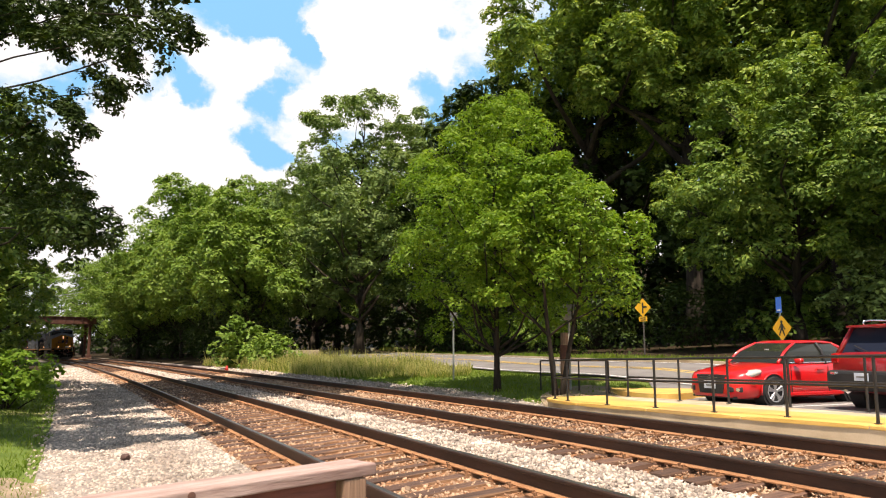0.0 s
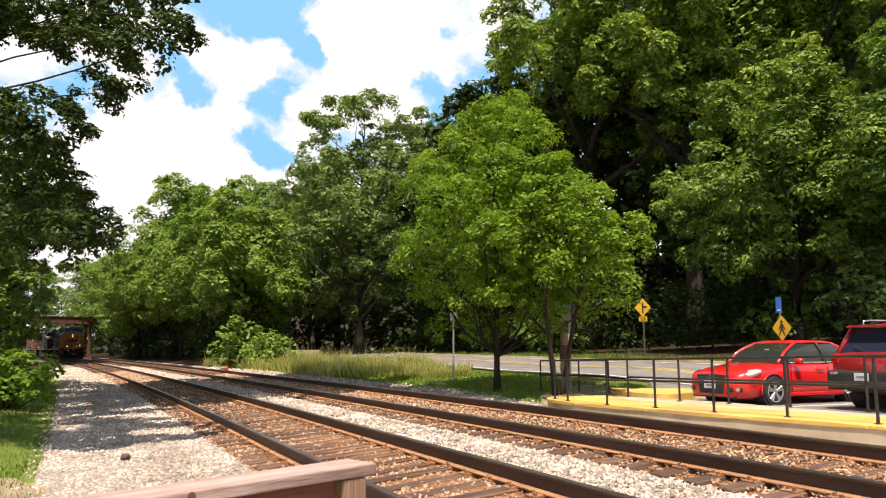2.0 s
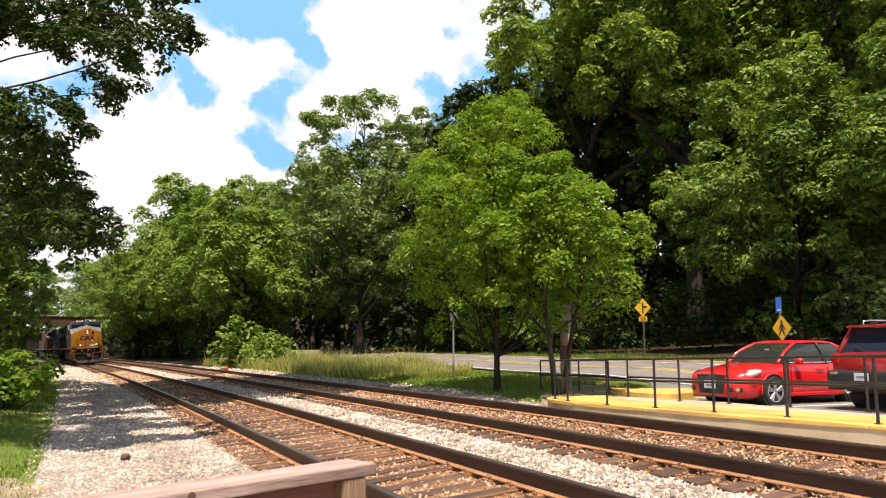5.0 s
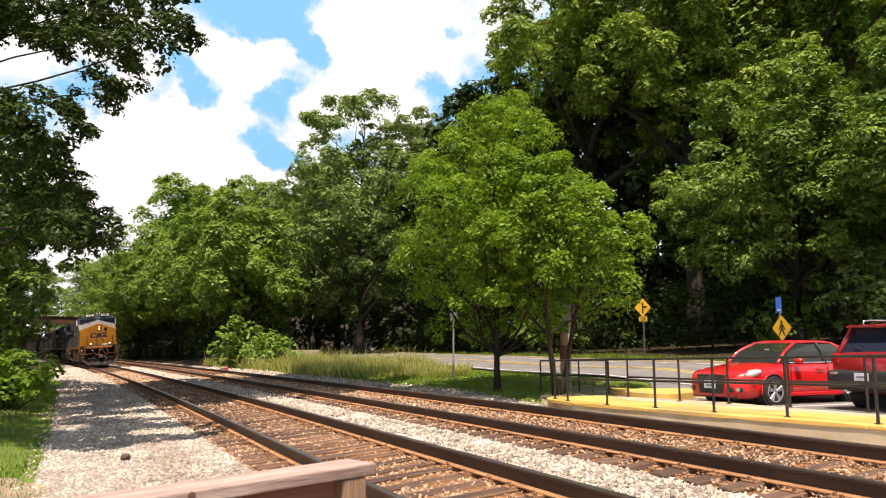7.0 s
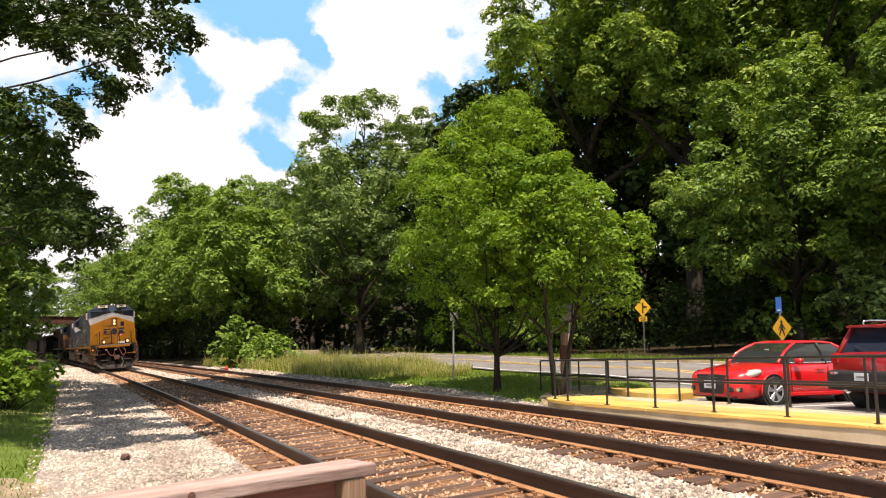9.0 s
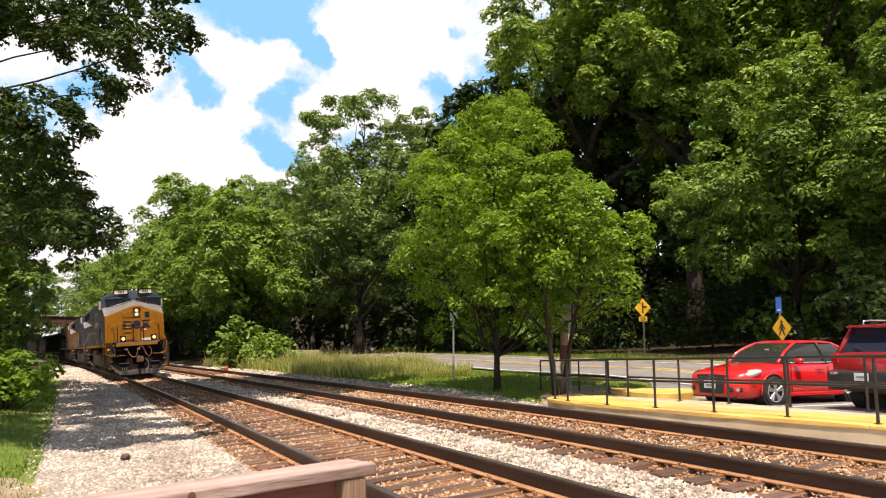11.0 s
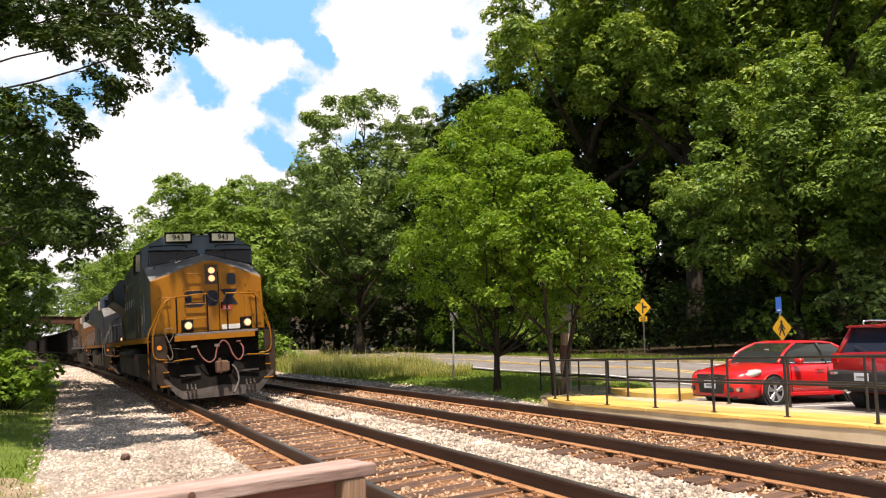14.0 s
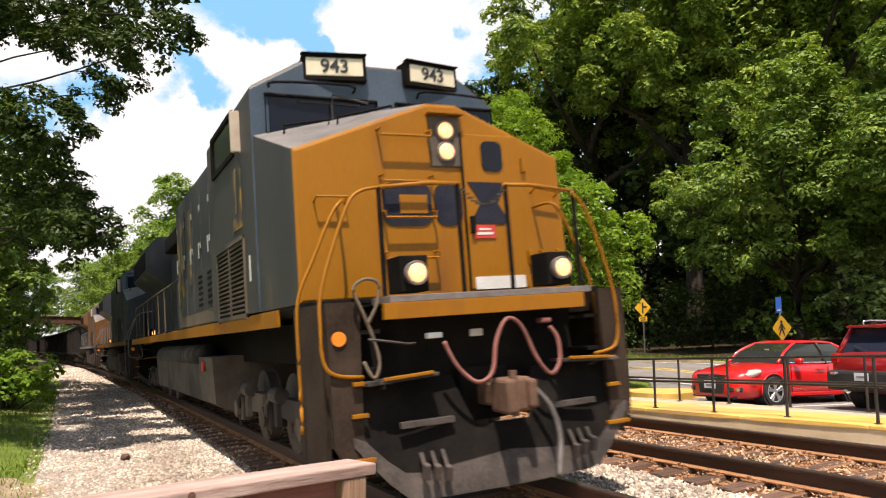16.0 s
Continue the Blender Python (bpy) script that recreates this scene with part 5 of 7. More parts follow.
# direction, reach and weight of the cloud banks and the clear gaps
CLOUDS = [
    ((0.1109, 0.9193, 0.3776), 0.050, 0.20), ((0.1589, 0.9154, 0.3698), 0.045, 0.22), ((0.1842, 0.9029, 0.3884), 0.035, 0.16),
    ((0.1487, 0.9394, 0.3090), 0.045, 0.16), ((0.0409, 0.9635, 0.2646), 0.085, 0.34), ((0.0948, 0.9638, 0.2494), 0.085, 0.30),
    ((-0.0009, 0.9755, 0.2199), 0.090, 0.26), ((0.1449, 0.9651, 0.2181), 0.060, 0.24), ((0.2782, 0.8711, 0.4047), 0.075, 0.34),
    ((0.3304, 0.8455, 0.4196), 0.090, 0.34), ((0.3798, 0.8486, 0.3682), 0.070, 0.16), ((0.3065, 0.8840, 0.3531), 0.070, 0.28),
    ((0.2551, 0.9137, 0.3164), 0.050, 0.16), ((0.3493, 0.8904, 0.2917), 0.060, 0.20), ((0.4422, 0.7927, 0.4195), 0.070, 0.22),
    ((-0.0687, 0.9887, 0.1336), 0.100, 0.25), ((0.2597, 0.8620, 0.4353), 0.050, 0.20),
    ((0.1128, 0.8984, 0.4244), 0.055, -0.30), ((0.1599, 0.8930, 0.4207), 0.055, -0.40), ((0.2093, 0.8894, 0.4065), 0.038, -0.38),
    ((0.2295, 0.8945, 0.3836), 0.032, -0.34), ((0.0747, 0.9382, 0.3379), 0.036, -0.24), ((0.0400, 0.9520, 0.3050), 0.036, -0.24),
    ((0.1029, 0.9425, 0.3180), 0.030, -0.24), ((0.1922, 0.9291, 0.3159), 0.032, -0.28), ((0.1681, 0.9463, 0.2761), 0.030, -0.28),
    ((0.1986, 0.9486, 0.2463), 0.036, -0.36), ((0.2150, 0.9180, 0.3420), 0.024, -0.20), ((0.3835, 0.8303, 0.4044), 0.022, -0.22),
    ((0.3743, 0.8637, 0.3376), 0.036, -0.34), ((0.4332, 0.8398, 0.3272), 0.048, -0.36), ((0.4167, 0.8571, 0.3029), 0.040, -0.36),
    ((-0.0430, 0.9491, 0.3120), 0.045, -0.26),
]

# ---------------------------------------------------------------- the train
# vehicle space: x across (plus is the platform side), y backwards from the front, z up from the rail tops


def text_mesh(body, size, thick=0.004):
    cu = bpy.data.curves.new("figures", "FONT")
    cu.body, cu.size, cu.align_x, cu.align_y, cu.extrude, cu.offset = body, size, "CENTER", "CENTER", thick, size * 0.02
    ob = new("figures", cu)
    dg = bpy.context.evaluated_depsgraph_get()
    me = bpy.data.meshes.new_from_object(ob.evaluated_get(dg))
    bpy.data.objects.remove(ob)
    bpy.data.curves.remove(cu)
    return me


def wheelset(parent, y, r=0.53):
    """Two flanged wheels on an axle, turned about its own middle."""
    bm = rod(bmesh.new(), (-0.85, 0, 0), (0.85, 0, 0), 0.09, seg=10)
    for s in (-1, 1):
        rod(bm, (s * 0.69, 0, 0), (s * 0.83, 0, 0), r, seg=24)
        rod(bm, (s * 0.665, 0, 0), (s * 0.69, 0, 0), r + 0.028, seg=24)
        rod(bm, (s * 0.83, 0, 0), (s * 0.86, 0, 0), 0.14, seg=10)
        for k in range(5):
            a = k * math.tau / 5
            rod(bm, (s * 0.832, 0.3 * math.cos(a), 0.3 * math.sin(a)), (s * 0.836, 0.3 * math.cos(a), 0.3 * math.sin(a)), 0.07, seg=8)
    w = part("wheelset", bm, GRIME, parent, "dusty steel wheels")
    w.matrix_basis = pose(0, y, r)
    return w


def bogie(parent, ys, half=1.05, material=None, r=0.53):
    """Side frames with journal boxes, springs and brake gear."""
    material = material or GRIME
    y0, y1 = ys[0] - 0.75, ys[-1] + 0.75
    for s in (-1, 1):
        bm = bmesh.new()
        prism(bm, [(y0, 0.52), (y0 + 0.15, 0.74), (ys[0] + 0.55, 0.78), (y1 - 1.3, 0.78), (y1 - 0.15, 0.74), (y1, 0.52), (y1 - 0.4, 0.46), ((y0 + y1) / 2, 0.56), (y0 + 0.4, 0.46)], s * half - 0.06, s * half + 0.06, 0)
        for y in ys:
            box(bm, (s * (half + 0.08), y, r), (0.16, 0.34, 0.36), bevel=0.03)
            rod(bm, (s * (half + 0.15), y, r), (s * (half + 0.22), y, r), 0.13, seg=12)
            for q in (-0.3, 0.3):
                rod(bm, (s * (half + 0.05), y + q, 0.42), (s * (half + 0.05), y + q, 0.78), 0.085, seg=8)
        part("side_frame", bm, material, parent, "dusty cast bogie side frame")
        for y in ys:
            bm = bmesh.new()
            tube(bm, soft([(s * (half + 0.12), y - 0.45, 0.86), (s * (half + 0.2), y - 0.2, 0.72), (s * (half + 0.16), y - 0.05, 0.42), (s * (half + 0.12), y + 0.1, 0.28)], 4), 0.028, 6)
            rod(bm, (s * (half + 0.1), y - 0.62, 0.82), (s * (half + 0.1), y - 0.25, 0.82), 0.1, seg=10)
            part("brake_gear", bm, PLOW, parent, "worn brake cylinder and hose")


def lamp(parent, x, y, z, r, glow, hood=True):
    h = part("lamp_housing", rod(rod(bmesh.new(), (x, y + 0.16, z), (x, y, z), r * 1.12, r * 1.3, 20), (x, y, z), (x, y - 0.012, z), r * 1.3, r * 1.22, 20), LENS_RIM, parent, "round grey lamp rim", smooth=False)
    bm = bmesh.new()
    rings = []
    for q, dy in ((1.0, -0.013), (0.8, -0.022), (0.45, -0.03), (0.1, -0.033)):
        rings.append([(x + r * q * math.cos(k * math.tau / 20), y + dy, z + r * q * math.sin(k * math.tau / 20)) for k in range(20)])
    loft(bm, rings)
    part("lens", bm, glow, h, "glowing warm lamp lens", smooth=True)


def locomotive(name, label, nose, side, sill, roof, lead):
    t = thing(name, label, "locomotive")
    L = 22.3
    # frame and walkway
    part("frame", B(((0, L / 2 + 0.2, 1.45), (1.9, L - 0.6, 0.5))), BLACK, t)
    part("walkway", B(((-0.08, L / 2 + 0.1, 1.815), (3.04, L - 0.5, 0.05)), bevel=0.008), BLACK, t)
    for s in (-1, 1):
        part("sill", B(((s * 1.52 - 0.09, L / 2 + 0.6, 1.735), (0.03, L - 1.9, 0.17)), bevel=0.004), sill, t, "orange-yellow side sill stripe")
    # nose
    yn, yc = 0.78, 2.25
    front = [(-1.6, 1.84), (-1.6, 3.28), (-0.18, 3.81), (0.16, 3.81), (1.38, 3.30), (1.42, 1.84)]
    back = [(-1.62, 1.84), (-1.62, 3.80), (-0.2, 4.16), (0.2, 4.16), (1.46, 3.80), (1.46, 1.84)]
    bm = loft(bmesh.new(), [[(x, yn, z) for x, z in front], [(x, yc + 0.02, z) for x, z in back]])
    bmesh.ops.recalc_face_normals(bm, faces=bm.faces)
    for f in bm.faces:
        if f.normal.z > 0.4:
            f.material_index = 1
        elif abs(f.normal.x) > 0.7:
            f.material_index = 2
    bmesh.ops.bevel(bm, geom=[e for e in bm.edges if max(v.co.y for v in e.verts) < yn + 0.01], offset=0.03, segments=2, affect="EDGES", profile=0.5)
    part("nose", bm, [nose, NOSE_TOP, side], t, "orange-yellow nose with a grey slanted top")
    # cab
    cab_f = [(-1.64, 1.84), (-1.64, 4.37), (-1.0, 4.74), (0.95, 4.74), (1.48, 4.36), (1.48, 1.84)]
    bm = loft(bmesh.new(), [[(x, yc, z) for x, z in cab_f], [(x, 5.2, z) for x, z in cab_f]])
    bmesh.ops.recalc_face_normals(bm, faces=bm.faces)
    # Upward and forward faces take the bluer roof tone, the rest the side tone.
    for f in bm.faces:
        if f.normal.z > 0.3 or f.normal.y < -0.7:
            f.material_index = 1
    bmesh.ops.bevel(bm, geom=[e for e in bm.edges if all(v.co.z > 4 for v in e.verts)], offset=0.05, segments=2, affect="EDGES", profile=0.5)
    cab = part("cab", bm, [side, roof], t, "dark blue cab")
    for s in (-1, 1):
        part("windscreen", B(((s * 0.79, yc - 0.012, 4.045), (1.28, 0.02, 0.42)), bevel=0.008), CABGLASS, cab, "dark windscreen pane")
        x0, x1, z0, z1 = s * 0.12, s * 1.47, 3.815, 4.275
        bm = bmesh.new()
        tube(bm, [(x0, yc - 0.02, z0), (x1, yc - 0.02, z0), (x1, yc - 0.02, z1), (x0, yc - 0.02, z1), (x0, yc - 0.02, z0)], 0.022, 6)
        part("window_seal", bm, BLACK, cab)
        bm = tube(bmesh.new(), [(s * 0.25, yc - 0.05, 4.24), (s * 0.7, yc - 0.09, 4.3), (s * 0.7, yc - 0.06, 4.02)], 0.012, 5)
        rod(bm, (s * 0.7, yc - 0.05, 3.9), (s * 0.7, yc - 0.05, 4.22), 0.012, seg=5)
        rod(bm, (s * 0.35, yc - 0.04, 4.21), (s * 1.1, yc - 0.04, 4.21), 0.01, seg=5)
        part("wiper", bm, PLOW, cab)
        part("grab_rail", tube(bmesh.new(), soft([(s * 1.42, yc - 0.03, 4.36), (s * 1.36, yc - 0.1, 4.40), (s * 0.5, yc - 0.12, 4.42), (s * 0.42, yc - 0.03, 4.36)], 3), 0.016, 6), BLACK, cab)
        part("nose_rail", tube(bmesh.new(), [(s * 1.36, yc - 0.35, 3.72), (s * 1.36, yc - 0.35, 3.83), (s * 0.85, yc - 0.35, 3.92), (s * 0.85, yc - 0.35, 3.82)], 0.016, 6), BLACK, t)
        part("nose_rail", tube(bmesh.new(), [(s * 0.78, yc - 0.45, 3.82), (s * 0.78, yc - 0.45, 3.93), (s * 0.12, yc - 0.45, 4.1), (s * 0.12, yc - 0.45, 4.02)], 0.016, 6), BLACK, t)
        # number boards
        turn = Matrix.Rotation(radians(9 * s), 4, "Z")
        at = Vector((s * 0.62, yc + 0.06, 4.645))
        nb = part("number_board", B((at, (0.76, 0.24, 0.31), turn), (at + turn @ Vector((0, -0.10, 0.165)), (0.78, 0.12, 0.02), turn), bevel=0.012), BLACK, cab, "black number board box")
        part("number_face", B((at + turn @ Vector((0, -0.122, 0.01)), (0.67, 0.008, 0.21), turn), bevel=0.002), CREAM, nb, "cream number panel")
        if lead:
            f = new("figures", text_mesh("943", 0.225))
            f.data.materials.append(SIGN_BLACK)
            f.parent = nb
            f.matrix_basis = Matrix.Translation(at + turn @ Vector((0, -0.130, 0.01))) @ turn @ pose(0, 0, 0, 90, 0, 0)
        # side windows
        part("side_window", B((((-0.09 if s < 0 else -0.05) + s * 1.548, 3.95, 4.08), (0.02, 1.3, 0.46)), bevel=0.006), CABGLASS, cab)
        bm = bmesh.new()
        for y in (3.22, 4.68):
            box(bm, ((-0.09 if s < 0 else -0.05) + s * 1.56, y, 4.08), (0.04, 0.07, 0.56))
        for z in (3.82, 4.34):
            box(bm, ((-0.09 if s < 0 else -0.05) + s * 1.56, 3.95, z), (0.04, 1.5, 0.06))
        part("window_frame", bm, BLACK, cab, "black window frame")
        part("arm_rest", B((((-0.09 if s < 0 else -0.05) + s * 1.60, 2.86, 4.0), (0.12, 0.05, 0.5)), bevel=0.01), CREAM_FRAME, cab, "tan wind deflector")
        # louvres and doors low on the cab side
        ox = -0.09 if s < 0 else -0.05
        part("lower_panel", B(((ox + s * 1.541, 3.73, 2.36), (0.014, 2.9, 1.02)), bevel=0.003), BROWN_PANEL if lead else side, cab, "dust-brown lower side panel")
        bm = bmesh.new()
        for y in (2.86, 4.66):
            box(bm, (ox + s * 1.556, y, 2.28), (0.03, 0.05, 0.98))
        box(bm, (ox + s * 1.556, 3.76, 2.28), (0.03, 0.06, 0.9))
        for z in (1.83, 2.75):
            box(bm, (ox + s * 1.556, 3.76, z), (0.03, 1.85, 0.05))
        part("louvre_frame", bm, BROWN_PANEL, cab, "dusty brown louvre frame")
        bm = B((((-0.09 if s < 0 else -0.05) + s * 1.545, 3.75, 2.28), (0.02, 1.75, 0.86)))
        part("louvre_panel", bm, BLACK, cab)
        for y in (3.3, 4.2):
            bm = bmesh.new()
            for k in range(15):
                box(bm, ((-0.09 if s < 0 else -0.05) + s * 1.56, y, 1.90 + k * 0.056), (0.025, 0.76, 0.022), Matrix.Rotation(radians(25 * s), 4, "Y"))
            part("louvre", bm, GRIME, cab)
        part("side_label", B((((-0.09 if s < 0 else -0.05) + s * 1.547, 2.62, 2.35), (0.006, 0.1, 0.3))), WHITE, cab)
    part("roof_unit", B(((0, 3.6, 4.76), (1.1, 1.6, 0.16)), bevel=0.04), CREAM, cab, "cream air unit on the cab roof")
    bm = bmesh.new()
    for s, dx in ((-1, 0.0), (1, 0.0)):
        rod(bm, (s * 0.12, 3.0, 4.75), (s * 0.12, 2.75, 4.78), 0.05, 0.08, 8)
    part("horn", bm, BLACK, cab)
    # equipment cabinet behind the cab, full width
    bm = loft(bmesh.new(), [[(x, y, z) for x, z in [(-1.58, 1.84), (-1.58, 4.2), (-1.1, 4.5), (1.1, 4.5), (1.42, 4.2), (1.42, 1.84)]] for y in (5.22, 9.4)])
    shade = BLUE_BODY if lead else side
    cabn = part("equipment_cabinet", bm, [shade], t, "faded dark blue side with worn patches")
    for s in (-1, 1):
        for k, y in enumerate((5.7, 6.6, 7.5, 8.4)):
            part("access_door", B(((s * 1.507 - 0.08, y + 0.2, 3.0), (0.02, 0.8, 1.9)), bevel=0.006), shade, cabn)
        part("lower_panel", B(((s * 1.503 - 0.08, 7.3, 2.28), (0.024, 4.1, 0.86)), bevel=0.004), BROWN_PANEL if lead else shade, cabn, "dust-brown lower side panel")
        if lead and s < 0:
            for y in (5.5, 6.4, 7.3, 8.2, 9.1):
                for z in (3.1, 3.7):
                    part("hinge", B(((s * 1.522 - 0.08, y, z), (0.02, 0.05, 0.1)), bevel=0.004), GALV, cabn)
                part("latch_bar", rod(bmesh.new(), (s * 1.53 - 0.08, y + 0.1, 2.9), (s * 1.53 - 0.08, y + 0.1, 3.15), 0.014, seg=6), GALV, cabn)
        for y in (5.6, 6.5):
            bm = bmesh.new()
            for k in range(6):
                box(bm, (s * 1.52 - 0.08, y, 2.15 + k * 0.09), (0.02, 0.35, 0.04))
            part("vent", bm, BLACK, cabn)
    # engine hood, radiator with overhanging wings
    bm = loft(bmesh.new(), [[(x, y, z) for x, z in [(-0.85, 1.84), (-0.85, 4.0), (-0.5, 4.45), (0.5, 4.45), (0.85, 4.0), (0.85, 1.84)]] for y in (9.42, 16.8)])
    hood = part("engine_hood", bm, [BLUE_BODY if lead else side], t)
    for s in (-1, 1):
        for k in range(9):
            part("hood_door", B(((s * 0.857, 9.9 + k * 0.8, 2.9), (0.02, 0.74, 1.7)), bevel=0.006), BLUE_BODY if lead else side, hood)
        bm = B(((s * 1.05, 13.0, 4.1), (0.4, 3.2, 0.4)), bevel=0.05)
        part("exhaust_duct", bm, BLACK, hood)
    part("stack", B(((0, 12.5, 4.52), (0.7, 1.0, 0.22)), bevel=0.03), BLACK, hood)
    bm = loft(bmesh.new(), [[(x, y, z) for x, z in [(-0.9, 1.84), (-0.9, 3.2), (-1.52, 3.7), (-1.52, 4.35), (-1.2, 4.68), (1.2, 4.68), (1.52, 4.35), (1.52, 3.7), (0.9, 3.2), (0.9, 1.84)]] for y in (16.82, 21.6)])
    part("radiator", bm, [BLUE_BODY if lead else side], t, "radiator section with wide overhanging wings")
    for s in (-1, 1):
        part("radiator_grille", B(((s * 1.525, 19.2, 4.02), (0.02, 4.2, 0.5))), BLACK, t)
        # side railing on the walkway
        for k in range(9):
            y = 9.8 + k * 1.45
            part("stanchion", rod(bmesh.new(), (s * 1.5, y, 1.84), (s * 1.5, y, 2.85), 0.018, seg=6), BROWN_PANEL if lead else GREY_PAINT, t)
        part("side_rail", tube(bmesh.new(), [(s * 1.5, 9.5, 2.86), (s * 1.5, 21.4, 2.86)], 0.018, 6), BROWN_PANEL if lead else GREY_PAINT, t)
        # fuel tank sides, air reservoirs
        bm = loft(bmesh.new(), [[(s * x, y, z) for x, z in [(0.0, 0.35), (1.05, 0.35), (1.42, 0.55), (1.46, 1.3), (0.0, 1.3)]] for y in (6.6, 15.4)])
        part("fuel_tank", bm, GRIME, t, "dusty grey-brown fuel tank")
        bm = rod(bmesh.new(), (s * 1.32, 8.0, 1.32), (s * 1.32, 14.6, 1.32), 0.2, seg=14)
        part("air_reservoir", bm, PLOW, t, "dusty air reservoir", smooth=True)
        part("tank_gauge", rod(bmesh.new(), (s * 1.47, 7.4, 1.15), (s * 1.5, 7.4, 1.15), 0.09, seg=12), RED_SIGN if s < 0 else GRIME, t)
    # bogies and wheels
    for ys in ((2.3, 4.05, 5.8), (16.6, 18.35, 20.1)):
        bogie(t, ys)
        for y in ys:
            WHEELS.append((wheelset(t, y), y, 0.53))
    # front platform and pilot
    part("front_sill", B(((-0.02, 0.32, 1.80), (2.1, 0.78, 0.06)), bevel=0.006), LENS_RIM, t, "grey front platform edge")
    part("sill_stripe", B(((-0.10, -0.05, 1.70), (2.06, 0.06, 0.14)), bevel=0.004), sill, t, "orange-yellow stripe below the platform")
    bm = B(((0, 0.62, 1.2), (2.3, 0.3, 1.1)), bevel=0.02)
    pilot = part("pilot", bm, BLACK, t, "dark dusty pilot plate")
    for s in (-1, 1):
        # corner step wells
        bm = bmesh.new()
        e = 1.60 if s < 0 else 1.50
        prism(bm, [(s * (e - 0.30), 1.80), (s * e, 1.80), (s * (e - 0.02), 0.62), (s * (e - 0.14), 0.42), (s * (e - 0.27), 0.5)], 0.05, 0.11, 1)
        prism(bm, [(0.06, 1.80), (1.0, 1.80), (0.95, 0.45), (0.2, 0.42)], s * (e - 0.03), s * (e + 0.01), 0)
        part("step_well", bm, PILOT, t, "dusty brown corner step panel")
        bm = bmesh.new()
        for k, z in enumerate((0.5, 0.86, 1.22, 1.54)):
            box(bm, (s * 1.32, 0.45, z), (0.46, 0.6, 0.035))
        part("steps", bm, BLACK, t)
        for c, w in (((s * (e - 0.22), 0.02, 0.50), 0.26), ((s * (e - 0.24), 0.02, 0.86), 0.14), ((s * (e - 0.24), 0.02, 1.12), 0.1)):
            part("step_edge", B((c, (w, 0.045, 0.035)), bevel=0.004), sill, t, "yellow step edge")
        if s < 0:
            part("reflector", rod(bmesh.new(), (s * 1.50, 0.05, 1.50), (s * 1.50, 0.035, 1.50), 0.062, seg=16), ORANGE, t, "round amber reflector")
        # yellow remains of side lettering and door stripes
        if lead and s < 0:
            for y, z, w, hh in ((2.95, 3.3, 0.1, 0.6), (3.25, 3.35, 0.09, 0.55), (3.15, 2.95, 0.5, 0.16), (5.30, 2.9, 0.14, 1.2), (7.55, 3.2, 0.24, 1.3), (8.55, 3.15, 0.3, 1.5), (9.05, 3.0, 0.24, 1.5)):
                part("stripe_remnant", B(((-1.645 if y < 5.2 else -1.602, y, z), (0.012, w, hh)), bevel=0.003), WORN_YELLOW, t, "worn yellow paint remnant")
        # corner rails
        q = 1.0 if s < 0 else 0.84
        bm = tube(bmesh.new(), soft([(s * 1.30 * q, 0.05, 1.17), (s * 1.55 * q, 0.03, 1.21), (s * 1.645 * q, 0.03, 1.33), (s * 1.655 * q, 0.03, 1.62), (s * 1.63 * q, 0.05, 1.88), (s * 1.49 * q, 0.05, 2.30), (s * 1.34 * q, 0.06, 2.64), (s * 1.22 * q, 0.08, 2.75), (s * 1.04, 0.1, 2.79), (s * 0.9, 0.1, 2.80)], 5), 0.016, 8)
        part("corner_rail", bm, nose if lead else GREY_PAINT, t, "orange-yellow bent grab rail", smooth=True)
        bm = tube(bmesh.new(), soft([(s * 1.73 * q, 0.45, 0.72), (s * 1.73 * q, 0.45, 1.1), (s * 1.73 * q, 0.45, 1.43), (s * 1.71 * q, 0.45, 1.86), (s * 1.56 * q, 0.45, 2.2), (s * 1.37 * q, 0.45, 2.6), (s * 1.25 * q, 0.5, 2.74), (s * 1.2 * q, 0.77, 2.74)], 5), 0.016, 8)
        part("corner_rail", bm, nose if lead else GREY_PAINT, t, smooth=True)
        # front platform rail
        part("rail_post", tube(bmesh.new(), [(s * 1.04, 0.1, 1.84), (s * 1.04, 0.1, 2.79)], 0.022, 8), BLACK, t)
        part("rail_post", tube(bmesh.new(), [(s * 0.26, 0.1, 1.84), (s * 0.26, 0.1, 2.84)], 0.022, 8), BLACK, t)
        part("front_rail", tube(bmesh.new(), [(s * 1.04, 0.1, 2.79), (s * 0.55, 0.1, 2.84), (s * 0.24, 0.1, 2.84), (s * 0.24, 0.12, 2.78)], 0.02, 8), nose if lead else GREY_PAINT, t, smooth=True)
        # ditch lamps in their boxes
        part("ditch_box", B(((s * 0.77, 0.2, 2.02), (0.27, 0.3, 0.32)), bevel=0.012), BLACK, t)
        lamp(t, s * 0.77, 0.0, 2.02, 0.085, DITCH)
        # hanging air hoses and glad ends
        for k, x in enumerate((0.62, 0.74, 0.86)):
            bm = tube(bmesh.new(), soft([(s * x, 0.36, 1.02), (s * (x + 0.02), 0.2, 0.8), (s * (x - 0.02), 0.12, 0.5), (s * (x - 0.06), 0.06, 0.3)], 4), 0.02, 6)
            box(bm, (s * (x - 0.06), 0.05, 0.26), (0.05, 0.06, 0.12))
            part("air_hose", bm, BLACK if k else HOSE_DARK, t, "dark hanging air hose")
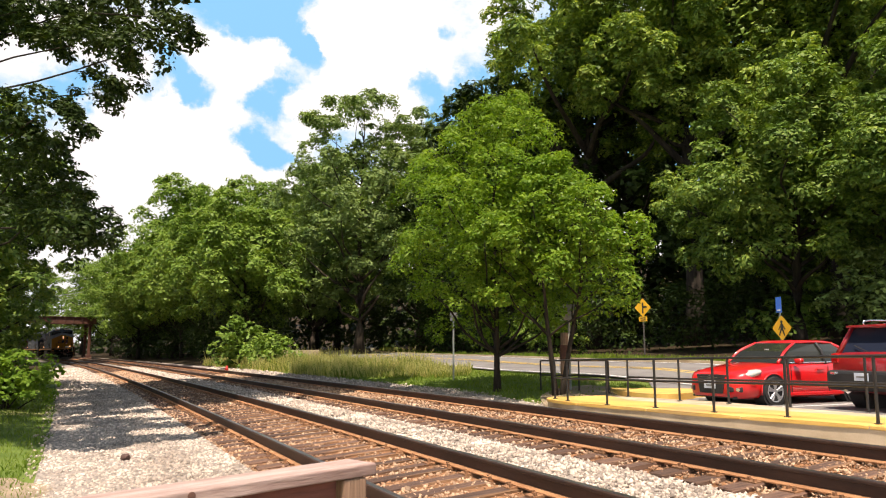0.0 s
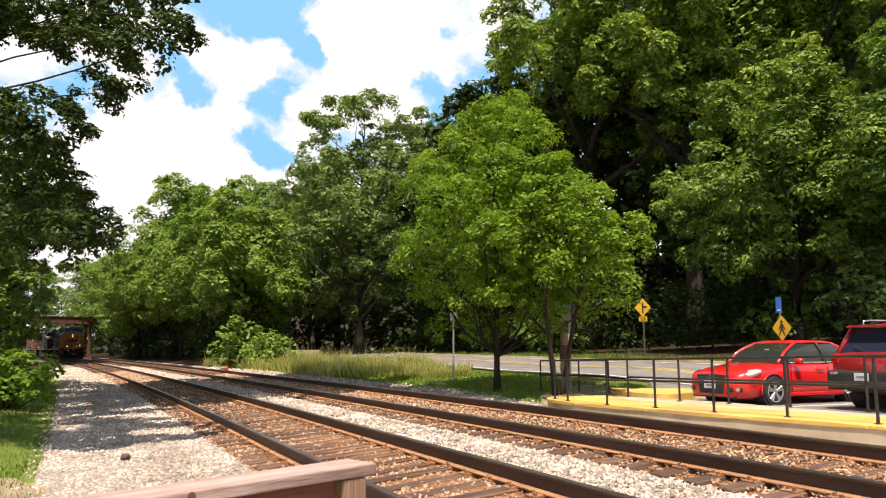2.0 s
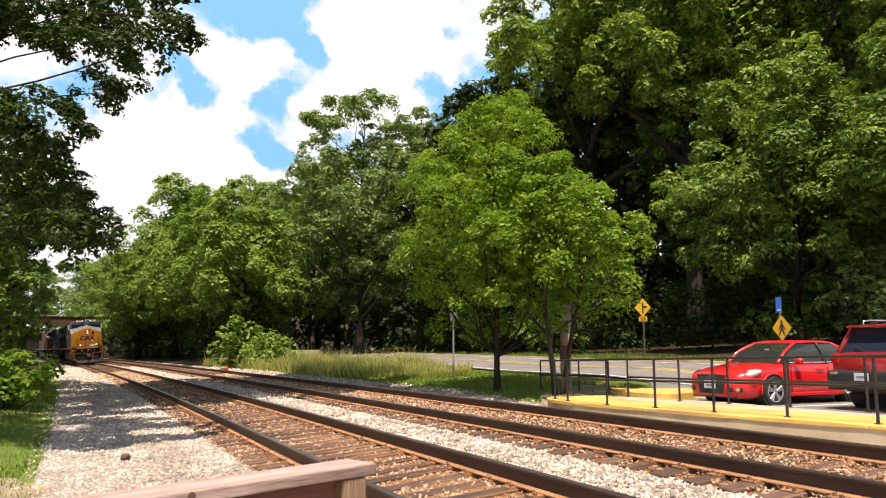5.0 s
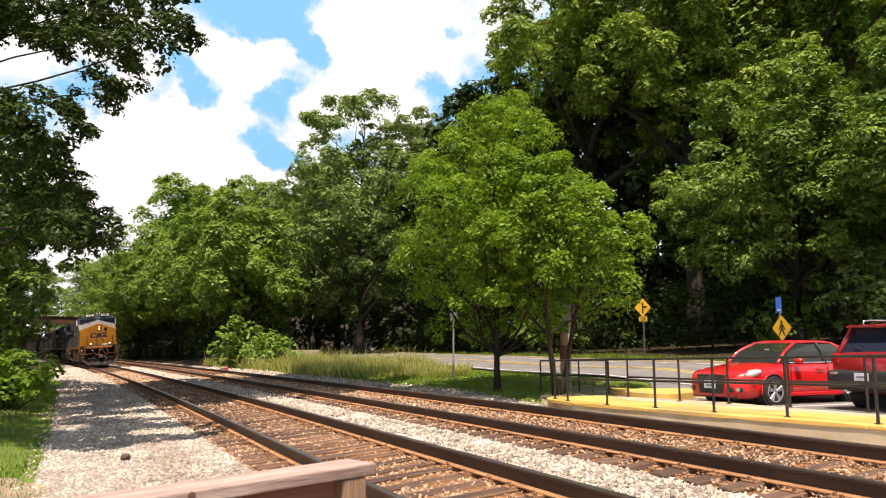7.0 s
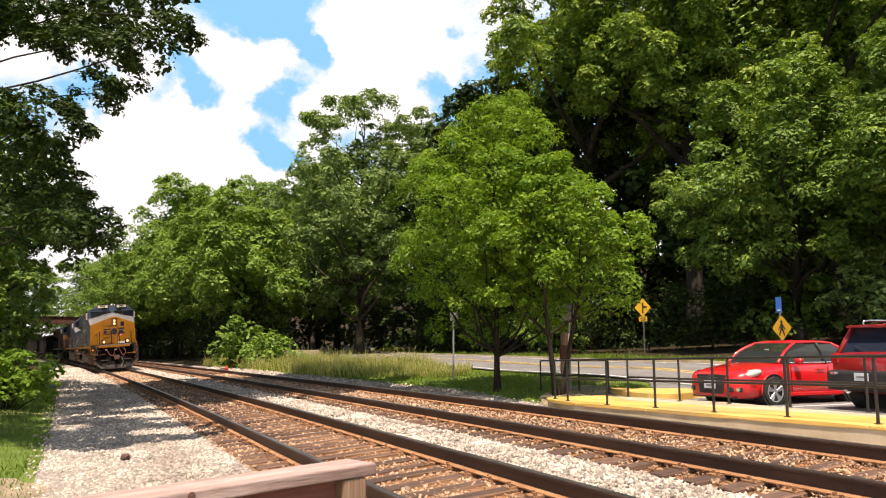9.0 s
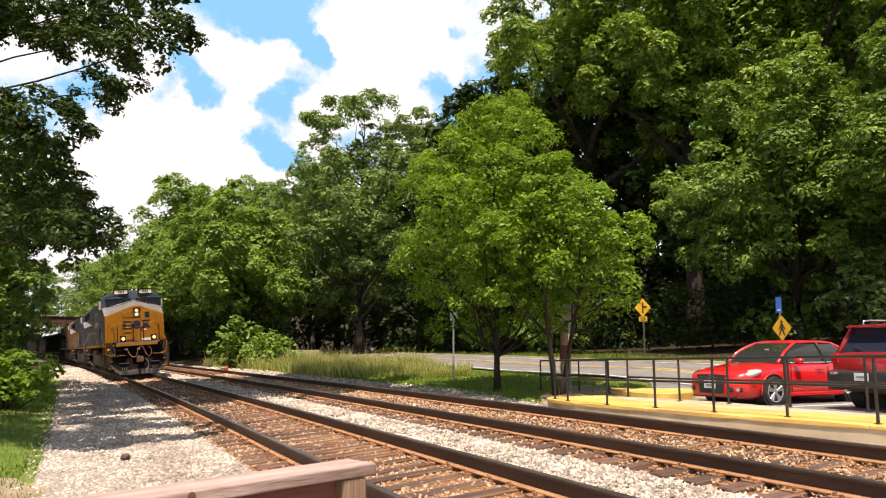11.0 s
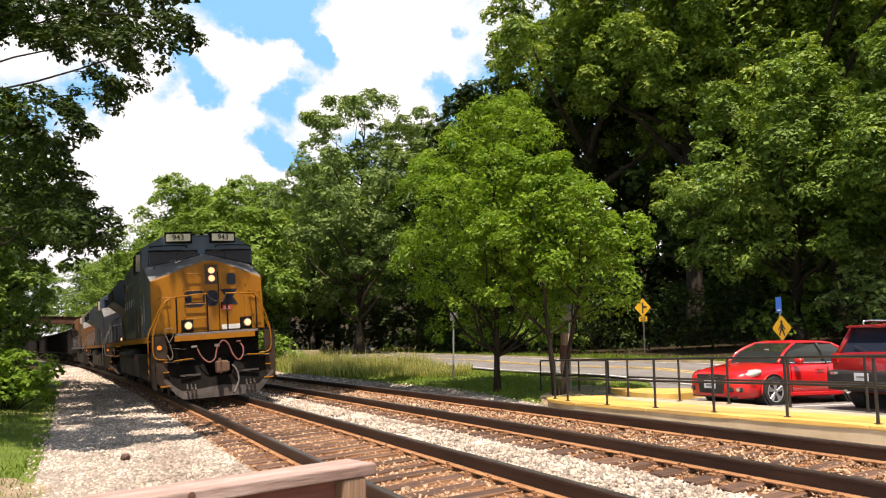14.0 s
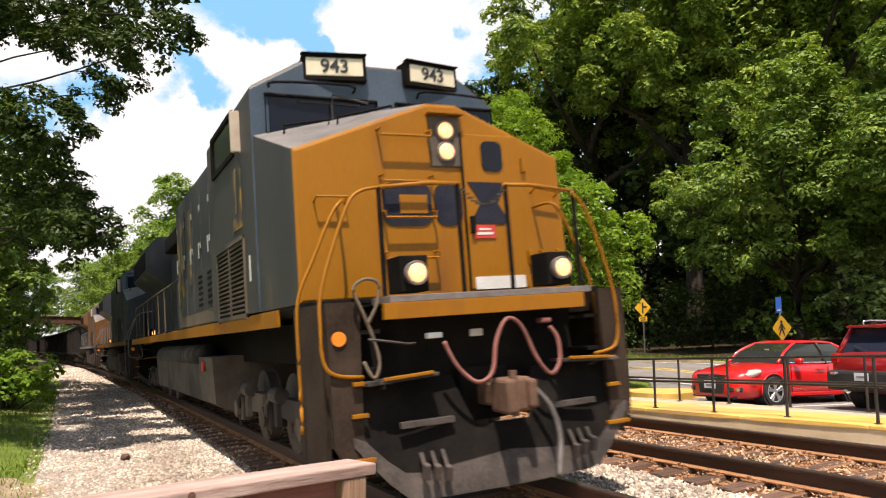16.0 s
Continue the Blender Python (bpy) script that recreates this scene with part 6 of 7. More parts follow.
    # rungs on the nose
    for z in (3.44, 2.98, 2.62, 2.22):
        part("nose_rung", tube(bmesh.new(), [(-0.74, yn, z + 0.07), (-0.74, yn - 0.1, z + 0.06), (-0.74, yn - 0.1, z), (-0.2, yn - 0.1, z), (-0.2, yn - 0.1, z + 0.06), (-0.2, yn, z + 0.07)], 0.014, 6), nose, t)
    part("nose_rung", tube(bmesh.new(), [(-1.42, yn, 2.78), (-1.42, yn - 0.09, 2.82), (-1.12, yn - 0.09, 2.82), (-1.12, yn, 2.78)], 0.012, 6), nose, t)
    part("nose_rung", tube(bmesh.new(), [(1.0, yn, 2.9), (1.0, yn - 0.09, 2.94), (1.3, yn - 0.09, 2.9), (1.3, yn, 2.86)], 0.012, 6), nose, t)
    part("nose_rung", tube(bmesh.new(), [(1.05, yn, 2.28), (1.05, yn - 0.09, 2.24), (1.28, yn - 0.09, 2.24), (1.28, yn, 2.28)], 0.012, 6), nose, t)
    # nose door
    bm = B(((0.53, yn - 0.006, 2.70), (0.70, 0.03, 1.62)), bevel=0.012)
    door = part("nose_door", bm, nose, t, "orange-yellow nose door with a small window")
    part("door_seal", tube(bmesh.new(), [(0.175, yn - 0.02, 1.88), (0.175, yn - 0.02, 3.52)], 0.014, 6), BLACK, door)
    bm = B(((0.53, yn - 0.026, 3.28), (0.25, 0.014, 0.32)))
    bmesh.ops.bevel(bm, geom=[e for e in bm.edges if abs(e.verts[0].co.y - e.verts[1].co.y) > 0.005], offset=0.07, segments=4, affect="EDGES", profile=0.5)
    part("door_window", bm, CABGLASS, door, "small dark rounded window")
    part("kick_plate", B(((0.53, yn - 0.026, 1.95), (0.6, 0.01, 0.13))), WHITE, door, "pale scuffed kick plate")
    for z in (3.2, 2.2):
        part("hinge", B(((0.92, yn - 0.01, z), (0.05, 0.05, 0.16)), bevel=0.008), nose, door)
    part("door_latch", B(((0.24, yn - 0.04, 2.55), (0.05, 0.05, 0.18)), bevel=0.01), BLACK, door)
    # headlight box
    part("headlight_box", B(((0, yn + 0.04, 3.42), (0.35, 0.12, 0.54)), bevel=0.012), RUST_GIRDER if not lead else GRIME, t, "brown recessed headlight box")
    part("headlight_visor", B(((0, yn - 0.04, 3.70), (0.4, 0.12, 0.02)), bevel=0.004), nose, t)
    for z in (3.53, 3.31):
        lamp(t, 0.0, yn - 0.03, z, 0.083, HEAD if lead else LENS_RIM)
    if lead:
        # plain marks in place of the emblem, red placard
        for x0, x1, z0, z1 in ((-0.73, -0.2, 2.55, 2.98), (-0.16, 0.15, 2.55, 2.98)):
            bm = B((((x0 + x1) / 2, yn - 0.005, (z0 + z1) / 2), (x1 - x0, 0.012, z1 - z0)))
            bmesh.ops.bevel(bm, geom=[e for e in bm.edges if abs(e.verts[0].co.y - e.verts[1].co.y) > 0.005], offset=0.11, segments=4, affect="EDGES", profile=0.5)
            part("emblem_block", bm, LOGO, t, "plain dark blue emblem block")
        part("emblem_bar", B(((-0.40, yn - 0.013, 2.765), (0.30, 0.008, 0.19)), bevel=0.003), nose, t)
        bm = prism(bmesh.new(), [(0.22, 2.56), (0.36, 2.78), (0.22, 3.0), (0.68, 3.0), (0.56, 2.78), (0.70, 2.56)], yn - 0.031, yn - 0.021, 1)
        part("emblem_block", bm, LOGO, door, "plain dark blue emblem block")
        part("placard", B(((0.38, yn - 0.028, 2.48), (0.26, 0.01, 0.14)), bevel=0.002), RED_SIGN, door, "small red placard")
        part("placard_writing", B(((0.38, yn - 0.035, 2.505), (0.14, 0.004, 0.02)), ((0.38, yn - 0.035, 2.46), (0.19, 0.004, 0.025))), WHITE, door, "unreadable white writing")
        ch = bmesh.new()
        pts = [(-0.24 + 0.48 * q, 0.08, 2.80 - 0.16 * math.sin(math.pi * q)) for q in [k / 12 for k in range(13)]]
        for i, (a, b) in enumerate(zip(pts, pts[1:])):
            c = [(u + v) / 2 for u, v in zip(a, b)]
            box(ch, c, (0.062, 0.022 if i % 2 else 0.01, 0.01 if i % 2 else 0.022))
        part("safety_chain", ch, PLOW, t, "steel safety chain between the rails")
    # plow: upper sheet blackened for the platform's shade, worn lit lip left grey
    stations = [(x * 0.142, -0.10 + 0.14 * (abs(x) / 10) ** 1.6, 0.12 + 2.0 * max(0.0, abs(x) / 10 - 0.66) ** 1.3) for x in range(-10, 11)]
    for nm, mat_, lab in (("plow", BLACK, "dusty upper plow sheet, blackened for platform shade"), ("plow_lip", PLOW, "worn grey steel plow lip, paler where it is lit")):
        rings = []
        for x, yb, zb in stations:
            mid, top = zb + 0.30 - 0.1 * abs(x), 1.10 if abs(x) > 0.42 else 0.66
            lo, hi = (mid, top) if nm == "plow" else (zb, mid)
            f = [(x, yb + 0.26 * (max(z - zb, 0) / 0.97) ** 1.3, z) for z in (hi, (lo + hi) / 2, lo)]
            rings.append(f + [(p[0], p[1] + 0.03, p[2]) for p in f[::-1]])
        part(nm, loft(bmesh.new(), rings), mat_, t, lab, smooth=False)
    # flat steel trays with yellow lips on the plow's wings, gladhand brackets, cable loop at the corner
    for q in (-1, 1):
        part("wing_tray", B(((q * 0.98, 0.06, 1.125), (0.66, 0.22, 0.03), Matrix.Rotation(radians(3 * q), 4, "Y")), bevel=0.006), PLOW, t, "worn steel tray over the plow wing")
        part("tray_lip", B(((q * 0.94, -0.06, 1.15), (0.46, 0.03, 0.03), Matrix.Rotation(radians(3 * q), 4, "Y")), bevel=0.006), sill, t, "yellow tray lip")
        bm = bmesh.new()
        for k, x in enumerate((0.66, 0.76, 0.86)):
            box(bm, (q * x, -0.11, 0.32 + 0.02 * k), (0.055, 0.07, 0.13), Matrix.Rotation(radians(14), 4, "X"), 0.01)
            rod(bm, (q * x, -0.10, 0.37), (q * x, -0.02, 0.50), 0.02, seg=6)
        box(bm, (q * 0.76, 0.02, 0.74), (0.5, 0.05, 0.05))
        part("gladhand_rack", bm, PLOW, t, "worn steel gladhand rack")
    loop = soft([(-1.32, -0.02, 1.3), (-1.25, -0.06, 1.16), (-1.19, -0.05, 1.28), (-1.23, -0.03, 1.5), (-1.31, -0.03, 1.72), (-1.37, -0.02, 1.9), (-1.27, -0.03, 1.98), (-1.15, -0.03, 1.94), (-1.17, -0.03, 1.78), (-1.27, -0.03, 1.6)], 5)
    part("cable_loop", tube(bmesh.new(), loop, 0.016, 6), BROWN_PANEL, t, "looped dusty cable at the corner", smooth=True)
    part("corner_lever", tube(bmesh.new(), soft([(-1.27, -0.03, 1.48), (-1.1, -0.07, 1.45), (-0.95, -0.10, 1.42), (-0.88, -0.10, 1.42)], 3), 0.012, 6), PLOW, t)
    # coupler
    bm = B(((0.02, 0.12, 0.90), (0.2, 0.62, 0.22)), ((0.02, -0.1, 0.90), (0.30, 0.24, 0.30)), ((-0.10, -0.24, 0.90), (0.11, 0.2, 0.30)), ((0.15, -0.2, 0.90), (0.09, 0.16, 0.26)), bevel=0.03)
    rod(bm, (-0.06, -0.28, 0.73), (-0.06, -0.28, 1.12), 0.036, seg=10)
    part("coupler", bm, RUSTY, t, "rusty brown knuckle coupler")
    part("coupler_pocket", B(((0, 0.4, 0.9), (0.5, 0.12, 0.5)), bevel=0.02), BLACK, t)
    # looped brake hose
    part("jumper_hose", tube(bmesh.new(), soft([(-0.575, -0.03, 1.41), (-0.475, -0.06, 1.19), (-0.315, -0.1, 1.04), (-0.155, -0.1, 1.11), (-0.075, -0.08, 1.39), (0.065, -0.06, 1.57), (0.205, -0.07, 1.49), (0.325, -0.1, 1.19), (0.465, -0.1, 1.04), (0.585, -0.08, 1.15), (0.605, -0.05, 1.35), (0.545, -0.02, 1.47)], 6), 0.019, 8), HOSE, t, "dusty red looped jumper hose", smooth=True)
    part("jumper_socket", B(((-0.64, 0.03, 1.47), (0.15, 0.06, 0.05)), bevel=0.01), WHITE, t, "pale jumper socket cover")
    part("maker_plate", B(((0.02, 0.46, 1.46), (0.14, 0.03, 0.07)), bevel=0.01), WHITE, t, "small pale plate")
    part("jumper_socket", B(((0.5, 0.0, 1.53), (0.11, 0.1, 0.05)), bevel=0.015), HOSE, t, "red jumper socket cap")
    part("train_line_hose", tube(bmesh.new(), soft([(0.3, -0.05, 0.92), (0.4, -0.14, 0.75), (0.42, -0.22, 0.5), (0.30, -0.35, 0.28), (0.24, -0.42, 0.2)], 5), [0.028] * 21, 8), HOSE_DARK, t, "grey train line hose", smooth=True)
    part("rear_coupler", B(((0.0, L + 0.15, 0.90), (0.28, 0.7, 0.3)), bevel=0.03), RUSTY, t)
    return t


def hopper():
    t = thing("coal_hopper", "dark steel coal hopper wagon with ribbed sides", "freight wagon", group="hoppers of the train")
    L = 14.6
    side = [(-1.5, 1.25), (-1.5, 3.75), (1.5, 3.75), (1.5, 1.25), (0.7, 0.6), (-0.7, 0.6)]
    bm = bmesh.new()
    loft(bm, [[(x, y, (z if z > 1 else z + 0.65)) for x, z in side] for y in (0.6, 1.9)] + [[(x, y, z) for x, z in side] for y in (3.2, 12.0)] + [[(x, y, (z if z > 1 else z + 0.65)) for x, z in side] for y in (13.3, L - 0.2)])
    part("body", bm, HOPPER, t)
    for s in (-1, 1):
        for k in range(11):
            part("rib", B(((s * 1.54, 0.9 + k * 1.29, 2.5), (0.09, 0.11, 2.45)), bevel=0.01), HOPPER, t)
        part("top_rail", B(((s * 1.53, L / 2, 3.76), (0.14, L - 0.6, 0.12)), bevel=0.015), HOPPER, t)
        part("sill", B(((s * 1.53, L / 2, 1.25), (0.1, L - 0.4, 0.16)), bevel=0.012), HOPPER, t)
    part("load", B(((0, L / 2, 3.72), (2.8, L - 1.0, 0.5)), bevel=0.2), COAL, t, "heaped black coal")
    part("underframe", B(((0, L / 2, 1.0), (0.5, L + 0.5, 0.35))), BLACK, t)
    for ys in ((1.5, 3.2), (11.5, 13.2)):
        bogie(t, ys, 1.0, GRIME, 0.46)
    return t


TRAIN = []
WHEELS = []


def build_train():
    a = locomotive("lead_locomotive", "dark blue and orange-yellow diesel locomotive with lit headlights", YEL_BODY, SIDE_BODY, YEL_BODY, ROOF_BODY, True)
    TRAIN.append((a, 0.0, 2.9, 18.3))
    b = locomotive("second_locomotive", "dark blue diesel locomotive coupled behind the leader", BLUE_BODY, BLUE_BODY, YEL_BODY, ROOF_BODY, False)
    TRAIN.append((b, 23.0, 2.9, 18.3))
    c = locomotive("third_locomotive", "weathered orange and grey diesel locomotive in the train", UP_YELLOW, UP_YELLOW, GREY_PAINT, GREY_PAINT, False)
    TRAIN.append((c, 46.0, 2.9, 18.3))
    h = hopper()
    at = 69.3
    for i in range(7):
        v = h if i == 0 else copy_thing(h, Matrix())
        for ys, y in (((1.5, 3.2), 1.5), ((1.5, 3.2), 3.2), ((11.5, 13.2), 11.5), ((11.5, 13.2), 13.2)):
            if i < 3:
                WHEELS.append((wheelset(v, y, 0.46), y, 0.46))
            else:
                wheelset(v, y, 0.46)
        TRAIN.append((v, at, 2.35, 12.35))
        at += 15.4


def front_at(t):
    """Where the leader's front is along the line, in metres ahead of the viewer."""
    return float(np.interp(t, *RUN))


RUN = ([0, 1.5, 3.5, 5.25, 7, 9, 10.25, 11.5, 12, 12.5, 13, 13.5, 14, 14.5, 15, 15.5, 16],
       [127.36, 115.84, 100.47, 87.0, 73.57, 58.29, 48.8, 39.30, 35.52, 31.75, 28.00, 24.26, 20.56, 16.88, 13.19, 9.52, 5.91])


# ---------------------------------------------------------------- cars


def car_wheel(parent, x, y, r, out, rim_mat=None):
    w = part("wheel", loft(bmesh.new(), [[(x + r * q * math.cos(k * math.tau / 28), y + out * dy, r + r * q * math.sin(k * math.tau / 28)) for k in range(28)] for q, dy in ((0.6, -0.11), (0.97, -0.11), (1.0, -0.08), (1.0, 0.07), (0.96, 0.1), (0.72, 0.105), (0.70, 0.08))]), TYRE, parent, "black rubber tyre", smooth=False)
    bm = rod(bmesh.new(), (x, y + out * 0.06, r), (x, y + out * 0.1, r), r * 0.17, seg=14)
    for k in range(5):
        a = k * math.tau / 5 + 0.3
        for d in (-0.10, 0.10):
            p = Vector((math.cos(a + d), 0, math.sin(a + d)))
            q = Vector((math.cos(a + d * 1.6), 0, math.sin(a + d * 1.6)))
            o = Vector((x, y + out * 0.09, r))
            rod(bm, o + p * r * 0.12, o + q * r * 0.70, 0.020, 0.026, 6)
    tube(bm, [(x + r * 0.70 * math.cos(k * math.tau / 24), y + out * 0.095, r + r * 0.70 * math.sin(k * math.tau / 24)) for k in range(25)], 0.016, 6)
    part("rim", bm, rim_mat or ALLOY, w, "silver alloy rim with five double spokes")
    part("brake_disc", rod(bmesh.new(), (x, y + out * 0.0, r), (x, y + out * 0.02, r), r * 0.45, seg=18), GALV, w)


def car_shell(stations, arch):
    """Lower body by cross-sections from tail to front; each is x, half width, top, bottom."""
    rings = []
    for x, w, zt, zb in stations:
        h = zt - zb
        half = [(0.0, zb), (w * 0.86, zb), (w * 0.97, zb + 0.12 * h), (w, zb + 0.38 * h), (w * 0.995, zb + 0.62 * h), (w * 0.975, zb + 0.84 * h), (w * 0.90, zt - 0.02), (w * 0.6, zt + 0.02), (0.0, zt + 0.03)]
        ring = [(x, y, z) for y, z in half] + [(x, -y, z) for y, z in half[-2:0:-1]]
        rings.append(ring)
    return loft(bmesh.new(), rings)


def red_car():
    t = thing("red_sedan", "bright red four-door sedan parked facing the platform", "car", Matrix.Translation((15.09, 12.85, ground_z(15.1, 12.85) + 0.03)) @ pose(0, 0, 0, 0, 0, 179.3))
    st = [(-2.26, 0.66, 0.86, 0.34), (-2.18, 0.78, 0.98, 0.28), (-1.95, 0.85, 1.03, 0.22), (-1.4, 0.885, 1.02, 0.19), (-0.7, 0.89, 0.98, 0.18), (0.2, 0.89, 0.95, 0.18), (0.95, 0.885, 0.93, 0.18), (1.3, 0.88, 0.88, 0.18), (1.7, 0.87, 0.83, 0.18), (1.98, 0.84, 0.78, 0.17), (2.14, 0.78, 0.73, 0.17), (2.24, 0.68, 0.67, 0.19), (2.29, 0.56, 0.6, 0.23)]
    body = part("body", car_shell(st, None), CAR_RED, t, "glossy red body", smooth=True)
    # cabin: glass between a roof shell and the waist
    waist = [(1.02, 0.66), (0.9, 0.78), (-0.4, 0.80), (-1.3, 0.78), (-1.72, 0.62)]
    roof = [(0.28, 0.52), (0.22, 0.56), (-0.4, 0.59), (-0.95, 0.56), (-1.08, 0.48)]
    lo = [(x, y, 0.94) for x, y in waist] + [(x, -y, 0.96) for x, y in waist[::-1]]
    hi = [(x, y, 1.40) for x, y in roof] + [(x, -y, 1.40) for x, y in roof[::-1]]
    mid = [tuple(Vector(a).lerp(Vector(c), 0.5) + Vector((0.05 if i in (0, 1, 8, 9) else -0.06 if i in (3, 4, 5, 6) else 0, 0.035 if a[1] > 0 else -0.035, 0.03))) for i, (a, c) in enumerate(zip(lo, hi))]
    part("glasshouse", loft(bmesh.new(), [lo, mid, hi]), CARGLASS, t, "tinted windows", smooth=False)
    r0 = [(x * 1.01, y * 1.015, 1.385) for x, y in roof] + [(x * 1.01, -y * 1.015, 1.385) for x, y in roof[::-1]]
    r1 = [(x * 0.98, y * 0.99, 1.43) for x, y in roof] + [(x * 0.98, -y * 0.99, 1.43) for x, y in roof[::-1]]
    r2 = [(x * 0.75 - 0.06, y * 0.75, 1.465) for x, y in roof] + [(x * 0.75 - 0.06, -y * 0.75, 1.465) for x, y in roof[::-1]]
    part("roof", loft(bmesh.new(), [r0, r1, r2]), CAR_RED, t, smooth=True)
    for s in (-1, 1):
        for a, m, c, r in (((1.0, 0.73, 0.93), (0.70, 0.68, 1.2), (0.25, 0.56, 1.40), 0.035), ((-0.42, 0.815, 0.93), (-0.41, 0.745, 1.2), (-0.4, 0.60, 1.40), 0.04), ((-1.66, 0.70, 0.95), (-1.40, 0.64, 1.18), (-1.0, 0.53, 1.37), 0.06)):
            part("pillar", tube(bmesh.new(), soft([(p[0], s * p[1], p[2]) for p in (a, m, c)], 4), r, 8), CAR_RED if r != 0.04 else TRIM, t, smooth=True)
        part("roof_edge", tube(bmesh.new(), soft([(0.27, s * 0.545, 1.40), (-0.4, s * 0.60, 1.42), (-1.02, s * 0.55, 1.40)], 4), 0.03, 6), CAR_RED, t, smooth=True)
        # arches, wheels, doors' gaps, mirror, lamps
        for x in (1.33, -1.25):
            # Solid black disc on the body side stands in for the open wheel well.
            part("wheel_arch", rod(bmesh.new(), (x, s * 0.60, 0.33), (x, s * 0.893, 0.33), 0.375, seg=28), TRIM, body)
            part("arch_lip", tube(bmesh.new(), [(x + 0.385 * math.cos(a), s * 0.892, 0.33 + 0.385 * math.sin(a)) for a in [radians(q) for q in range(-12, 193, 12)]], 0.02, 6), CAR_RED, body, smooth=True)
            car_wheel(t, x, s * 0.82, 0.325, s)
        for x in (0.78, -0.42):
            part("door_gap", B(((x, s * 0.889, 0.58), (0.012, 0.012, 0.62))), TRIM, body)
        part("sill_trim", B(((0.05, s * 0.885, 0.26), (1.9, 0.03, 0.08)), bevel=0.01), CAR_RED, body)
        for x in (0.0, -1.0):
            part("door_pull", B(((x - 0.15, s * 0.902, 0.80), (0.2, 0.03, 0.035)), bevel=0.01), CAR_RED, body)
        part("waist_trim", tube(bmesh.new(), [(0.9, s * 0.80, 0.945), (-0.4, s * 0.83, 0.955), (-1.45, s * 0.78, 0.97)], 0.014, 6), CHROME, t, "thin bright window trim")
        mir = bmesh.new()
        bmesh.ops.create_icosphere(mir, subdivisions=2, radius=1.0, matrix=Matrix.Translation((0.62, s * 0.98, 1.0)) @ Matrix.Diagonal((0.09, 0.12, 0.075, 1)))
        part("mirror", mir, CAR_RED, t, "red door mirror", smooth=True)
        hb = bmesh.new()
        bmesh.ops.create_icosphere(hb, subdivisions=3, radius=1.0, matrix=Matrix.Translation((1.90, s * 0.66, 0.68)) @ Matrix.Rotation(radians(-32 * s), 4, "Z") @ Matrix.Rotation(radians(16), 4, "Y") @ Matrix.Diagonal((0.34, 0.185, 0.098, 1)))
        part("headlamp", hb, HEADLENS, body, "clear swept-back headlamp", smooth=True)
        part("fog_vent", B(((2.155, s * 0.605, 0.37), (0.2, 0.30, 0.13), Matrix.Rotation(radians(34 * s), 4, "Z")), bevel=0.03), TRIM, body)
        part("fog_lamp", rod(bmesh.new(), (2.20, s * 0.69, 0.37), (2.235, s * 0.712, 0.37), 0.042, seg=12), CHROME, body, "small round fog lamp")
        part("fog_trim", tube(bmesh.new(), [(2.31, s * 0.50, 0.425), (2.25, s * 0.62, 0.425), (2.17, s * 0.74, 0.42)], 0.01, 6), CHROME, body)
        part("side_marker", B(((1.92, s * 0.86, 0.5), (0.12, 0.03, 0.04), Matrix.Rotation(radians(-14 * s), 4, "Z")), bevel=0.008), ORANGE, body)
    bm = bmesh.new()
    prism(bm, [(-0.42, 0.69), (0.42, 0.69), (0.34, 0.27), (-0.34, 0.27)], 2.15, 2.335, 0)
    bmesh.ops.bevel(bm, geom=bm.edges[:], offset=0.02, segments=2, affect="EDGES", profile=0.5)
    g = part("grille", bm, TRIM, body, "black grille")
    bm = bmesh.new()
    for z in (0.62, 0.56):
        box(bm, (2.336, 0, z), (0.02, 0.74, 0.016))
    part("grille_bar", bm, CHROME, g)
    part("badge", rod(bmesh.new(), (2.33, 0, 0.61), (2.352, 0, 0.61), 0.055, seg=18), CHROME, g, "round bright badge")
    part("licence_panel", B(((2.346, 0.0, 0.47), (0.012, 0.34, 0.18)), bevel=0.004), PLATE_W, body, "pale licence panel with plain bars")
    part("licence_bar", B(((2.355, 0.0, 0.45), (0.006, 0.2, 0.035))), SIGN_GREY, body)
    part("lower_lip", B(((2.15, 0, 0.2), (0.2, 1.3, 0.05)), bevel=0.015), TRIM, body)
    part("wiper", tube(bmesh.new(), [(0.95, 0.3, 0.99), (0.82, -0.35, 1.06)], 0.01, 5), TRIM, t)
    part("roof_tag", B(((0.62, 0.1, 1.235), (0.02, 0.12, 0.05))), WHITE, t)
    return t


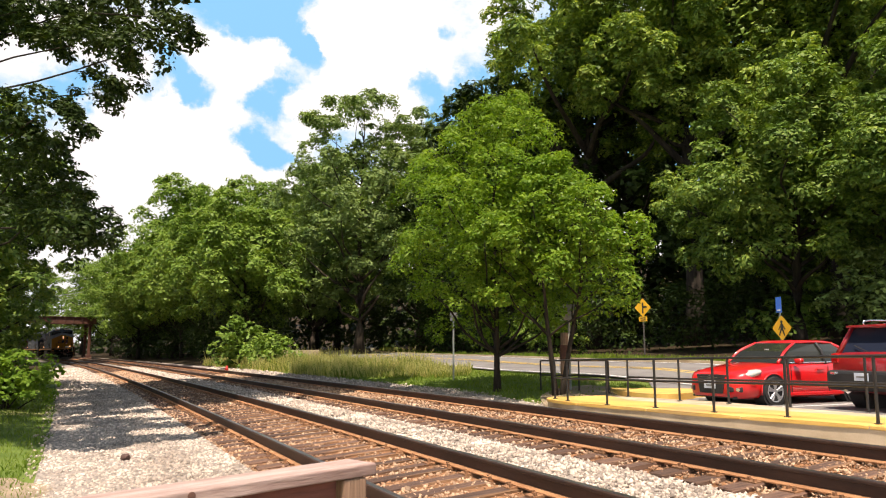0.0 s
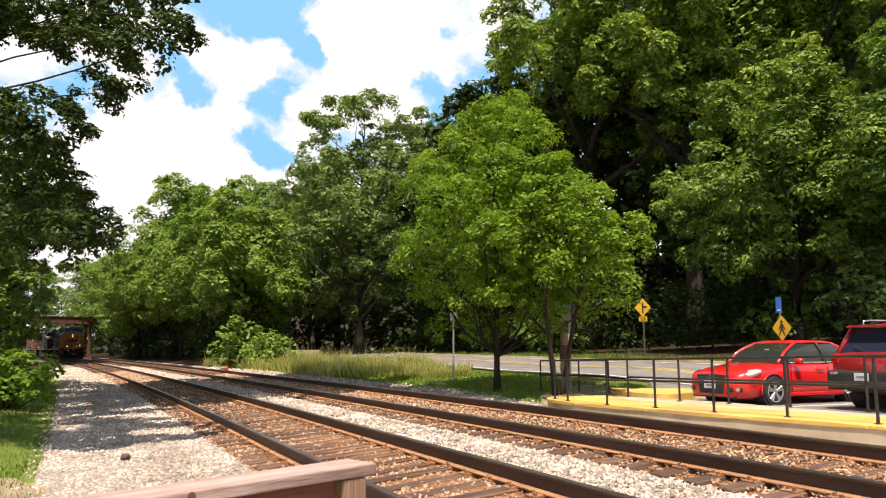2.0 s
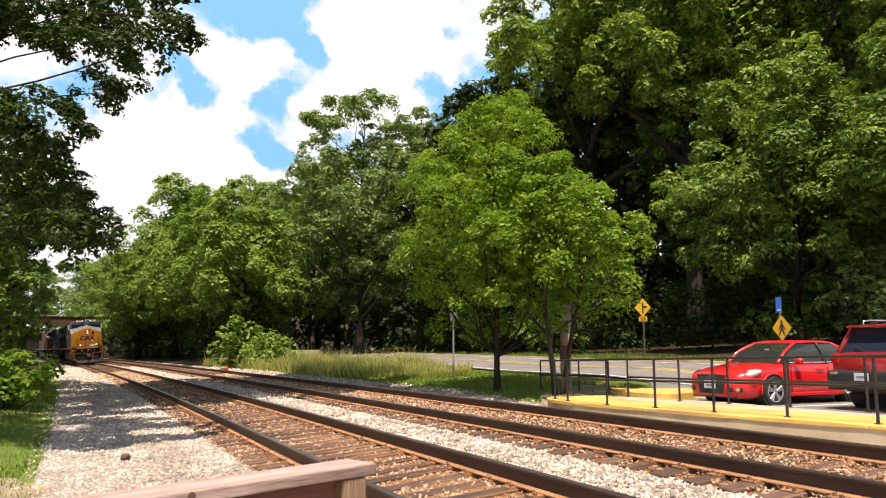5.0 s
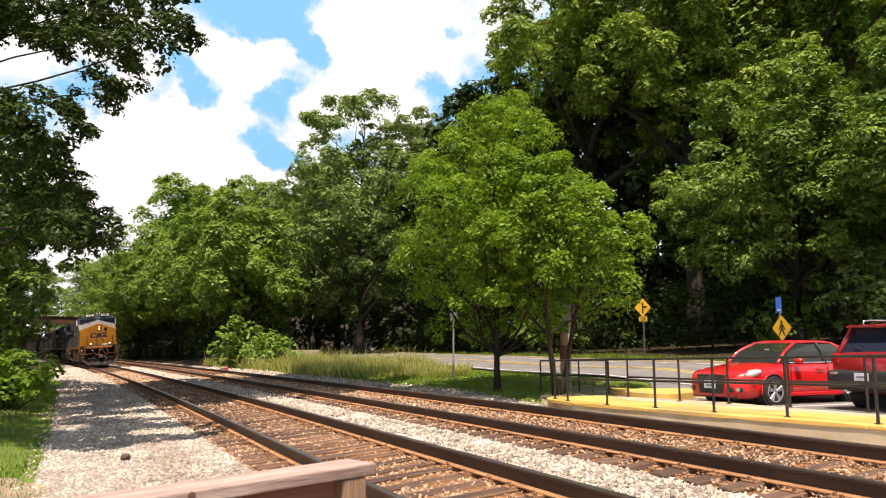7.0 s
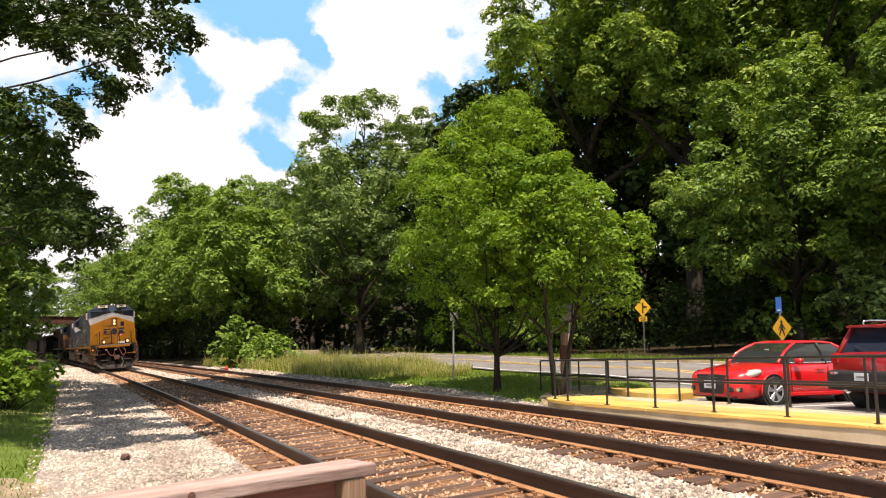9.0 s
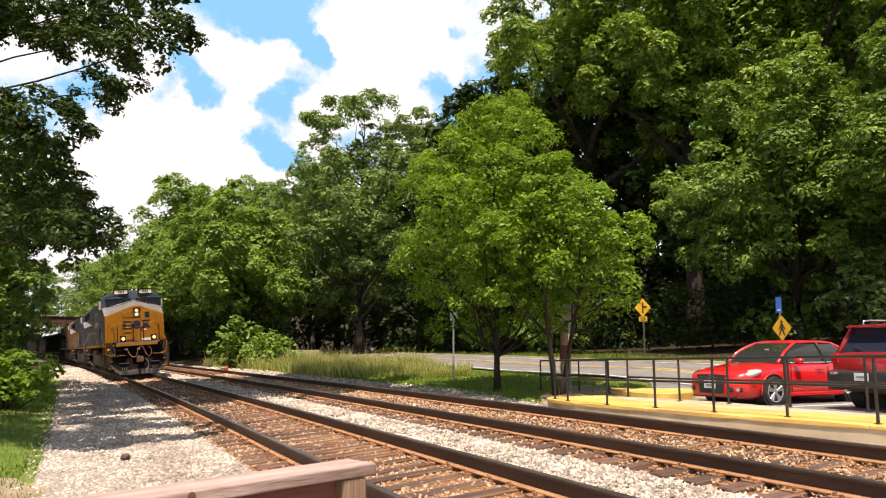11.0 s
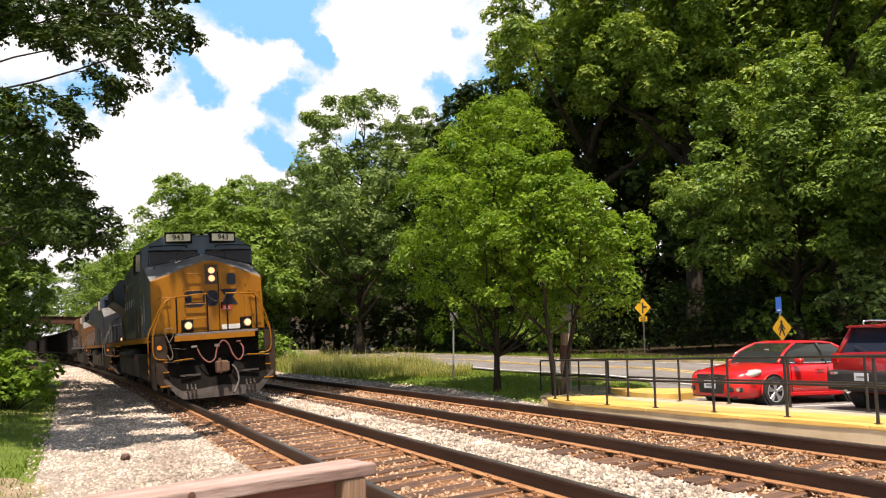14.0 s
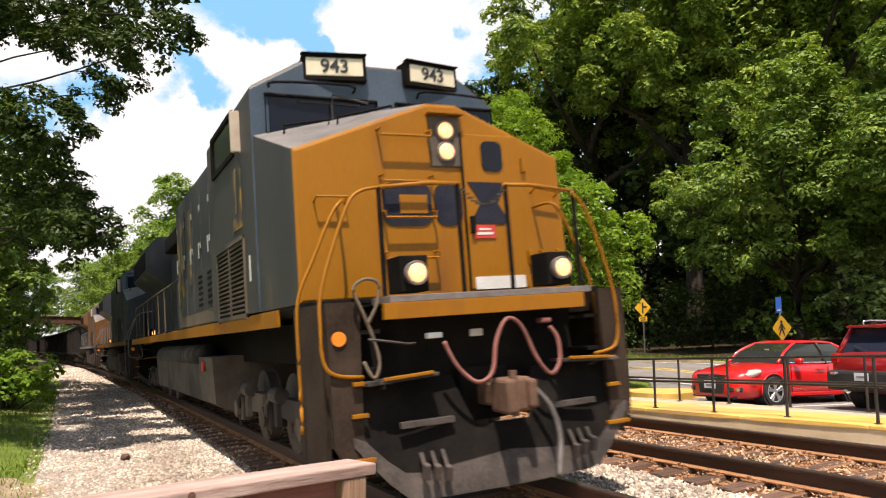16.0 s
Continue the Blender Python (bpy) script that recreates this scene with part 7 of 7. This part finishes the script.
def suv():
    t = thing("red_suv", "dark red sport utility vehicle parked facing away from the platform", "car", Matrix.Translation((16.2, 9.7, ground_z(16, 9.7) + 0.07)) @ pose(0, 0, 0, 0, 0, -2))
    st = [(-2.34, 0.80, 1.08, 0.42), (-2.28, 0.88, 1.12, 0.38), (-2.0, 0.92, 1.13, 0.3), (-1.3, 0.935, 1.12, 0.28), (0.0, 0.935, 1.10, 0.28), (1.0, 0.93, 1.08, 0.28), (1.6, 0.91, 1.02, 0.3), (2.1, 0.84, 0.95, 0.34), (2.3, 0.7, 0.8, 0.4)]
    body = part("body", car_shell(st, None), SUV_RED, t, "glossy dark red body", smooth=True)
    waist = [(1.05, 0.70), (0.9, 0.84), (-0.6, 0.86), (-1.9, 0.84), (-2.24, 0.76)]
    roof = [(0.25, 0.58), (0.2, 0.63), (-0.6, 0.66), (-1.7, 0.64), (-1.98, 0.58)]
    lo = [(x, y, 1.09) for x, y in waist] + [(x, -y, 1.09) for x, y in waist[::-1]]
    hi = [(x, y, 1.64) for x, y in roof] + [(x, -y, 1.64) for x, y in roof[::-1]]
    part("glasshouse", loft(bmesh.new(), [lo, hi]), SUVGLASS, t, "dark tinted windows")
    r0 = [(x * 1.02, y * 1.03, 1.63) for x, y in roof] + [(x * 1.02, -y * 1.03, 1.63) for x, y in roof[::-1]]
    r1 = [(x * 1.0, y, 1.69) for x, y in roof] + [(x * 1.0, -y, 1.69) for x, y in roof[::-1]]
    r2 = [(x * 0.8 - 0.1, y * 0.8, 1.72) for x, y in roof] + [(x * 0.8 - 0.1, -y * 0.8, 1.72) for x, y in roof[::-1]]
    part("roof", loft(bmesh.new(), [r0, r1, r2]), SUV_RED, t, smooth=True)
    part("spoiler", B(((-2.08, 0, 1.66), (0.22, 1.16, 0.05)), bevel=0.02), SUV_RED, t)
    for s in (-1, 1):
        for a, b, r in (((1.0, 0.80, 1.08), (0.22, 0.62, 1.64), 0.045), ((-0.55, 0.87, 1.08), (-0.55, 0.67, 1.64), 0.04), ((-1.95, 0.84, 1.08), (-1.75, 0.65, 1.64), 0.06), ((-2.26, 0.75, 1.08), (-1.98, 0.58, 1.64), 0.06)):
            part("pillar", rod(bmesh.new(), (a[0], s * a[1], a[2]), (b[0], s * b[1], b[2]), r, r * 0.8, 8), SUV_RED, t, smooth=True)
        for x in (1.4, -1.35):
            # Black disc again in place of a hollow wheel well.
            part("wheel_arch", rod(bmesh.new(), (x, s * 0.62, 0.36), (x, s * 0.945, 0.36), 0.43, seg=28), TRIM, body)
            car_wheel(t, x, s * 0.86, 0.365, s)
        part("tail_lamp", B(((-2.25, s * 0.76, 1.02), (0.18, 0.24, 0.2), Matrix.Rotation(radians(-16 * s), 4, "Z")), bevel=0.04), TAILRED, body, "red tail lamp")
        part("roof_rack", tube(bmesh.new(), soft([(0.1, s * 0.55, 1.70), (0.0, s * 0.55, 1.78), (-1.5, s * 0.55, 1.80), (-1.7, s * 0.55, 1.72)], 4), 0.02, 6), CHROME, t, "bright roof rail", smooth=True)
        part("exhaust", rod(bmesh.new(), (-2.42, s * 0.5, 0.4), (-2.2, s * 0.5, 0.4), 0.045, seg=12), CHROME, t)
    part("bumper", B(((-2.3, 0, 0.58), (0.30, 1.84, 0.40)), bevel=0.07), TRIM, body, "black rear bumper")
    for s in (-1, 1):
        part("bumper_trim", B(((-2.38, s * 0.76, 0.72), (0.16, 0.3, 0.06), Matrix.Rotation(radians(-24 * s), 4, "Z")), bevel=0.015), CHROME, body, "bright bumper corner trim")
    part("licence_panel", B(((-2.456, 0.1, 0.66), (0.012, 0.31, 0.155)), bevel=0.004), PLATE_W, body, "pale licence panel with plain bars")
    part("licence_bar", B(((-2.466, 0.1, 0.66), (0.006, 0.2, 0.035))), SIGN_GREY, body)
    part("rear_wiper", tube(bmesh.new(), [(-2.27, 0.05, 1.15), (-2.2, 0.4, 1.28)], 0.012, 5), TRIM, t)
    return t


# ---------------------------------------------------------------- build
sky_shell = build_clouds()
build_ground()
build_road()
build_platform()
build_railings()
build_bridge()
build_train()
build_trees()
build_woods()
build_shrubs()
red_car()
suv()
build_signs()
build_fence()
build_grass()
build_ballast()
build_tracks()


def motions():
    """The train rolls up the line on its curve, its wheels turn, the clouds drift."""
    for v, back, p0, p1 in TRAIN:
        rows = []
        for i in range(33):
            t = i * 0.5
            s = front_at(t) + back
            m = rail_frame(s + p0, s + p1)
            rows.append((t, m @ Matrix.Translation((0, -p0, 0))))
        walk(v, rows)
    for w, y, r in WHEELS:
        rows = []
        for i in range(161):
            t = i * 0.1
            a = (front_at(0) - front_at(t)) / r
            rows.append((t, Matrix.Translation((0, y, r)) @ Matrix.Rotation(a, 4, "X")))
        walk(w, rows)
    walk(sky_shell, [(0.0, pose(0, 0, 0, 0, 0, 0)), (16.0, pose(0, 0, 0, 0, 0, -1.2))])


motions()
